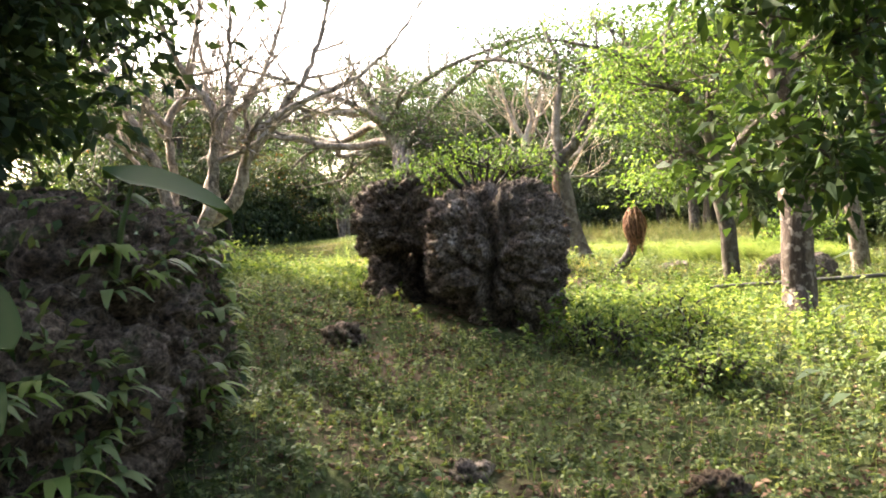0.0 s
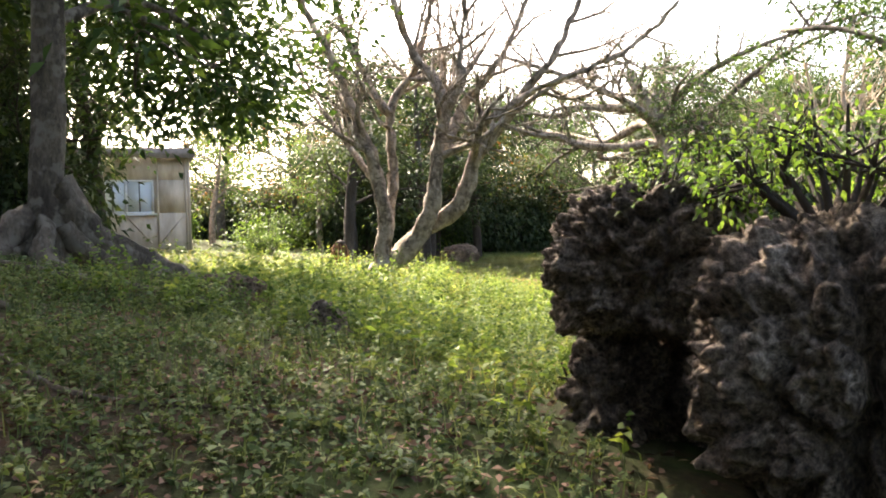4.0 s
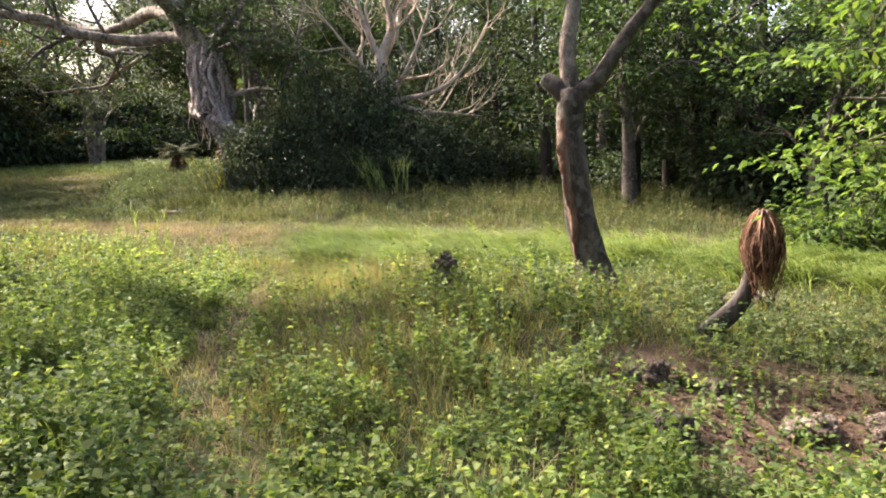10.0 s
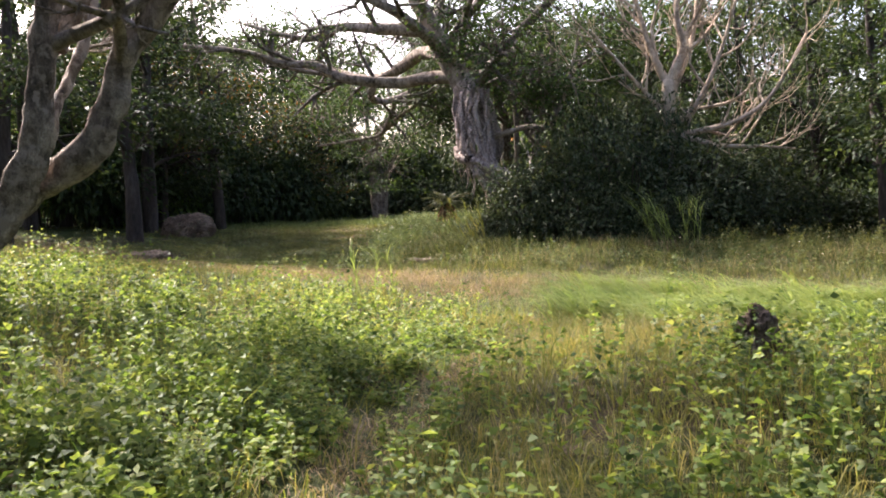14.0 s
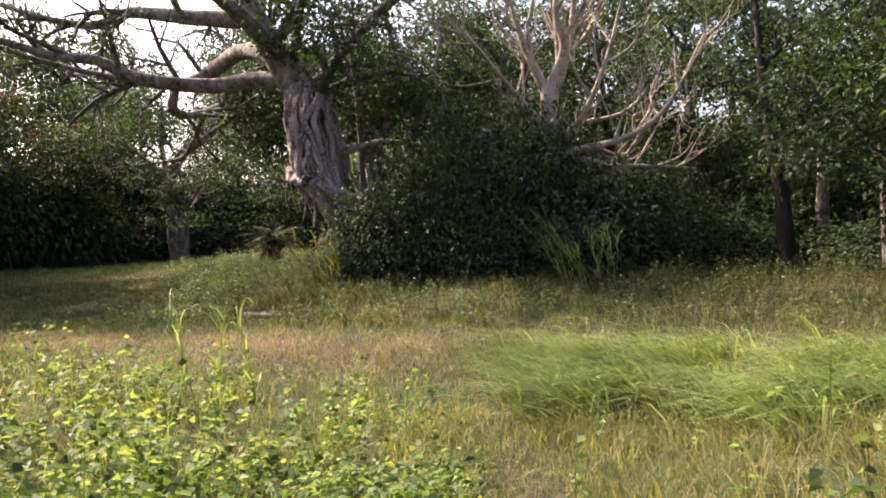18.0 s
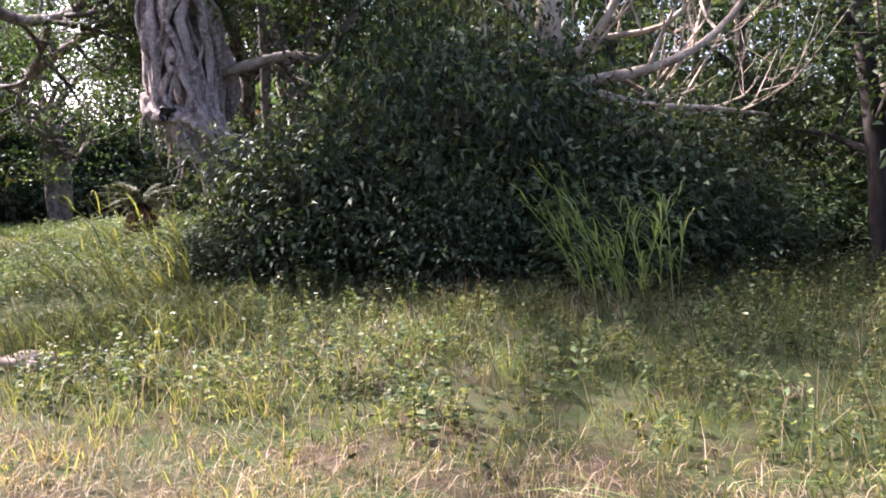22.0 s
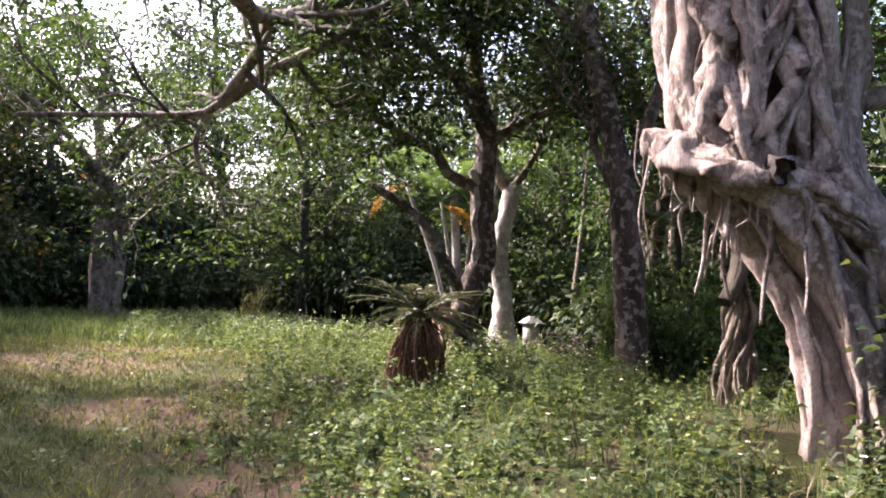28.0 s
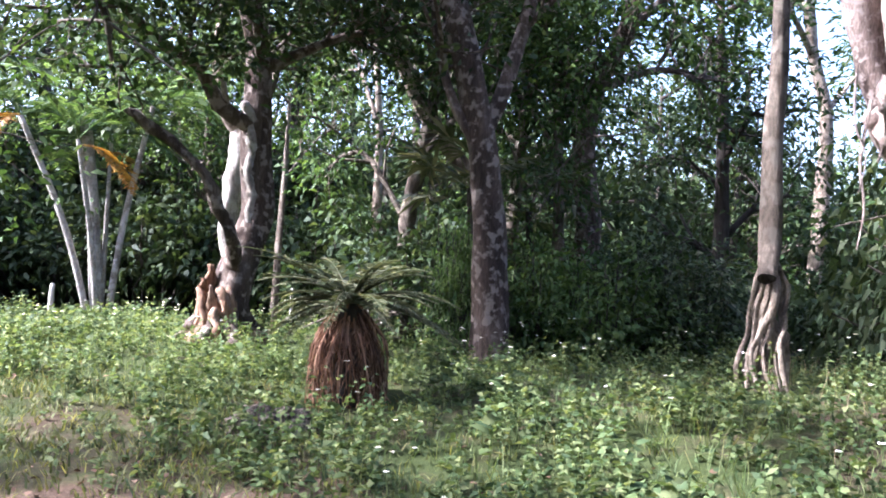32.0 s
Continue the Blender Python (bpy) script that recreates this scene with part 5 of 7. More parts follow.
# ---- cycads ----
def cycad(name, label, base, top, r, dead, green, size, bend=(0.03, 0, -0.04), hang=(0.08, 0.26), long=1.0):
    """A stout trunk under a skirt of hanging dead fronds and a head of stiff fronds."""
    t = thing(name, label, "cycad")
    g = Geo()
    b, p = np.asarray(base, float), np.asarray(top, float)
    tube(g, [b - [0, 0, 0.1], b * 0.5 + p * 0.5 + list(bend), p], [r * 1.2, r, r * 0.95], 12, 0.06, 0.12)
    part("trunk", g, M_BARK_DARK, t, "", True)
    sk = Geo()
    for k in range(dead):
        a = RNG.uniform(0, 6.28)
        o = p + [math.cos(a) * r * 0.6, math.sin(a) * r * 0.6, RNG.uniform(-0.2, 0.05) * size]
        ln = size * long * RNG.uniform(0.4, 1.15)
        q = o + np.array([math.cos(a) * ln * 0.24, math.sin(a) * ln * 0.24, -ln * RNG.uniform(0.3, 0.5)])
        e = o + np.array([math.cos(a + 0.3) * ln * RNG.uniform(*hang), math.sin(a + 0.3) * ln * RNG.uniform(*hang), -ln])
        line, d, _ = tube(sk, [o, q, e], [0.012, 0.009, 0.005], 4, 0.08, 0.0, False)
        n = len(line)
        for s in (1, -1):
            side = unit(np.cross(d, [math.cos(a), math.sin(a), 0.0])) * s
            leaves(sk, line, side * RNG.uniform(0.3, 0.8) + d, np.full(n, 0.1), 0.012, 0.3)
    part("dead_skirt", sk, M_FROND_DEAD, t, "hanging brown dead fronds")
    if green:
        fr = Geo()
        for k in range(green):
            frond(fr, p + [0, 0, 0.05], k * 2.4 + RNG.normal(0, 0.2), size * RNG.uniform(1.0, 1.45), RNG.uniform(0.05, 0.85), 0.11, 44, 0.5, 0.017)
        part("frond", fr, M_FROND, t, "stiff grey-green fronds", False, "stuff")


cycad("withered_cycad", "leaning cycad with a beehive skirt of dead fronds", (3.12, 16.95, -0.05), (3.7, 16.6, 1.28), 0.085, 150, 0, 0.68, (0.2, -0.06, -0.18), (0.02, 0.16))
cycad("small_cycad", "short dead cycad stump among bright grass", (-8.8, 22.5, 0.95), (-8.78, 22.5, 1.8), 0.12, 130, 0, 0.55, (0.03, 0, 0), (0.02, 0.22))
cycad("living_cycad", "cycad with stiff fronds and a rusty dead skirt", (-2.72, 38.85, 0.8), (-2.72, 38.85, 1.55), 0.14, 170, 42, 0.74, (0, 0, 0), (0.0, 0.38), 1.1)


# ---- shed ----
def box(geo, lo, hi, m=None):
    x0, y0, z0 = lo
    x1, y1, z1 = hi
    v = np.array([(x0, y0, z0), (x1, y0, z0), (x1, y1, z0), (x0, y1, z0), (x0, y0, z1), (x1, y0, z1), (x1, y1, z1), (x0, y1, z1)], float)
    geo.add(v, [(0, 3, 2, 1), (4, 5, 6, 7), (0, 1, 5, 4), (1, 2, 6, 5), (2, 3, 7, 6), (3, 0, 4, 7)])


def slab(name, boxes, mat, parent, label=""):
    g = Geo()
    for lo, hi in boxes:
        box(g, lo, hi)
    return part(name, g, mat, parent, label)


def shed():
    s = thing("shed", "small weathered flat-roofed shed with a wide window", "shed")
    w, d, h = 3.1, 3.4, 3.0
    a, b, z0, z1 = 0.25, 2.0, 1.12, 2.25
    front = slab("front_wall", [((0, 0, -0.4), (w, 0.1, z0)), ((0, 0, z1), (w, 0.1, h)), ((0, 0, z0), (a, 0.1, z1)), ((b, 0, z0), (w, 0.1, z1))], M_CONCRETE, s, "pale stained boards")
    slab("side_wall", [((-0.1, 0, -0.4), (-0.003, d, h))], M_DARK_WALL, s, "side wall darker than the front")
    slab("side_wall", [((w + 0.003, 0, -0.4), (w + 0.1, d, h))], M_CONCRETE, s)
    back = slab("back_wall", [((0, d, -0.4), (w, d + 0.1, h))], M_CONCRETE, s)
    slab("roof", [((-0.9, -0.3, h + 0.004), (w + 0.25, d + 0.3, h + 0.1))], M_TIN, s)
    slab("fascia", [((-0.9, -0.36, h - 0.04), (w + 0.25, -0.303, h + 0.3))], M_TIN, s, "brown stained eaves board")
    win = thing("window", "aluminium sliding window in the shed wall", "window")
    win.parent = s
    for k in ("label", "category"):
        del win[k]
    slab("window_frame", [((a, -0.03, z0), (b, 0.04, z0 + 0.05)), ((a, -0.03, z1 - 0.05), (b, 0.04, z1)), ((a, -0.03, z0 + 0.05), (a + 0.06, 0.04, z1 - 0.05)), ((b - 0.06, -0.03, z0 + 0.05), (b, 0.04, z1 - 0.05)), (((a + b) / 2 - 0.035, -0.03, z0 + 0.05), ((a + b) / 2 + 0.035, 0.04, z1 - 0.05))], M_FRAME, win)
    for k in range(2):
        x = a + 0.06 + k * ((b - a) / 2 - 0.02)
        slab("glazing_bar", [((x + (b - a) / 4 - 0.075, -0.012, z0 + 0.05), (x + (b - a) / 4 - 0.035, -0.001, z1 - 0.05))], M_DARK_WALL, win)
        slab("pane", [((x, 0.0, z0 + 0.05), (x + (b - a) / 2 - 0.1, 0.008, z1 - 0.05))], M_GLASS, win).visible_shadow = False
    slab("window_sill", [((a - 0.1, -0.08, z0 - 0.07), (b + 0.1, -0.003, z0 - 0.003))], M_FRAME, win)
    for x in (0.02, 2.1, w - 0.08):
        slab("batten", [((x, -0.035, -0.3), (x + 0.06, -0.003, h - 0.08))], M_CONCRETE, front)
    for x0, x1 in ((0.35, 1.0), (1.9, 1.15), (2.2, 2.95)):
        g = Geo()
        tube(g, [(x0, -0.02, 0.1), ((x0 + x1) / 2, -0.02, 0.55), (x1, -0.02, 1.0)], [0.03, 0.03, 0.03], 4, 0.4, 0, True)
        part("brace", g, M_CONCRETE, front)
    pipe = Geo()
    tube(pipe, [(-0.06, -0.08, -0.2), (-0.06, -0.08, 1.5), (-0.06, -0.08, h)], [0.035] * 3, 8, 0.6, 0)
    part("downpipe", pipe, M_FRAME, s, "", True)
    s.matrix_basis = pose(-20.0, 26.95, 1.95, 0, 0, 40)


shed()


# ---- small made things ----
def lantern():
    t = thing("stone_lantern", "small grey stone post with a cap, by the trees", "stone lantern")
    x, y = 1.52, 45.3
    z = float(lie(x, y))
    for name, r, z0, z1 in (("base", 0.2, z - 0.1, z + 0.1), ("shaft", 0.12, z + 0.1, z + 0.62)):
        slab(name, [((x - r, y - r, z0), (x + r, y + r, z1))], M_STONE, t)

    bm = bmesh.new()
    bmesh.ops.create_cone(bm, cap_ends=True, segments=4, radius1=0.3, radius2=0.1, depth=0.14, matrix=Matrix.Translation((x, y, z + 0.69)) @ Matrix.Rotation(radians(45), 4, "Z"))
    bmesh.ops.bevel(bm, geom=bm.edges[:], offset=0.02, segments=2, affect="EDGES")
    me = bpy.data.meshes.new("cap")
    bm.to_mesh(me)
    bm.free()
    me.materials.append(M_STONE)
    new("cap", me).parent = t


lantern()
for x, y, h, r in ((11.75, 41.6, 0.75, 0.06), (3.0, 45.5, 0.75, 0.035), (1.0, 50.0, 0.6, 0.05)):
    g = Geo()
    z = float(lie(x, y))
    tube(g, [(x, y, z - 0.2), (x + 0.02, y, z + h * 0.5), (x + 0.04, y, z + h)], [r, r, r * 0.9], 8, 0.1, 0.05)
    tagged(part("post", g, M_POST, None, "", True), "short weathered pale wooden post", "post", "posts")

g = Geo()
z = float(lie(-2.7, 29.6))
tube(g, [(-3.1, 29.9, z + 0.03), (-2.85, 29.7, z + 0.07), (-2.55, 29.55, z + 0.06), (-2.3, 29.5, z + 0.03)], [0.03, 0.045, 0.04, 0.02], 9, 0.05, 0.2)
tagged(part("log", g, M_TWIG, None, "", True), "short bleached driftwood log on the grass", "log")
g = Geo()
tube(g, [(-2.75, 29.95, z + 0.03), (-2.55, 29.8, z + 0.06), (-2.3, 29.75, z + 0.04)], [0.03, 0.05, 0.03], 9, 0.05, 0.2)
tagged(part("log", g, M_TWIG, None, "", True), "stubby bleached log lying by another", "log")
g = Geo()
tube(g, [(3.9, 12.9, -0.05), (5.6, 12.6, -0.08), (7.4, 12.3, -0.1)], [0.03, 0.03, 0.03], 8, 0.5, 0.02)
tagged(part("pole", g, M_DARK_WALL, None, "", True), "dark thin pole lying in the grass", "pole")
for pts, r in (([(-7.2, 10.3), (-6.3, 10.2), (-5.3, 10.4), (-4.2, 10.7)], 0.05), ([(-3.6, 7.8), (-2.9, 7.6), (-2.1, 7.9)], 0.02), ([(-5.8, 8.6), (-5.0, 8.5), (-4.5, 8.7)], 0.06)):
    g = Geo()
    tube(g, [(x, y, float(lie(x, y)) + r * 0.6) for x, y in pts], [r, r * 0.9, r * 0.5], 7, 0.12, 0.12)
    tagged(part("fallen_branch", g, M_BARK_GREY, None, "", True), "fallen grey branch on leaf litter", "branch", "fallen branches")


def brush_heap(x, y, size, n):
    g = Geo()
    for k in range(n):
        a, e = RNG.uniform(0, 6.28), RNG.uniform(-0.1, 0.6)
        c = np.array([x + RNG.normal(0, size * 0.45), y + RNG.normal(0, size * 0.35), 0])
        c[2] = float(lie(c[0], c[1])) + RNG.uniform(0.05, size * 0.55)
        d = np.array([math.cos(a), math.sin(a), e]) * RNG.uniform(0.3, 0.7) * size
        tube(g, [c - d, c + RNG.normal(0, 0.06, 3), c + d], [0.016, 0.012, 0.006], 4, 0.2, 0.1, False)
    tagged(part("brushwood", g, M_BARK_GREY, None, ""), "heap of cut dry brushwood", "brushwood", kind="stuff")


brush_heap(1.25, 42.0, 0.75, 170)


# ---- bushes ----
def bush_mesh(name, radius, height, stems, each, size, width, leaf, spread=0.3, step=0.4):
    t = thing(name, "", "bush")
    st, lf, tips = Geo(), Geo(), []
    for k in range(stems):
        a, w = RNG.uniform(0, 6.28), radius * math.sqrt(RNG.uniform(0, 1))
        h = height * (1 - 0.45 * (w / radius) ** 2) * RNG.uniform(0.75, 1.1)
        p = [(0.3 * w * math.cos(a), 0.3 * w * math.sin(a), -0.1), (0.8 * w * math.cos(a), 0.8 * w * math.sin(a), h * 0.5), (w * math.cos(a), w * math.sin(a), h)]
        line, _, r = tube(st, p, [0.035, 0.02, 0.008], 3, step, 0.05, False)
        twigs(st, line, r, 6, 0.22 * height + 0.2, 1, 3, 1.0, 0.1, 0.1, 0.6, tips, step)
    part("stem", st, M_BARK_DARK, t, "", False, "stuff")
    clumps(lf, tips, each, spread, size, width, 0.8, 0.35)
    part("foliage", lf, leaf, t, "", False, "stuff")
    return t


def place(ob, spots, label, group, first=True):
    """Stands a thing and its copies at (x, y, turn, width, height) on the ground."""
    for k, (x, y, turn, w, h) in enumerate(spots):
        m = Matrix.LocRotScale((x, y, float(lie(x, y))), Euler((0, 0, turn)), (w, w, h))
        o = ob if k == 0 else copy_thing(ob, m)
        o.matrix_basis = m
        tagged(o, label, "", group)


big_bush = bush_mesh("bush", 1.5, 2.3, 40, 23, 0.125, 0.055, M_LEAF_SHRUB, 0.24)
place(big_bush, [(0.4, 32.9, 0, 0.85, 0.85), (1.9, 32.9, 1, 0.95, 1.25), (3.6, 32.9, 2, 1.05, 1.0), (5.0, 33.4, 3, 0.9, 0.75), (1.3, 34.0, 4, 0.9, 1.6), (3.0, 34.6, 5, 1.0, 1.75), (-0.3, 33.1, 6, 0.7, 0.8), (5.8, 34.9, 0.7, 1.0, 1.25), (2.4, 33.6, 2.9, 0.75, 1.5),
                 (3.4, 39.0, 1, 0.8, 0.8), (1.1, 32.0, 2.2, 0.6, 0.6), (2.9, 31.9, 1.4, 0.7, 0.55), (4.3, 32.2, 4.4, 0.6, 0.65), (-1.2, 32.9, 2.5, 0.5, 0.3)], "dense dark glossy-leaved bush under the banyan", "bushes by the banyan")
under = bush_mesh("understorey_bush", 2.0, 2.6, 16, 22, 0.21, 0.1, M_LEAF_DARK, 0.36, 1.2)
# The hedge shares the dark leaf colour that stands in for shade.
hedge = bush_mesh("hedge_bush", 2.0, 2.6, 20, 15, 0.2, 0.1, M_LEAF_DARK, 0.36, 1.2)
fresh = bush_mesh("fresh_bush", 1.3, 1.9, 22, 10, 0.15, 0.07, M_LEAF_BRIGHT, 0.26)


def along(points, step, jitter, size=(0.8, 1.3), tall=(0.8, 1.3)):
    line, _ = spline([(x, y, 0) for x, y in points], step)
    return [(p[0] + RNG.normal(0, jitter), p[1] + RNG.normal(0, jitter), RNG.uniform(0, 6.28), RNG.uniform(*size), RNG.uniform(*tall)) for p in line]


edge = [(-14, -2), (-13.5, 8), (-15.5, 13), (-19.5, 17), (-25, 18)]
north = [(-29, 40), (-24, 50), (-17, 55), (-10, 58), (-3, 57), (2.5, 52.5), (5, 47), (5.5, 43), (8.5, 41), (14, 42.5), (19, 42)]
east = [(13, 40), (15, 34), (12.5, 27), (13, 20), (15, 12), (14, 4), (9, -3)]
# Rows behind and beside the start are unseen, added to block sky light.
place(under, along(edge, 1.7, 0.5) + along([(-28, 52), (-12, 60), (0, 60), (8, 52), (10, 46), (22, 46)], 2.2, 0.8, (1.2, 1.6), (1.6, 2.4)) + along([(-33, 38), (-30, 52), (-20, 59), (-12, 63), (2, 63), (11, 53), (14, 48), (24, 48)], 2.8, 0.6, (1.5, 1.9), (1.7, 2.2)) + along([(17, 40), (18.5, 32), (17, 24), (18, 14)], 2.6, 0.6, (1.3, 1.7), (1.6, 2.6)) + along(east, 2.0, 0.8, (0.8, 1.2), (0.6, 1.1)) + along([(-13, -3), (-7, -6), (0, -8), (7, -6), (10, -2)], 2.2, 0.5, (1.2, 1.6), (1.4, 2.0)) + along([(-18.6, 21.6), (-16.6, 18.6), (-13.6, 14.6)], 1.3, 0.2, (0.7, 0.9), (0.7, 1.1)) + [(-11.9, 15.4, 0.4, 0.75, 1.15), (-10.9, 14.6, 2.0, 0.6, 0.95), (-13.0, 16.6, 3.0, 0.9, 1.3)] + along([(-9.5, 7), (-9, 2), (-8, -3)], 2.0, 0.4, (0.8, 1.1), (0.9, 1.4)) + along([(5.5, 5.5), (5.5, 2), (5, -3)], 2.0, 0.3, (0.8, 1.0), (0.7, 1.0))
      + along([(-15.5, 39), (-14.5, 44), (-13, 49), (-10.5, 54)], 1.5, 0.4, (0.9, 1.2), (1.3, 2.0)) + along([(6.5, 36.0), (8.5, 38), (11, 39.5)], 1.6, 0.3, (0.7, 1.0), (0.7, 1.0)), "dark shaded bush at the edge of the wood", "woodland bushes")
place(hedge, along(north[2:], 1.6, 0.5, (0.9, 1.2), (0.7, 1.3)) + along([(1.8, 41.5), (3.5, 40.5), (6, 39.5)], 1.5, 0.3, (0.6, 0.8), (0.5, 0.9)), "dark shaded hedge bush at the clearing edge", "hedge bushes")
place(fresh, along([(-24, 33), (-19, 38), (-14, 42)], 1.8, 0.8) + [(-16.2, 31.5, 0, 0.6, 0.5), (9.5, 22.5, 1, 1.0, 0.7), (8.0, 12.0, 1, 1.1, 0.6), (7.2, 9.0, 2, 1.0, 0.6)],
      "fresh light green leafy bush", "green bushes")

leafy_bush = bush_mesh("leafy_bush", 1.2, 1.9, 26, 13, 0.15, 0.075, M_LEAF_BUSH, 0.24)
place(leafy_bush, [(0.6, 40.1, 0, 0.36, 0.9), (1.35, 39.5, 1, 0.55, 0.75), (2.1, 39.0, 2, 0.75, 0.8), (3.0, 39.0, 3, 0.75, 0.7), (-0.35, 33.4, 4, 0.5, 0.45), (0.2, 33.0, 5, 0.6, 0.5)], "mid-green glossy bush round a trunk in the wood", "bushes round the trunks")


# ---- fan palms ----
def fan_palm(x, y, h, n, size=1.0):
    t = thing("fan_palm", "small dark fan palm in the shade of the wood", "palm", "fan palms")
    z = float(lie(x, y))
    g = Geo()
    tube(g, [(x, y, z - 0.1), (x + 0.03, y, z + h * 0.5), (x, y + 0.02, z + h)], [0.07, 0.06, 0.05], 8, 0.15, 0.1)
    part("trunk", g, M_BARK_DARK, t, "", True)
    for k in range(n):
        a, e = k * 2.4, RNG.uniform(-0.3, 0.9)
        d = np.array([math.cos(a), math.sin(a), e]) * 0.45 * size
        g = Geo()
        base = np.array([x, y, z + h])
        tube(g, [base, base + d * 0.6 + [0, 0, 0.05], base + d], [0.01, 0.008, 0.006], 4, 0.15, 0, False)
        side, up = np.array([-math.sin(a), math.cos(a), 0.0]), np.array([-e * math.cos(a), -e * math.sin(a), 1.0]) * 0.3
        th = np.linspace(-2.0, 2.0, 15)
        way = np.cos(th)[:, None] * unit(d) + np.sin(th)[:, None] * (side * 0.9 + up * 0.3)
        leaves(g, np.tile(base + d, (15, 1)), way, np.full(15, 0.42 * size), 0.05 * size, 0.3)
        part("fan_leaf", g, M_FROND, t)


fan_palm(1.9, 40.9, 2.2, 15, 1.4)
fan_palm(3.0, 40.6, 2.1, 11, 1.3)
fan_palm(4.2, 38.6, 1.2, 8)


# ---- woodland ----
def wood_tree(name, h, lean, leaf, bark, each, spread, size, width, limbs=8, low=0.3, reach=2.6, flat=0.45):
    t = thing(name, "", "tree")
    g = Geo()
    line, _, r = tube(g, [(0, 0, -0.4), (0.1, 0, h * 0.25), (lean * 0.6, 0.1, h * 0.55), (lean, 0.0, h)], [0.24, 0.19, 0.13, 0.04], 8, 0.5, 0.06)
    part("trunk", g, bark, t, "", True)
    tw, cr, tips = Geo(), Geo(), []
    for k in range(limbs):
        s = low + (0.97 - low) * k / (limbs - 1)
        i = int(s * (len(line) - 1))
        a = k * 2.4 + RNG.uniform(-0.4, 0.4)
        e = reach * (1 - 0.45 * s) * RNG.uniform(0.8, 1.2)
        p = line[i]
        pts = [p, p + [math.cos(a) * e * 0.5, math.sin(a) * e * 0.5, 0.35 * e * RNG.uniform(0.5, 1.3)], p + [math.cos(a) * e, math.sin(a) * e, 0.5 * e * RNG.uniform(0.4, 1.3)]]
        sub, _, rr = tube(tw, pts, [0.075, 0.05, 0.02], 5, 0.4, 0.06, False)
        twigs(tw, sub, rr, 5, e * 0.5, 2, 4, 0.95, 0.1, 0.3, 0.6, tips, 0.4)
    part("twig", tw, bark, t, "", True, "stuff")
    clumps(cr, tips, each, spread, size, width, flat)
    part("crown", cr, leaf, t)
    return t


wood_a = wood_tree("woodland_tree", 8.5, 0.6, M_LEAF_DARK, M_BARK_DARK, 15, 0.42, 0.19, 0.09)
wood_b = wood_tree("broadleaf_tree", 7.5, -0.8, M_LEAF_MID, M_BARK_GREY, 19, 0.42, 0.17, 0.085, 8, 0.35, 3.0, 0.35)
wood_c = wood_tree("turning_tree", 7.0, 0.4, M_LEAF_GOLD, M_BARK_DARK, 13, 0.45, 0.2, 0.11, 9, 0.3, 3.2)
wood_d = wood_tree("light_tree", 8.0, 0.9, M_LEAF_BRIGHT, M_BARK_PALE, 13, 0.45, 0.16, 0.07, 8, 0.4, 2.8, 0.3)
place(wood_a, along(edge, 3.2, 0.9) + along([(-22, 12), (-26, 20), (-28, 27)], 3.5, 1.0) + along([(-15, 57.5), (-9, 60), (-3, 59.5), (3, 55), (7, 49), (8, 45), (12, 44), (19, 44)], 3.0, 0.8, (0.8, 1.2), (0.8, 1.15)) + along([(-20, 62), (0, 66), (14, 56), (24, 50)], 4.0, 1.2, (1.0, 1.4), (1.0, 1.4)) + along([(-17, 40), (-16, 46), (-14.5, 51)], 2.6, 0.6, (0.8, 1.1), (0.8, 1.1)) + along(east, 5.0, 1.2, (0.7, 1.0), (0.6, 0.9))
      # Trees at (-4, -6), (3.5, -5), (6.5, 1) are unseen, added to block sky light.
      + [(-14.6, 18.4, 1.0, 0.9, 1.25), (-17.4, 20.6, 2.0, 0.9, 1.25)] + [(-13.2, 42.0, 0.5, 0.9, 1.0)] + [(8.4, 33.6, 2.0, 0.9, 0.9), (9.2, 29.6, 1.0, 0.9, 0.85), (11.8, 30.5, 2.0, 1.0, 1.0), (12.6, 33.5, 4.0, 1.0, 1.0), (11.6, 27.6, 4.0, 0.9, 0.9), (7.6, 35.5, 2, 0.8, 0.8), (6.8, 39, 3, 0.8, 0.9), (-13.4, 11.0, 3, 0.9, 0.95), (-13.2, 19.6, 3.3, 0.9, 0.9), (-11.6, 15.0, 0.6, 0.75, 0.8), (-14.6, 14.4, 4.4, 0.9, 0.9), (-17.0, 19.4, 1, 0.9, 0.9), (-15.4, 16.6, 2, 0.9, 0.9), (-19.6, 22.6, 4, 0.9, 0.85), (-16.0, 17.6, 5, 1.0, 0.9), (-9, 3, 1, 0.9, 0.9)] + [(-4, -6, 2, 1, 1), (3.5, -5, 3, 1, 1), (6.5, 1, 4, 1, 0.9), (-12.8, 31.5, 0.4, 1.0, 0.95), (-11.4, 35.6, 2.2, 1.0, 0.95), (-12.6, 39.4, 1.2, 1.1, 1.0), (-11.6, 43.5, 3.2, 1.0, 1.0), (-15, 36.5, 5, 1, 1)] + [(-1.6, 54.6, 4.0, 0.9, 0.85), (9.6, 44.4, 5.0, 1.1, 1.25)], "tall dark woodland tree", "woodland trees")
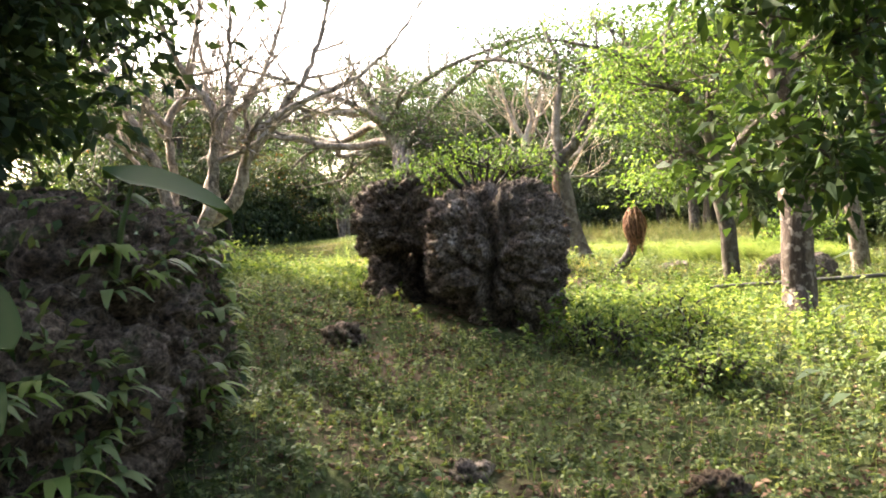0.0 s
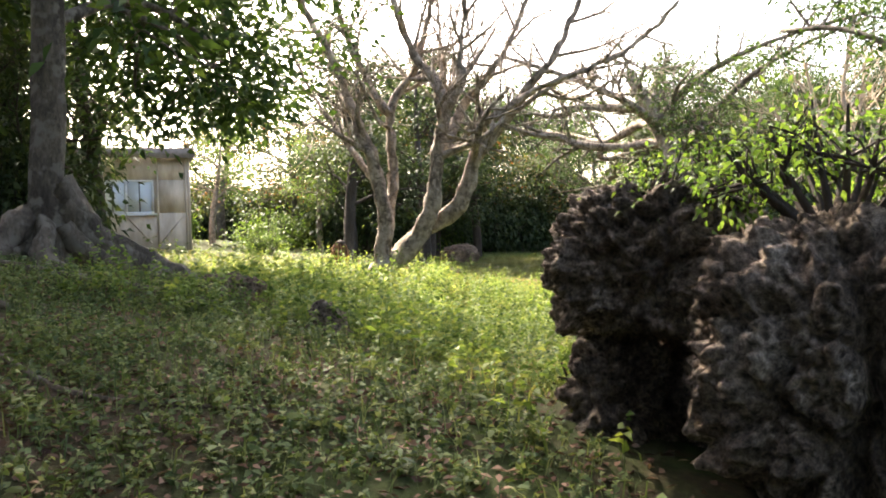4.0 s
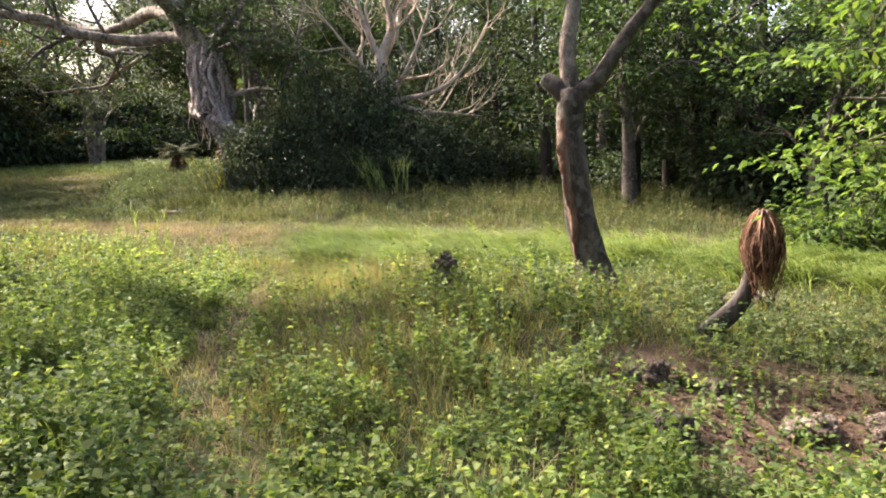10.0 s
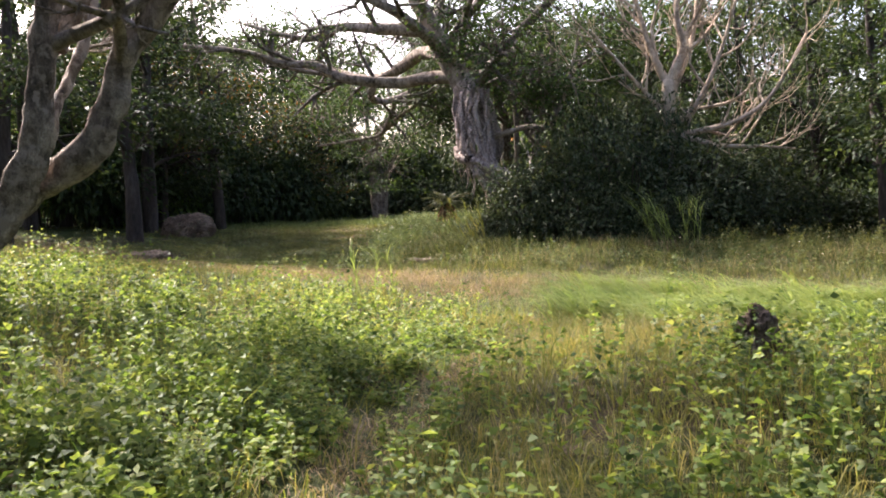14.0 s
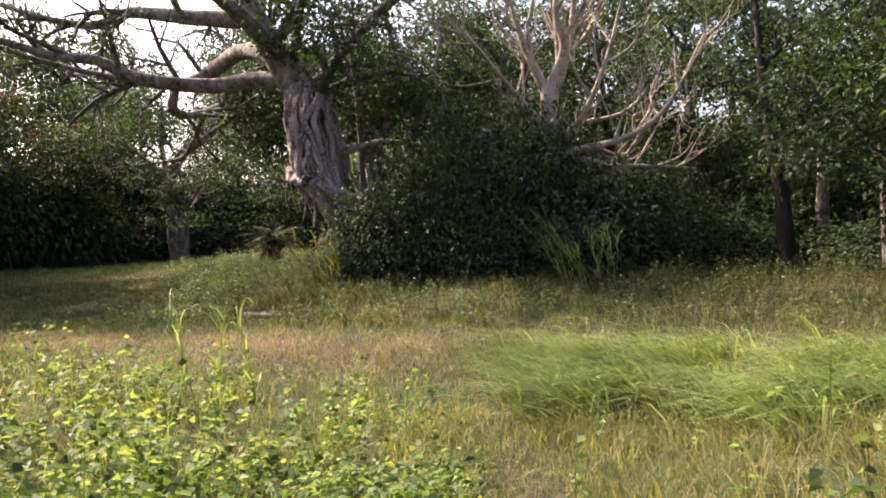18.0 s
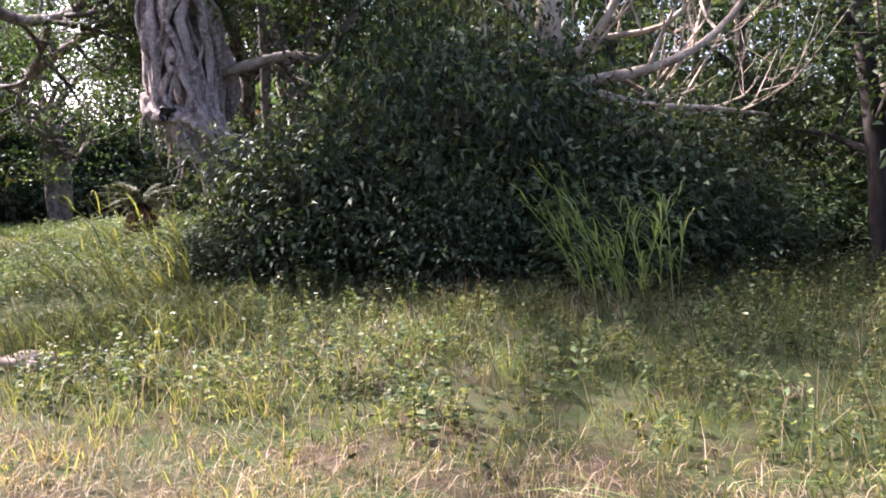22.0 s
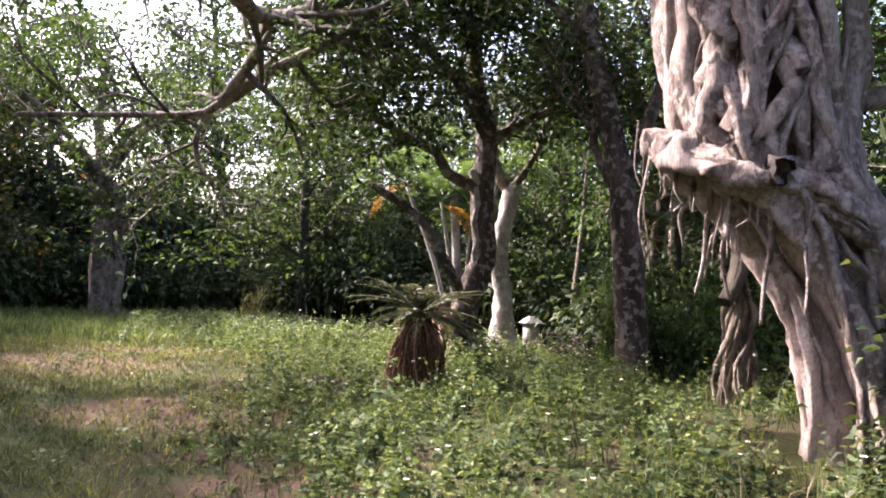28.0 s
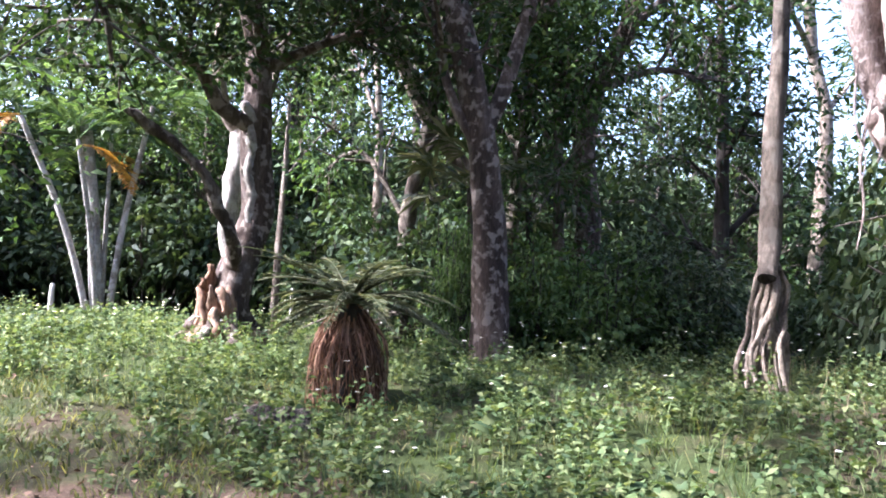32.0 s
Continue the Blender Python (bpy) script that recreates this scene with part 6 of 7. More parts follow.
place(wood_b, [(-19, 59, 0.5, 1.3, 1.5), (-15, 63, 2.5, 1.3, 1.6), (-11, 62, 4.5, 1.3, 1.55), (-22, 55, 3.5, 1.2, 1.4), (-3, 67, 0.2, 1.4, 1.75), (3, 65, 5.2, 1.4, 1.7), (8.5, 61, 2.2, 1.3, 1.65), (14, 57, 4.1, 1.3, 1.6), (20, 53, 1.1, 1.3, 1.6), (-18.6, 24.0, 1.0, 0.95, 1.3), (-21.5, 23.0, 3.0, 0.9, 1.2)] + along([(-26, 46), (-20, 55), (-12, 59)], 3.5, 1.0) + along([(13, 37), (16, 30), (14, 24), (15, 16), (17, 8)], 4.0, 1.2, (0.8, 1.1), (0.7, 1.0)) + [(7.9, 27.4, 1.0, 0.8, 0.75), (10.5, 24.0, 2, 0.8, 0.7), (4, 41.5, 1, 0.7, 0.8), (2.5, 42.4, 2, 0.7, 0.95), (3.1, 40.2, 4, 0.5, 0.85), (4.6, 50, 1, 0.8, 0.8), (13.4, 40.3, 4, 0.7, 0.8), (-12.5, 12.5, 2, 1, 0.9)], "spreading broadleaf tree at the wood edge", "broadleaf trees")
place(wood_c, [(-14.5, 43, 0, 1.0, 0.9), (-13.5, 49, 1, 1.0, 0.9), (-17.5, 46, 2, 1.1, 0.95), (-10.5, 53.0, 3, 0.9, 0.8), (-20, 41, 4, 0.9, 0.8), (-16, 40, 5, 0.8, 0.75), (-23, 36, 1.4, 0.8, 0.65), (-18, 48.5, 1.2, 1.0, 0.85), (-16.5, 51, 2, 1, 0.9)], "tree with thinning yellow and rust leaves", "turning trees")
place(wood_d, [(-20.5, 34.5, 1, 0.7, 0.6), (8.5, 17.5, 2, 0.8, 0.7), (10.5, 13.0, 3, 0.9, 0.8), (12, 18.5, 0, 0.9, 0.8), (8.5, 7.5, 4, 0.8, 0.75), (-16.5, 36.5, 5, 0.6, 0.55), (11, 9.5, 2, 0.9, 0.7), (-0.5, 55.5, 2, 0.9, 0.75), (2.2, 55, 3, 0.8, 0.8)], "airy tree with light feathery foliage", "light trees")
for k, (x, y, h, r, dx, dy) in enumerate(((2.3, 45.2, 4.2, 0.06, 0.4, 0.2), (4.4, 44.6, 6.5, 0.09, -0.5, 0.0))):
    z = float(lie(x, y))
    a = k * 1.3
    leafy_tree("slender_tree", "slender pale-barked tree inside the dark wood", [
        ([(x, y, z - 0.2), (x + dx * 0.3, y + dy * 0.3, z + h * 0.3), (x + dx * 0.5 + 0.06, y + dy * 0.6, z + h * 0.6), (x + dx, y + dy, z + h)], r * 1.3, r * 0.5),
        ([(x + dx * 0.6, y + dy * 0.6, z + h * 0.62), (x + dx * 0.6 + 0.7 * math.cos(a), y + dy * 0.6 + 0.7 * math.sin(a), z + h * 0.8), (x + dx * 0.6 + 1.3 * math.cos(a), y + dy * 0.6 + 1.3 * math.sin(a), z + h * 0.9)], r * 0.5, 0.02),
        ([(x + dx, y + dy, z + h * 0.95), (x + dx - 0.6 * math.cos(a), y + dy - 0.6 * math.sin(a), z + h * 1.05), (x + dx - 1.1 * math.cos(a), y + dy - 1.1 * math.sin(a), z + h * 1.08)], r * 0.4, 0.02)],
        M_BARK_PALE if k % 2 else M_BARK_GREY, M_LEAF_MID, 5, 0.9, 2, 10, 0.3, 0.16, 0.08, "slender trees", 0.35)
leafy_tree("crooked_tree", "crooked tree with peeling pale and orange bark", [
    ([(3.94, 40.28, 0.4), (3.96, 40.25, 1.3), (4.0, 40.17, 2.6), (3.87, 40.19, 3.7), (3.8, 40.0, 4.6), (3.79, 39.57, 5.4), (3.72, 39.3, 6.2)], 0.22, 0.12),
    ([(3.87, 40.19, 3.6), (3.5, 40.3, 4.3), (3.2, 40.2, 5.2)], 0.1, 0.03), ([(3.8, 40, 4.6), (4.6, 39.4, 5.0), (5.6, 38.8, 5.0)], 0.08, 0.03), ([(3.79, 39.6, 5.4), (4.6, 39.0, 6.2), (5.4, 38.2, 6.6)], 0.08, 0.03), ([(3.72, 39.4, 6.0), (3.0, 39.0, 6.8), (2.2, 38.8, 7.2)], 0.08, 0.03)],
    M_BARK_RED, M_LEAF_MID, 7, 1.2, 2, 16, 0.32, 0.15, 0.08, "", 0.25)
leafy_tree("leaning_wood_tree", "pale patched trunk leaning inside the wood", [
    ([(3.4, 41.2, 0.4), (3.25, 41.45, 2.2), (3.1, 41.6, 3.1), (2.74, 42.02, 3.8), (2.35, 42.3, 4.54), (2.0, 42.44, 5.34), (1.8, 42.4, 6.4)], 0.15, 0.1),
    ([(2.3, 42.3, 4.6), (2.8, 41.6, 5.4), (3.2, 40.8, 5.8)], 0.06, 0.02), ([(2.0, 42.4, 5.4), (1.2, 42.0, 6.2), (0.4, 41.6, 6.6)], 0.06, 0.02)],
    M_BARK_PALE, M_LEAF_MID, 7, 1.1, 2, 16, 0.3, 0.15, 0.08, "", 0.3)
leafy_tree("pale_far_tree", "tall slender pale trunk beyond the wood", [
    ([(12.86, 38.97, -0.2), (12.86, 38.9, 1.4), (12.85, 38.72, 3.72), (12.61, 38.64, 5.6), (12.3, 38.86, 6.84), (11.95, 38.93, 8.0)], 0.2, 0.12),
    ([(12.6, 38.64, 5.6), (13.6, 38.2, 6.6), (14.6, 37.8, 7.2)], 0.08, 0.03), ([(12.3, 38.86, 6.8), (11.2, 39.0, 7.4), (10.2, 39.0, 7.6)], 0.08, 0.03)],
    M_BARK_PALE, M_LEAF_MID, 7, 1.3, 2, 18, 0.35, 0.16, 0.08, "", 0.25)
leafy_tree("flat_topped_tree", "pale twin-trunked tree with flat layered crown", [
    ([(-6.88, 52.50, 0.73), (-6.93, 52.50, 1.99), (-7.02, 52.50, 3.43), (-7.11, 52.50, 4.42)], 0.34, 0.24), ([(-7.11, 52.50, 4.24), (-7.92, 52.41, 4.96), (-9.18, 52.14, 5.77), (-10.44, 51.78, 6.31)], 0.15, 0.04), ([(-7.02, 52.50, 4.24), (-6.30, 52.50, 5.41), (-5.22, 52.68, 6.31), (-4.14, 52.86, 6.67)], 0.15, 0.04),
    ([(-7.11, 52.50, 4.42), (-7.20, 52.14, 5.77), (-7.02, 51.78, 7.39)], 0.16, 0.04), ([(-7.11, 52.50, 4.33), (-6.48, 51.42, 5.23), (-5.58, 50.16, 5.77)], 0.12, 0.04), ([(-7.11, 52.50, 4.33), (-8.10, 51.24, 5.41), (-9.18, 50.16, 6.13)], 0.12, 0.04), ([(-6.61, 52.41, 0.73), (-6.57, 52.45, 2.53), (-6.84, 52.50, 4.15)], 0.16, 0.14)],
    M_BARK_PALE, M_LEAF_MID, 7, 1.7, 2, 16, 0.36, 0.17, 0.085, "", 0.12)
leafy_tree("right_edge_tree", "dark tree with drooping glossy leaves by the bank", [
    ([(9.05, 29.7, -0.2), (9.1, 29.8, 0.6), (9.3, 29.9, 2.0), (9.4, 30, 4.2), (9.2, 30.2, 6.4)], 0.2, 0.1)] + [([(9.35, 30, z), (9.35 + 1.4 * math.cos(a), 30 + 1.4 * math.sin(a), z + 0.5), (9.35 + 2.6 * math.cos(a), 30 + 2.6 * math.sin(a), z + 0.2)], 0.07, 0.02) for z, a in ((2.2, 3.3), (2.8, 4.3), (3.2, 2.4), (3.6, 5.2), (4.2, 3.6), (4.8, 1.2), (5.2, 4.6), (5.8, 2.8), (6.2, 5.6))],
    M_BARK_GREY, M_LEAF_DARK, 7, 1.1, 2, 18, 0.3, 0.17, 0.07, "", 0.6)


# ---- plants of the ground ----
LINE_Y = [-4, 0, 4, 6, 8, 9.2, 11.5, 14, 15.5, 18.4, 21.2, 23.6, 25, 26.4, 28.9, 30, 32, 34.4, 38]
LINE_X = [0.1, 0.1, 0.05, -0.5, -1.6, -1.8, -1.0, -1.5, -2.1, -1.85, -1.3, -0.8, -1.0, -1.7, -3.9, -5.4, -6.9, -7.6, -8.0]


def off_line(x, y):
    """Distance across from the line that is walked."""
    return np.abs(x - np.interp(y, LINE_Y, LINE_X))


def path_x(y):
    return np.interp(y, [8, 12, 14.5, 16.7, 17.7, 18.8, 20.3, 21.3, 22.4, 25], [-1.7, -1.75, -1.95, -1.83, -1.69, -1.42, -1.15, -0.95, -0.75, -0.1])


def trodden(x, y):
    return np.exp(-((x - path_x(y)) / 0.27) ** 2) * (y > 8) * (y < 25)


def near(x, y, full, far):
    return np.clip(1 - (off_line(x, y) - full) / (far - full), 0.12, 1)


def clear(x, y):
    """Bare spots: under the rocks, trunks and shed."""
    ok = np.ones(len(x))
    for a, b, r in ((0.45, 8.3, 0.85), (-0.4, 9.2, 0.75), (-2.6, 4.0, 1.2), (-3.6, 3.0, 1.4), (-7.3, 11.9, 0.35), (2.9, 19, 0.2), (-1.2, 34.5, 0.45), (-1, 42.4, 0.3), (0.35, 43.9, 0.3), (-2.7, 38.8, 0.55), (-0.5, 36.3, 0.45), (0.33, 39.5, 0.35)):
        ok = ok * ((x - a) ** 2 + (y - b) ** 2 > r * r)
    return ok


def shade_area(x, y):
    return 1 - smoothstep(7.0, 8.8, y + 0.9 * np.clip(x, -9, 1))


def hollow(x, y):
    """The worn earth bank among the rocks."""
    return np.exp(-((x - 2.7) / 1.6) ** 4 - ((y - 14.8) / 1.5) ** 4)


def heap(x, y):
    """Weeds grow in rounded heaps with hollows between them."""
    wob_x, wob_y = x + 0.35 * np.sin(2.1 * y + 1), y + 0.35 * np.sin(1.9 * x)
    a = np.sin(2.9 * wob_x + 0.7 * wob_y) * np.sin(2.6 * wob_y - 0.8 * wob_x)
    b = np.sin(6.3 * wob_x + 2) * np.sin(5.7 * wob_y + 1)
    return np.clip(0.4 + 0.4 * a + 0.34 * b, 0, 1)


def low(p):
    """Plants on the walked line are trodden shorter."""
    return 1 - 0.6 * np.exp(-((off_line(p[:, 0], p[:, 1]) / 0.6) ** 2))


def stuff(name, geo, mat, label, category):
    tagged(part(name, geo, mat), label, category, kind="stuff")


g = Geo()
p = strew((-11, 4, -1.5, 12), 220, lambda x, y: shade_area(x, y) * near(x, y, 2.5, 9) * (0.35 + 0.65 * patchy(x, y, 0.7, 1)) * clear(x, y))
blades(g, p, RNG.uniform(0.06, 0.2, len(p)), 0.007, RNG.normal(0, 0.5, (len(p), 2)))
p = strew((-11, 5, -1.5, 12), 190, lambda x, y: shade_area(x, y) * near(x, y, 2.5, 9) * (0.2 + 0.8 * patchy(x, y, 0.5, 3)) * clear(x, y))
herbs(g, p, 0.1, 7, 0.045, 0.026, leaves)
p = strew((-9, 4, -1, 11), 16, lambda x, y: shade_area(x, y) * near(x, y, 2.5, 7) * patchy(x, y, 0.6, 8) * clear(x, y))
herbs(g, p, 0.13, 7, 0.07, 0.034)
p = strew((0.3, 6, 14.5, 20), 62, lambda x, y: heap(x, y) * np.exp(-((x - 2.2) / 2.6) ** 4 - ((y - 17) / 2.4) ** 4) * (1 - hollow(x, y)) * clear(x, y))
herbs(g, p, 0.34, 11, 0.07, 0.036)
# Dark weeds planted in the hollow in place of its shade.
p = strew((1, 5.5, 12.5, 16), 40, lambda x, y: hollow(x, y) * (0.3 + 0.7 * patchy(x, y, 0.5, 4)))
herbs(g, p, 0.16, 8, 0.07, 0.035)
# The darker herb copy stands in for shade around the hollow.
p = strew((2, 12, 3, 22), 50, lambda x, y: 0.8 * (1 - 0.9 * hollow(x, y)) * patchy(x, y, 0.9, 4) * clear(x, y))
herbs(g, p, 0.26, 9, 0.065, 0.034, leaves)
stuff("low_weeds", g, M_HERB_SHADE, "sparse low weeds and grass, coloured darker for shade", "weeds")

g = Geo()
p = strew((-11, 5, -1.5, 12), 420, lambda x, y: (0.15 + 0.85 * shade_area(x, y)) * near(x, y, 2.5, 8) * (0.3 + 0.7 * patchy(x, y, 0.9, 5)))
# Dense brown litter darkens the hollow, standing in for shade on its earth.
q = strew((1, 6, 12, 16), 240, hollow)
p = np.vstack([p, q])
# Beyond the leaf patches, an even share of litter stands in for shade.
q = strew((-14, -2, 30, 46), 90, lambda x, y: np.exp(-((x + 7.2) / 2.6) ** 2 - ((y - 41.6) / 0.9) ** 2) + np.exp(-((x + 4.7) / 0.9) ** 2 - ((y - 36.4) / 0.5) ** 2) + np.exp(-((x + 5.0) / 0.6) ** 2 - ((y - 38.3) / 0.4) ** 2) + np.exp(-((x + 5.8) / 1.6) ** 2 - ((y - 43.2) / 0.5) ** 2) + 0.13)
p = np.vstack([p, q])
az = RNG.uniform(0, 6.28, len(p))
leaves(g, p + [0, 0, 0.02], np.stack([np.cos(az), np.sin(az), RNG.normal(0.05, 0.25, len(p))], 1), np.full(len(p), 0.055), 0.03, 0.1)
stuff("leaf_litter", g, M_LITTER, "fallen brown leaves strewn on the ground", "leaf litter")


def herb_share(x, y):
    field = smoothstep(7.0, 8.8, y + 0.9 * np.clip(x, -9, 1)) * (1 - 0.7 * smoothstep(20.5, 22, y + 0.4 * x)) * (1 - smoothstep(22.8, 24.2, y + 0.45 * x)) * (1 - 0.9 * hollow(x, y))
    right_grass = smoothstep(0.0, 0.5, x - path_x(y)) * smoothstep(15, 17, y) * (1 - np.exp(-((x - 2.0) / 2.2) ** 2 - ((y - 16.6) / 2.2) ** 2))
    return field * (1 - 0.95 * right_grass) * (1 - 0.9 * trodden(x, y)) * (0.25 + 0.75 * patchy(x, y, 1.1, 2)) * clear(x, y)


g = Geo()
p = strew((-11, 9, 7, 25), 150, lambda x, y: herb_share(x, y) * near(x, y, 3.0, 9) * np.clip(1.5 * heap(x, y) - 0.05, 0.04, 1))
herbs(g, p, (0.07 + 0.62 * heap(p[:, 0], p[:, 1])) * (1 - 0.55 * np.exp(-((off_line(p[:, 0], p[:, 1]) / 0.5) ** 2))), 11, 0.07, 0.04, leaves)
p = strew((-8, 3, 8.5, 17), 26, lambda x, y: herb_share(x, y) * smoothstep(0.35, 0.7, heap(x, y)) * near(x, y, 4.0, 8) * (1 - smoothstep(-0.1, 0.3, x - path_x(y)) * smoothstep(14.5, 16, y)))
herbs(g, p, (0.1 + 0.52 * heap(p[:, 0], p[:, 1])) * low(p), 22, 0.062, 0.034)
p = strew((-7, -1.8, 7.5, 12), 80, lambda x, y: patchy(x, y, 0.8, 6) * smoothstep(7.3, 8.8, y + 0.9 * x))
herbs(g, p, 0.36, 14, 0.055, 0.03, leaves)
p = strew((-4.2, 0, 9, 23), 240, lambda x, y: np.exp(-((x + 0.6 - path_x(y)) / 0.3) ** 2) * smoothstep(12, 14, y) * (1 - np.exp(-((off_line(x, y) / 0.6) ** 2))) * (1 - smoothstep(21, 22.5, y)))
herbs(g, p, 0.3, 12, 0.058, 0.032)
p = strew((-5, 3, 9.5, 16.5), 60, lambda x, y: smoothstep(0.15, 0.6, heap(x, y)) * (1 - 0.9 * hollow(x, y)) * clear(x, y))
herbs(g, p, (0.1 + 0.4 * heap(p[:, 0], p[:, 1])) * low(p), 16, 0.06, 0.034)
p = strew((-5, 0, 12, 22.5), 85, lambda x, y: smoothstep(0.25, 0.5, path_x(y) - x) * (1 - smoothstep(1.6, 2.6, path_x(y) - x)) * np.clip(0.3 + heap(x, y), 0, 1) * smoothstep(12, 13.5, y) * (1 - smoothstep(21, 22.5, y)))
herbs(g, p, (0.18 + 0.4 * heap(p[:, 0], p[:, 1])) * low(p), 15, 0.062, 0.035, leaves)
stuff("leafy_weeds", g, M_HERB, "bright green knee-high leafy weeds in sun", "weeds")

g = Geo()
tufts(g, (-16, 10, 8, 29), 52, 8, lambda x, y: (0.35 + 0.65 * smoothstep(13, 17, y)) * smoothstep(8.4, 10, y + 0.9 * np.clip(x, -9, 1)) * (1 - 0.97 * hollow(x, y)) * (1 - 0.93 * smoothstep(22.3, 24.3, y + 0.55 * x)) * near(x, y, 2.5, 10) * (0.45 + 0.55 * patchy(x, y, 0.8, 7)) * (1 - 0.8 * trodden(x, y)) * clear(x, y), 0.08, 0.26, 0.008, 0.07, (0, 0), 0.4, 0.6)
stuff("meadow_grass", g, M_GRASS, "knee-high green meadow grass", "grass")

g = Geo()
tufts(g, (-18, 10, 11, 24), 40, 7, lambda x, y: smoothstep(11, 14, y) * (1 - 0.9 * hollow(x, y)) * (1 - 0.9 * smoothstep(22.3, 24.3, y + 0.55 * x)) * near(x, y, 2.5, 14) * (0.35 + 0.65 * patchy(x, y, 1.3, 9)) * (1 - 0.9 * trodden(x, y)) * clear(x, y), 0.1, 0.28, 0.007, 0.07, (-0.1, 0), 0.45, 0.6)
p = strew((-2.5, 1.5, 9, 25), 300, lambda x, y: 0.8 * np.exp(-((x - 0.3 - path_x(y)) / 0.55) ** 2))
blades(g, p, RNG.uniform(0.06, 0.24, len(p)), 0.006, RNG.normal(0, 0.8, (len(p), 2)))
tufts(g, (-2.2, 6, 15, 24), 48, 9, lambda x, y: smoothstep(0.1, 0.4, x - path_x(y)) * (1 - smoothstep(1.6, 3.6, x - path_x(y))) * (1 - 0.7 * np.exp(-((x - 2.0) / 1.6) ** 2 - ((y - 16.6) / 1.8) ** 2)) * (0.3 + 0.7 * patchy(x, y, 0.5, 3)) * (1 - 0.9 * hollow(x, y)), 0.16, 0.36, 0.006, 0.06, (-0.12, 0), 0.35, 0.5)
path = Geo()
p = strew((-3, 1, 11, 25), 620, trodden)
blades(path, p, RNG.uniform(0.04, 0.13, len(p)), 0.008, RNG.normal(0, 1.0, (len(p), 2)))
stuff("path_grass", path, M_STRAW, "flattened straw-coloured grass along a narrow path", "grass")
stuff("dry_meadow_grass", g, M_GRASS_DRY, "yellowing dry meadow grass", "grass")


def bare(x, y):
    """Worn earth with little growth."""
    z = np.zeros(np.shape(x))
    for a, b, rx, ry in BARE:
        z = np.maximum(z, np.exp(-(((x - a) / rx) ** 2 + ((y - b) / ry) ** 2)))
    return z


def track(x, y):
    """The strip of short dry turf across the meadow."""
    return np.exp(-((y + 0.5 * x - 25.6) / 1.5) ** 4) * (1 - 0.9 * lush(x, y))


def lush(x, y):
    return smoothstep(-0.6, 0.3, x) * (1 - smoothstep(9, 11, x)) * np.exp(-((y + 0.45 * x - 24.1) / 1.5) ** 4)


g = Geo()
p = strew((-14, 12, 18, 33), 1000, lambda x, y: track(x, y) * near(x, y, 3, 11))
blades(g, p, RNG.uniform(0.04, 0.13, len(p)), 0.007, RNG.normal(0, 0.9, (len(p), 2)))
stuff("dry_turf", g, M_STRAW, "short straw-coloured turf on the track", "grass")
g = Geo()
p = strew((-14, 12, 17, 34), 200, lambda x, y: np.exp(-((y + 0.5 * x - 25.2) / 2.4) ** 4) * near(x, y, 3, 11) * (1 - 0.7 * lush(x, y)) * (1 - 0.8 * track(x, y)))
blades(g, p, RNG.uniform(0.06, 0.25, len(p)), 0.006, RNG.normal(0, 0.7, (len(p), 2)))
tufts(g, (-16, -1.0, 27, 52), 40, 6, lambda x, y: (1 - smoothstep(-3.6, -1.8, x - 0.12 * (y - 36))) * near(x, y, 2.0, 11) * (0.25 + 0.75 * patchy(x, y, 0.7, 2)), 0.04, 0.12, 0.007, 0.05, (0, 0), 0.4, 0.5)
stuff("short_grass", g, M_GRASS, "short mixed green grass", "grass")
g = Geo()
p = strew((-11, -3.0, 27, 45), 1300, lambda x, y: (1 - smoothstep(-4.6, -3.2, x - 0.12 * (y - 36))) * np.clip(1.25 - off_line(x, y) / 5, 0.2, 1) * (0.35 + 0.65 * smoothstep(0.25, 0.6, patchy(x, y, 0.45, 4))) * (1 - 0.85 * bare(x, y)))
blades(g, p, RNG.uniform(0.03, 0.1, len(p)), 0.013, RNG.normal(0, 0.7, (len(p), 2)))
stuff("clearing_turf", g, M_TURF, "short trodden green turf with bare spots", "grass")
g = Geo()
tufts(g, (-17, -2, 42.5, 57), 30, 7, lambda x, y: smoothstep(42.5, 44.5, y), 0.12, 0.32, 0.014)
p = strew((-6, 0, 43, 48), 40, lambda x, y: smoothstep(0.3, 0.7, patchy(x, y, 0.7, 5)))
herbs(g, p, 0.3, 10, 0.09, 0.05)
stuff("clearing_grass", g, M_HERB_SHADE, "fresh green grass lit at the end of the clearing", "grass")
g = Geo()
p = strew((-1, 9.5, 18.5, 27), 52, lambda x, y: lush(x, y) * smoothstep(0.15, 0.5, patchy(x, y, 0.35, 6)))
p = np.repeat(p, 14, 0) + RNG.normal(0, 0.07, (14 * len(p), 3)) * [1, 1, 0]
arcs(g, p, RNG.uniform(0.4, 0.95, len(p)), 0.018, RNG.normal(0, 0.3, (len(p), 2)) + [-0.75, -0.1], 1.15)
stuff("lush_grass", g, M_GRASS_LUSH, "lush green grass bent over by wind", "grass")


def bank(x, y):
    return smoothstep(26.6, 27.8, y + 0.5 * x) * smoothstep(-4.2, -2.6, x - 0.0 * y) * (1 - smoothstep(40, 44, y))


def bank_top(x, y):
    return bank(x, y) * (1 - 0.75 * smoothstep(33, 35, y)) * (1 - smoothstep(13, 16, x))


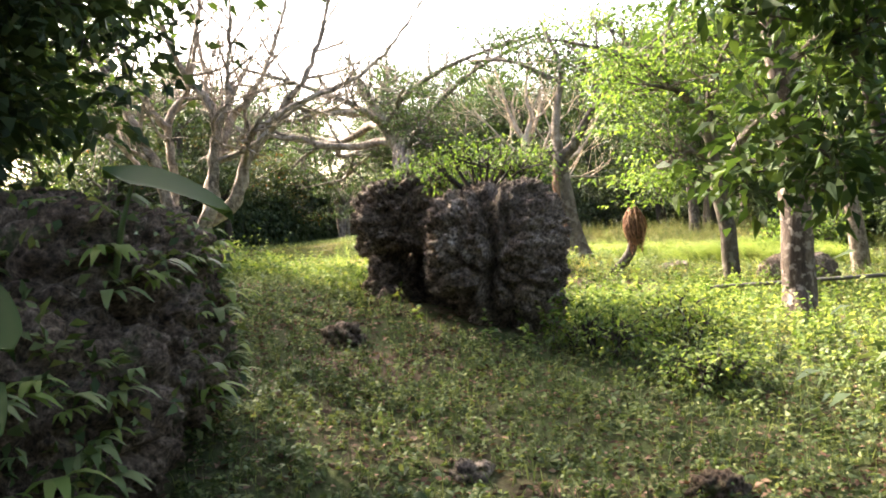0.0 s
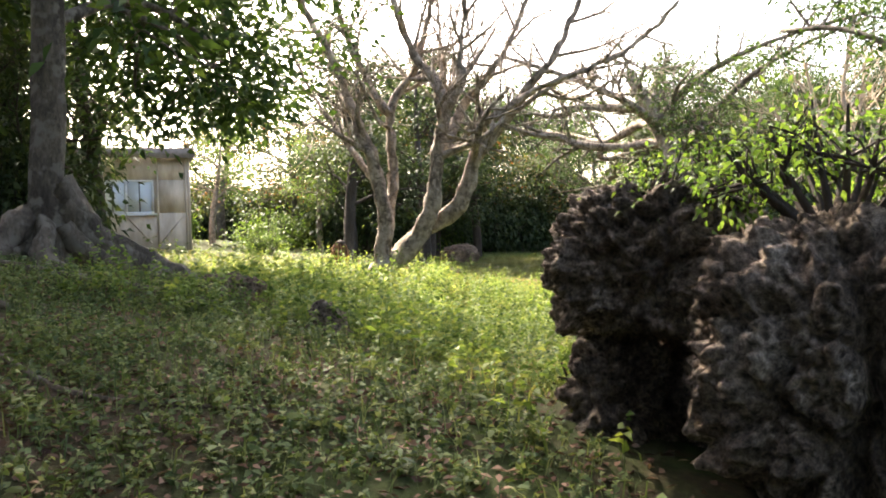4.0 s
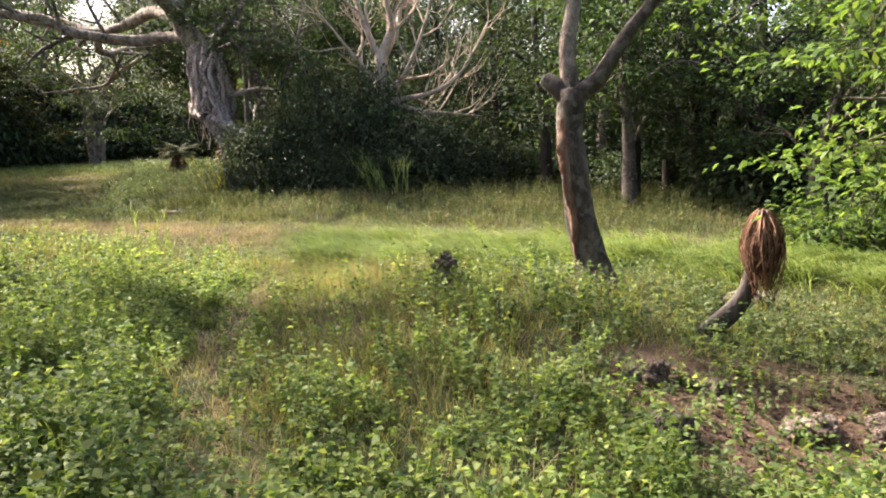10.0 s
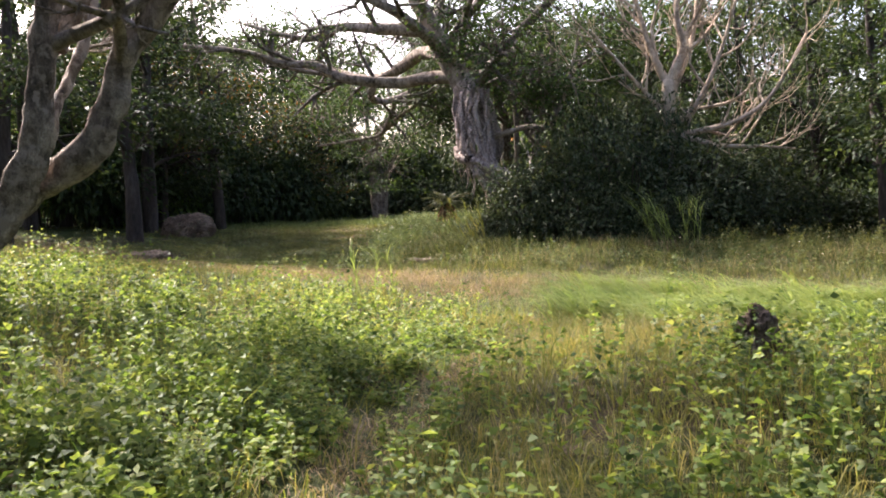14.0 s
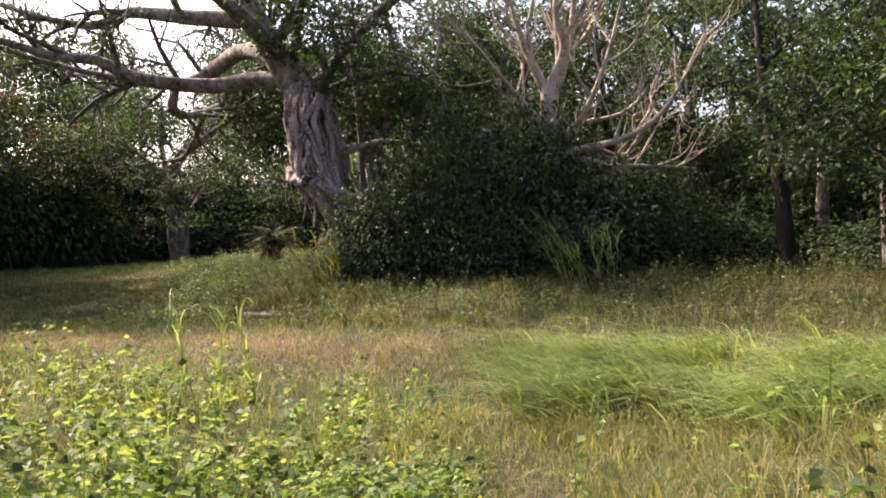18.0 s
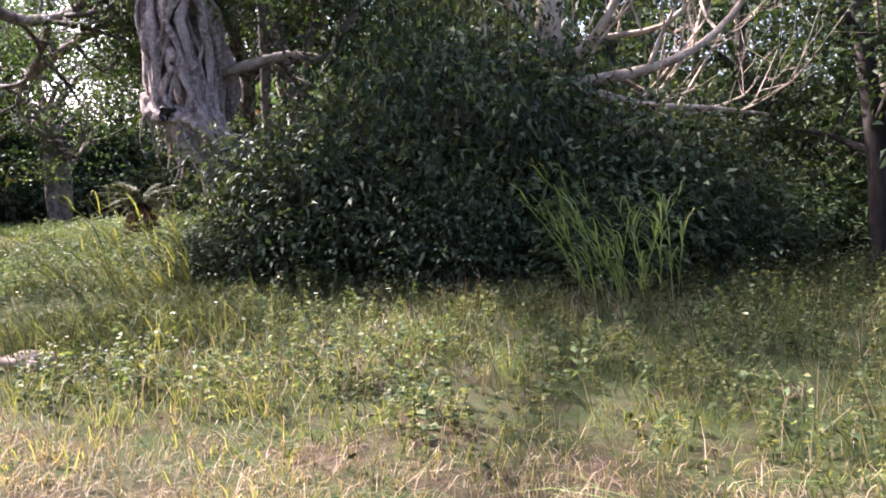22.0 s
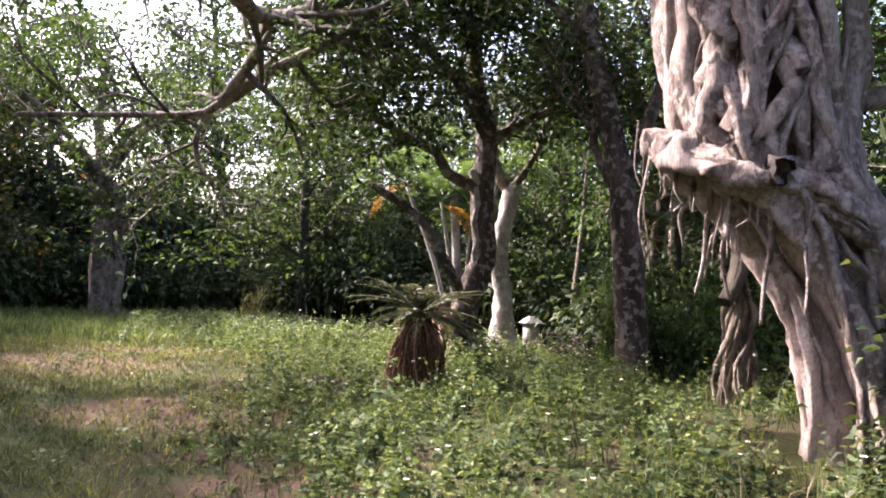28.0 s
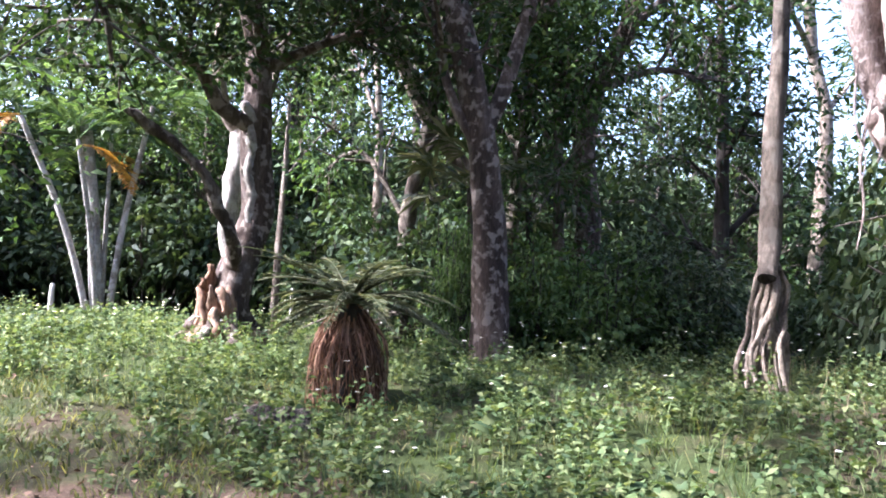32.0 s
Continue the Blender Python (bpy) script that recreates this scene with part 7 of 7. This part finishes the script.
g = Geo()
tufts(g, (-4.5, 15, 20, 37), 46, 8, lambda x, y: bank_top(x, y) * (0.4 + 0.6 * patchy(x, y, 0.9, 3)) * clear(x, y), 0.1, 0.28, 0.008, 0.09, (-0.15, 0), 0.45, 0.6)
p = strew((-4.5, 15, 20, 37), 60, lambda x, y: bank_top(x, y) * heap(x, y) * clear(x, y))
herbs(g, p, (0.12 + 0.22 * heap(p[:, 0], p[:, 1])) * (1 + 0.8 * smoothstep(1, 5, p[:, 0])), 13, 0.052, 0.025, leaves)
stuff("bank_grass", g, M_BANK, "tall rank grass on the bank", "grass")
g = Geo()
p = strew((-4.5, 15, 20, 37), 150, lambda x, y: bank_top(x, y) * patchy(x, y, 0.8, 8) ** 2 * clear(x, y))
blades(g, p, RNG.uniform(0.15, 0.42, len(p)), 0.005, RNG.normal(0, 0.75, (len(p), 2)))
stuff("dry_stalks", g, M_STRAW, "dry straw stalks among the weeds", "grass")


def meadow(x, y):
    return smoothstep(-5.2, -4.0, x - 0.05 * (y - 36) + 0.4 * np.sin(y * 0.9)) * smoothstep(26.8, 28.2, y + 0.5 * x) * (0.22 + 0.78 * smoothstep(30.5, 32.5, y + 0.3 * x))


g = Geo()
p = strew((-8, 12, 21, 48), 115, lambda x, y: meadow(x, y) * np.clip(0.12 + 1.5 * heap(x, y), 0, 1) * np.clip(1.2 - off_line(x, y) / 9, 0.2, 1) * clear(x, y))
tufts(g, (-8, 8, 28, 46), 34, 6, lambda x, y: meadow(x, y) * np.clip(1.2 - off_line(x, y) / 9, 0.15, 1) * clear(x, y), 0.08, 0.24, 0.007)
herbs(g, p, (0.08 + 0.36 * heap(p[:, 0], p[:, 1])) * (1 - 0.5 * np.exp(-((off_line(p[:, 0], p[:, 1]) / 0.5) ** 2))), 11, 0.062, 0.036, leaves)
p = strew((-5, 3, 30, 41), 7, lambda x, y: meadow(x, y) * smoothstep(0.45, 0.75, heap(x, y)) * np.clip(1.2 - off_line(x, y) / 7, 0.1, 1) * clear(x, y))
herbs(g, p, 0.4 * low(p), 14, 0.12, 0.07)
p = strew((-13, -4, 29, 47), 18, lambda x, y: patchy(x, y, 0.6, 13) ** 2)
herbs(g, p, 0.1, 8, 0.06, 0.03)
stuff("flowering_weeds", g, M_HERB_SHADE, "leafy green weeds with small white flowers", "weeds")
g = Geo()
p = strew((-6, 13, 22, 45), 5.5, lambda x, y: meadow(x, y) * patchy(x, y, 0.7, 4) * clear(x, y))
at = np.repeat(p + np.stack([np.zeros(len(p)), np.zeros(len(p)), RNG.uniform(0.3, 0.55, len(p))], 1), 5, 0)
az = np.tile(np.arange(5) * 1.257, len(p))
leaves(g, at, np.stack([np.cos(az), np.sin(az), np.full(len(az), 0.15)], 1), np.full(len(az), 0.019), 0.014, 0.0)
stuff("white_flowers", g, M_PETAL, "scattered small white daisy flowers", "flowers")


def reed(name, x, y, n, h, label, lean=(-0.3, 0.0), mat=M_GRASS_LUSH):
    """Cane-like grass: leaning stalks with long arching blades."""
    t = thing(name, label, "reed grass", "reed tufts")
    z = float(lie(x, y))
    for k in range(n):
        g = Geo()
        b = np.array([x + RNG.normal(0, 0.16), y + RNG.normal(0, 0.16), z - 0.03])
        w = np.array([RNG.normal(lean[0], 0.24), RNG.normal(lean[1], 0.24)])
        hh = h * RNG.uniform(0.65, 1.05)
        u = np.linspace(0, 1, 6)
        line = b + np.stack([w[0] * hh * u**1.5, w[1] * hh * u**1.5, hh * (u - 0.1 * u * u)], 1)
        tube(g, line, [0.005, 0.003], 4, hh / 5, 0.0, False)
        m = 12
        s = RNG.uniform(0.15, 1.0, m)
        p = np.stack([np.interp(s, u, line[:, c]) for c in range(3)], 1)
        az = RNG.uniform(0, 6.28, m)
        arcs(g, p, RNG.uniform(0.35, 0.7, m), 0.014, np.stack([np.cos(az) * 0.55 + lean[0] * 1.4, np.sin(az) * 0.55 + lean[1]], 1), 1.5)
        part("cane", g, mat, t)


reed("reed_tuft", 2.4, 29.9, 12, 1.45, "tall green reed grass blowing in the wind", (-0.5, 0))
reed("reed_tuft", 2.9, 30.2, 7, 1.3, "tall green reed grass blowing in the wind", (-0.15, 0))
g = Geo()
p = np.stack([RNG.normal(-2.0, 0.7, 1200), RNG.normal(30.3, 0.45, 1200)], 1)
p = np.concatenate([p, lie(p[:, 0], p[:, 1])[:, None]], 1)
arcs(g, p, RNG.uniform(0.35, 1.05, len(p)), 0.011, RNG.normal(0, 0.38, (len(p), 2)) + [-0.22, -0.05], 1.2)
stuff("tall_grass", g, M_BANK, "mound of tall yellow-green grass leaning in the wind", "grass")
reed("reed_tuft", -2.0, 30.3, 9, 1.1, "tall green reed grass blowing in the wind", (-0.5, 0.05), M_BANK)
reed("reed_tuft", -1.4, 30.7, 12, 1.35, "tall green reed grass blowing in the wind", (-0.45, 0.05), M_GRASS)
reed("reed_tuft", -2.7, 23.3, 4, 1.2, "tall green reed grass with pale seed heads", (-0.2, 0))
reed("reed_tuft", -3.6, 48.5, 14, 0.9, "yellow reeds at the foot of the wood", (0.2, 0), M_GRASS_DRY)


# ---- plants on the rocks ----
def rock_fern(x, y, z, n, size, az0, label, mat=M_HERB_SHADE, group="rock ferns"):
    g = Geo()
    for k in range(n):
        a = az0 + RNG.uniform(-1.3, 1.3)
        u = np.linspace(0, 1, 5)
        ln = size * RNG.uniform(0.6, 1.1)
        line = np.array([x, y, z]) + np.stack([np.cos(a) * ln * u * 0.7, np.sin(a) * ln * u * 0.7, ln * (0.55 * u - 0.7 * u * u)], 1)
        side = np.array([-math.sin(a), math.cos(a), 0]) * ln * 0.09
        w = np.sin(np.pi * (u * 0.9 + 0.08))[:, None]
        v = np.concatenate([line - side * w, line + side * w])
        i = np.arange(4)
        g.add(v, np.stack([i, i + 1, i + 6, i + 5], 1))
    tagged(part("fern", g, mat), label, "fern", group)


spots, creep = [], []
for v, c in OUTCROP:
    d = unit(v - c)
    ok = (v[:, 0] > -4.6) & (v[:, 2] > 0.3) & (v[:, 2] < 1.95) & ((d[:, 0] > 0.55) | (d[:, 1] < -0.45) | (d[:, 2] > 0.75))
    pick = np.flatnonzero(ok)
    for e, q in OUTCROP:
        if q is not c:
            lo, hi = e.min(0) + 0.08, e.max(0) - 0.08
            pick = pick[~np.all((v[pick] > lo) & (v[pick] < hi), axis=1)]
    for k in RNG.choice(pick, 85, replace=False):
        spots.append((v[k], d[k]))
    for k in RNG.choice(pick, 700):
        creep.append((v[k], d[k]))
for p, d in spots:
    top = d[2] > 0.7
    rock_fern(p[0] + 0.02 * d[0], p[1] + 0.02 * d[1], p[2], 7 if top else 5, RNG.uniform(0.12, 0.34), math.atan2(d[1] - 0.3, d[0] + 0.2) if not top else RNG.uniform(0, 6.28), "strap-leaved green fern growing from the rock", M_HERB if RNG.uniform() < 0.5 else M_HERB_SHADE)


g = Geo()
at, out = np.array([p for p, d in creep]), np.array([d for p, d in creep])
leaves(g, at + out * 0.01, out * 0.7 + RNG.normal(0, 0.6, at.shape) + [0, 0, -0.2], np.full(len(at), 0.075), 0.042, 0.25)
stuff("creeping_plants", g, M_HERB_SHADE, "small creeping leaves over the rock outcrop", "creeper")


def giant_leaf(x, y, z, az, size, h, tilt=0.0):
    t = thing("taro_plant", "broad dark elephant-ear leaf on a stalk", "plant")
    st, lf = Geo(), Geo()
    base, top = np.array([x, y, z]), np.array([x + math.cos(az) * 0.12, y + math.sin(az) * 0.12, z + h])
    tube(st, [base, (base + top) / 2 + [0, 0, 0.04], top], [0.016, 0.012, 0.008], 6, 0.08, 0)
    part("stalk", st, M_HERB_SHADE, t, "", True)
    u = np.linspace(-0.28, 1, 12)
    d, s = np.array([math.cos(az), math.sin(az), 0]), np.array([-math.sin(az), math.cos(az), 0])
    w = np.where(u < 0, 0.32 * (u + 0.3) / 0.3, 0.36 * np.sqrt(np.clip(1 - u, 0, 1)) * (1 + 0.25 * u)) * size
    mid = top + d * (u * size)[:, None] + np.array([0, 0, 1.0]) * (0.06 * size - 0.2 * size * u - 0.34 * size * np.clip(u, 0, 1) ** 2)[:, None]
    v = np.concatenate([mid - s * w[:, None] + [0, 0, 0.05] - np.array([0, 0, tilt]) * w[:, None], mid, mid + s * w[:, None] + [0, 0, 0.05] + np.array([0, 0, 0.5 * tilt]) * w[:, None]])
    i = np.arange(11)
    lf.add(v, np.concatenate([np.stack([i, i + 1, i + 13, i + 12], 1), np.stack([i + 12, i + 13, i + 25, i + 24], 1)]))
    part("leaf_blade", lf, M_LEAF_MID, t, "", True)


giant_leaf(-1.36, 3.5, 1.3, 0.1, 0.42, 0.4, 0.45)
giant_leaf(-1.85, 3.0, 0.95, -0.6, 0.42, 0.32, 0.4)
giant_leaf(-1.6, 2.7, 0.75, -0.9, 0.3, 0.2)
top_plants = bush_mesh("rock_top_shrub", 0.75, 0.6, 16, 6, 0.065, 0.03, M_LEAF_BRIGHT, 0.12)
for k, (x, y, w, h) in enumerate(((0.45, 8.3, 0.7, 0.75), (-0.15, 8.9, 0.6, 0.6), (0.9, 8.7, 0.5, 0.6))):
    m = Matrix.LocRotScale((x, y, 1.72), Euler((0, 0, k * 2.0)), (w, w, h))
    o = top_plants if k == 0 else copy_thing(top_plants, m)
    o.matrix_basis = m
    tagged(o, "light green seedlings growing on the boulder top", "", "rock top shrubs")
foot = bush_mesh("foot_shrub", 0.45, 0.5, 12, 7, 0.075, 0.035, M_HERB, 0.12)
for k, (x, y, w, h) in enumerate(((1.35, 7.2, 0.8, 0.8), (2.0, 6.4, 0.8, 0.6), (-0.75, 10.3, 1.0, 1.3), (2.2, 8.2, 1.0, 1.0))):
    m = Matrix.LocRotScale((x, y, float(lie(x, y))), Euler((0, 0, k * 1.3)), (w, w, h))
    o = foot if k == 0 else copy_thing(foot, m)
    o.matrix_basis = m
    tagged(o, "small broad-leaved shrub at the boulder foot", "", "foot shrubs")

# ---- hill beyond ----
hill = Geo()
a = np.linspace(-0.4, 3.6, 60)
r = 420
z = 26 + 14 * np.sin(a * 3.1) + 6 * np.sin(a * 9.7)
v = np.concatenate([np.stack([r * np.cos(a), r * np.sin(a), np.full(60, -6.0)], 1), np.stack([r * 1.15 * np.cos(a), r * 1.15 * np.sin(a), z * 0.6], 1), np.stack([r * 1.4 * np.cos(a), r * 1.4 * np.sin(a), z], 1)])
i = np.arange(59)
hill.add(v, np.concatenate([np.stack([i, i + 1, i + 61, i + 60], 1), np.stack([i + 60, i + 61, i + 121, i + 120], 1)]))
# Blue haze of distance is put into the hill colour.
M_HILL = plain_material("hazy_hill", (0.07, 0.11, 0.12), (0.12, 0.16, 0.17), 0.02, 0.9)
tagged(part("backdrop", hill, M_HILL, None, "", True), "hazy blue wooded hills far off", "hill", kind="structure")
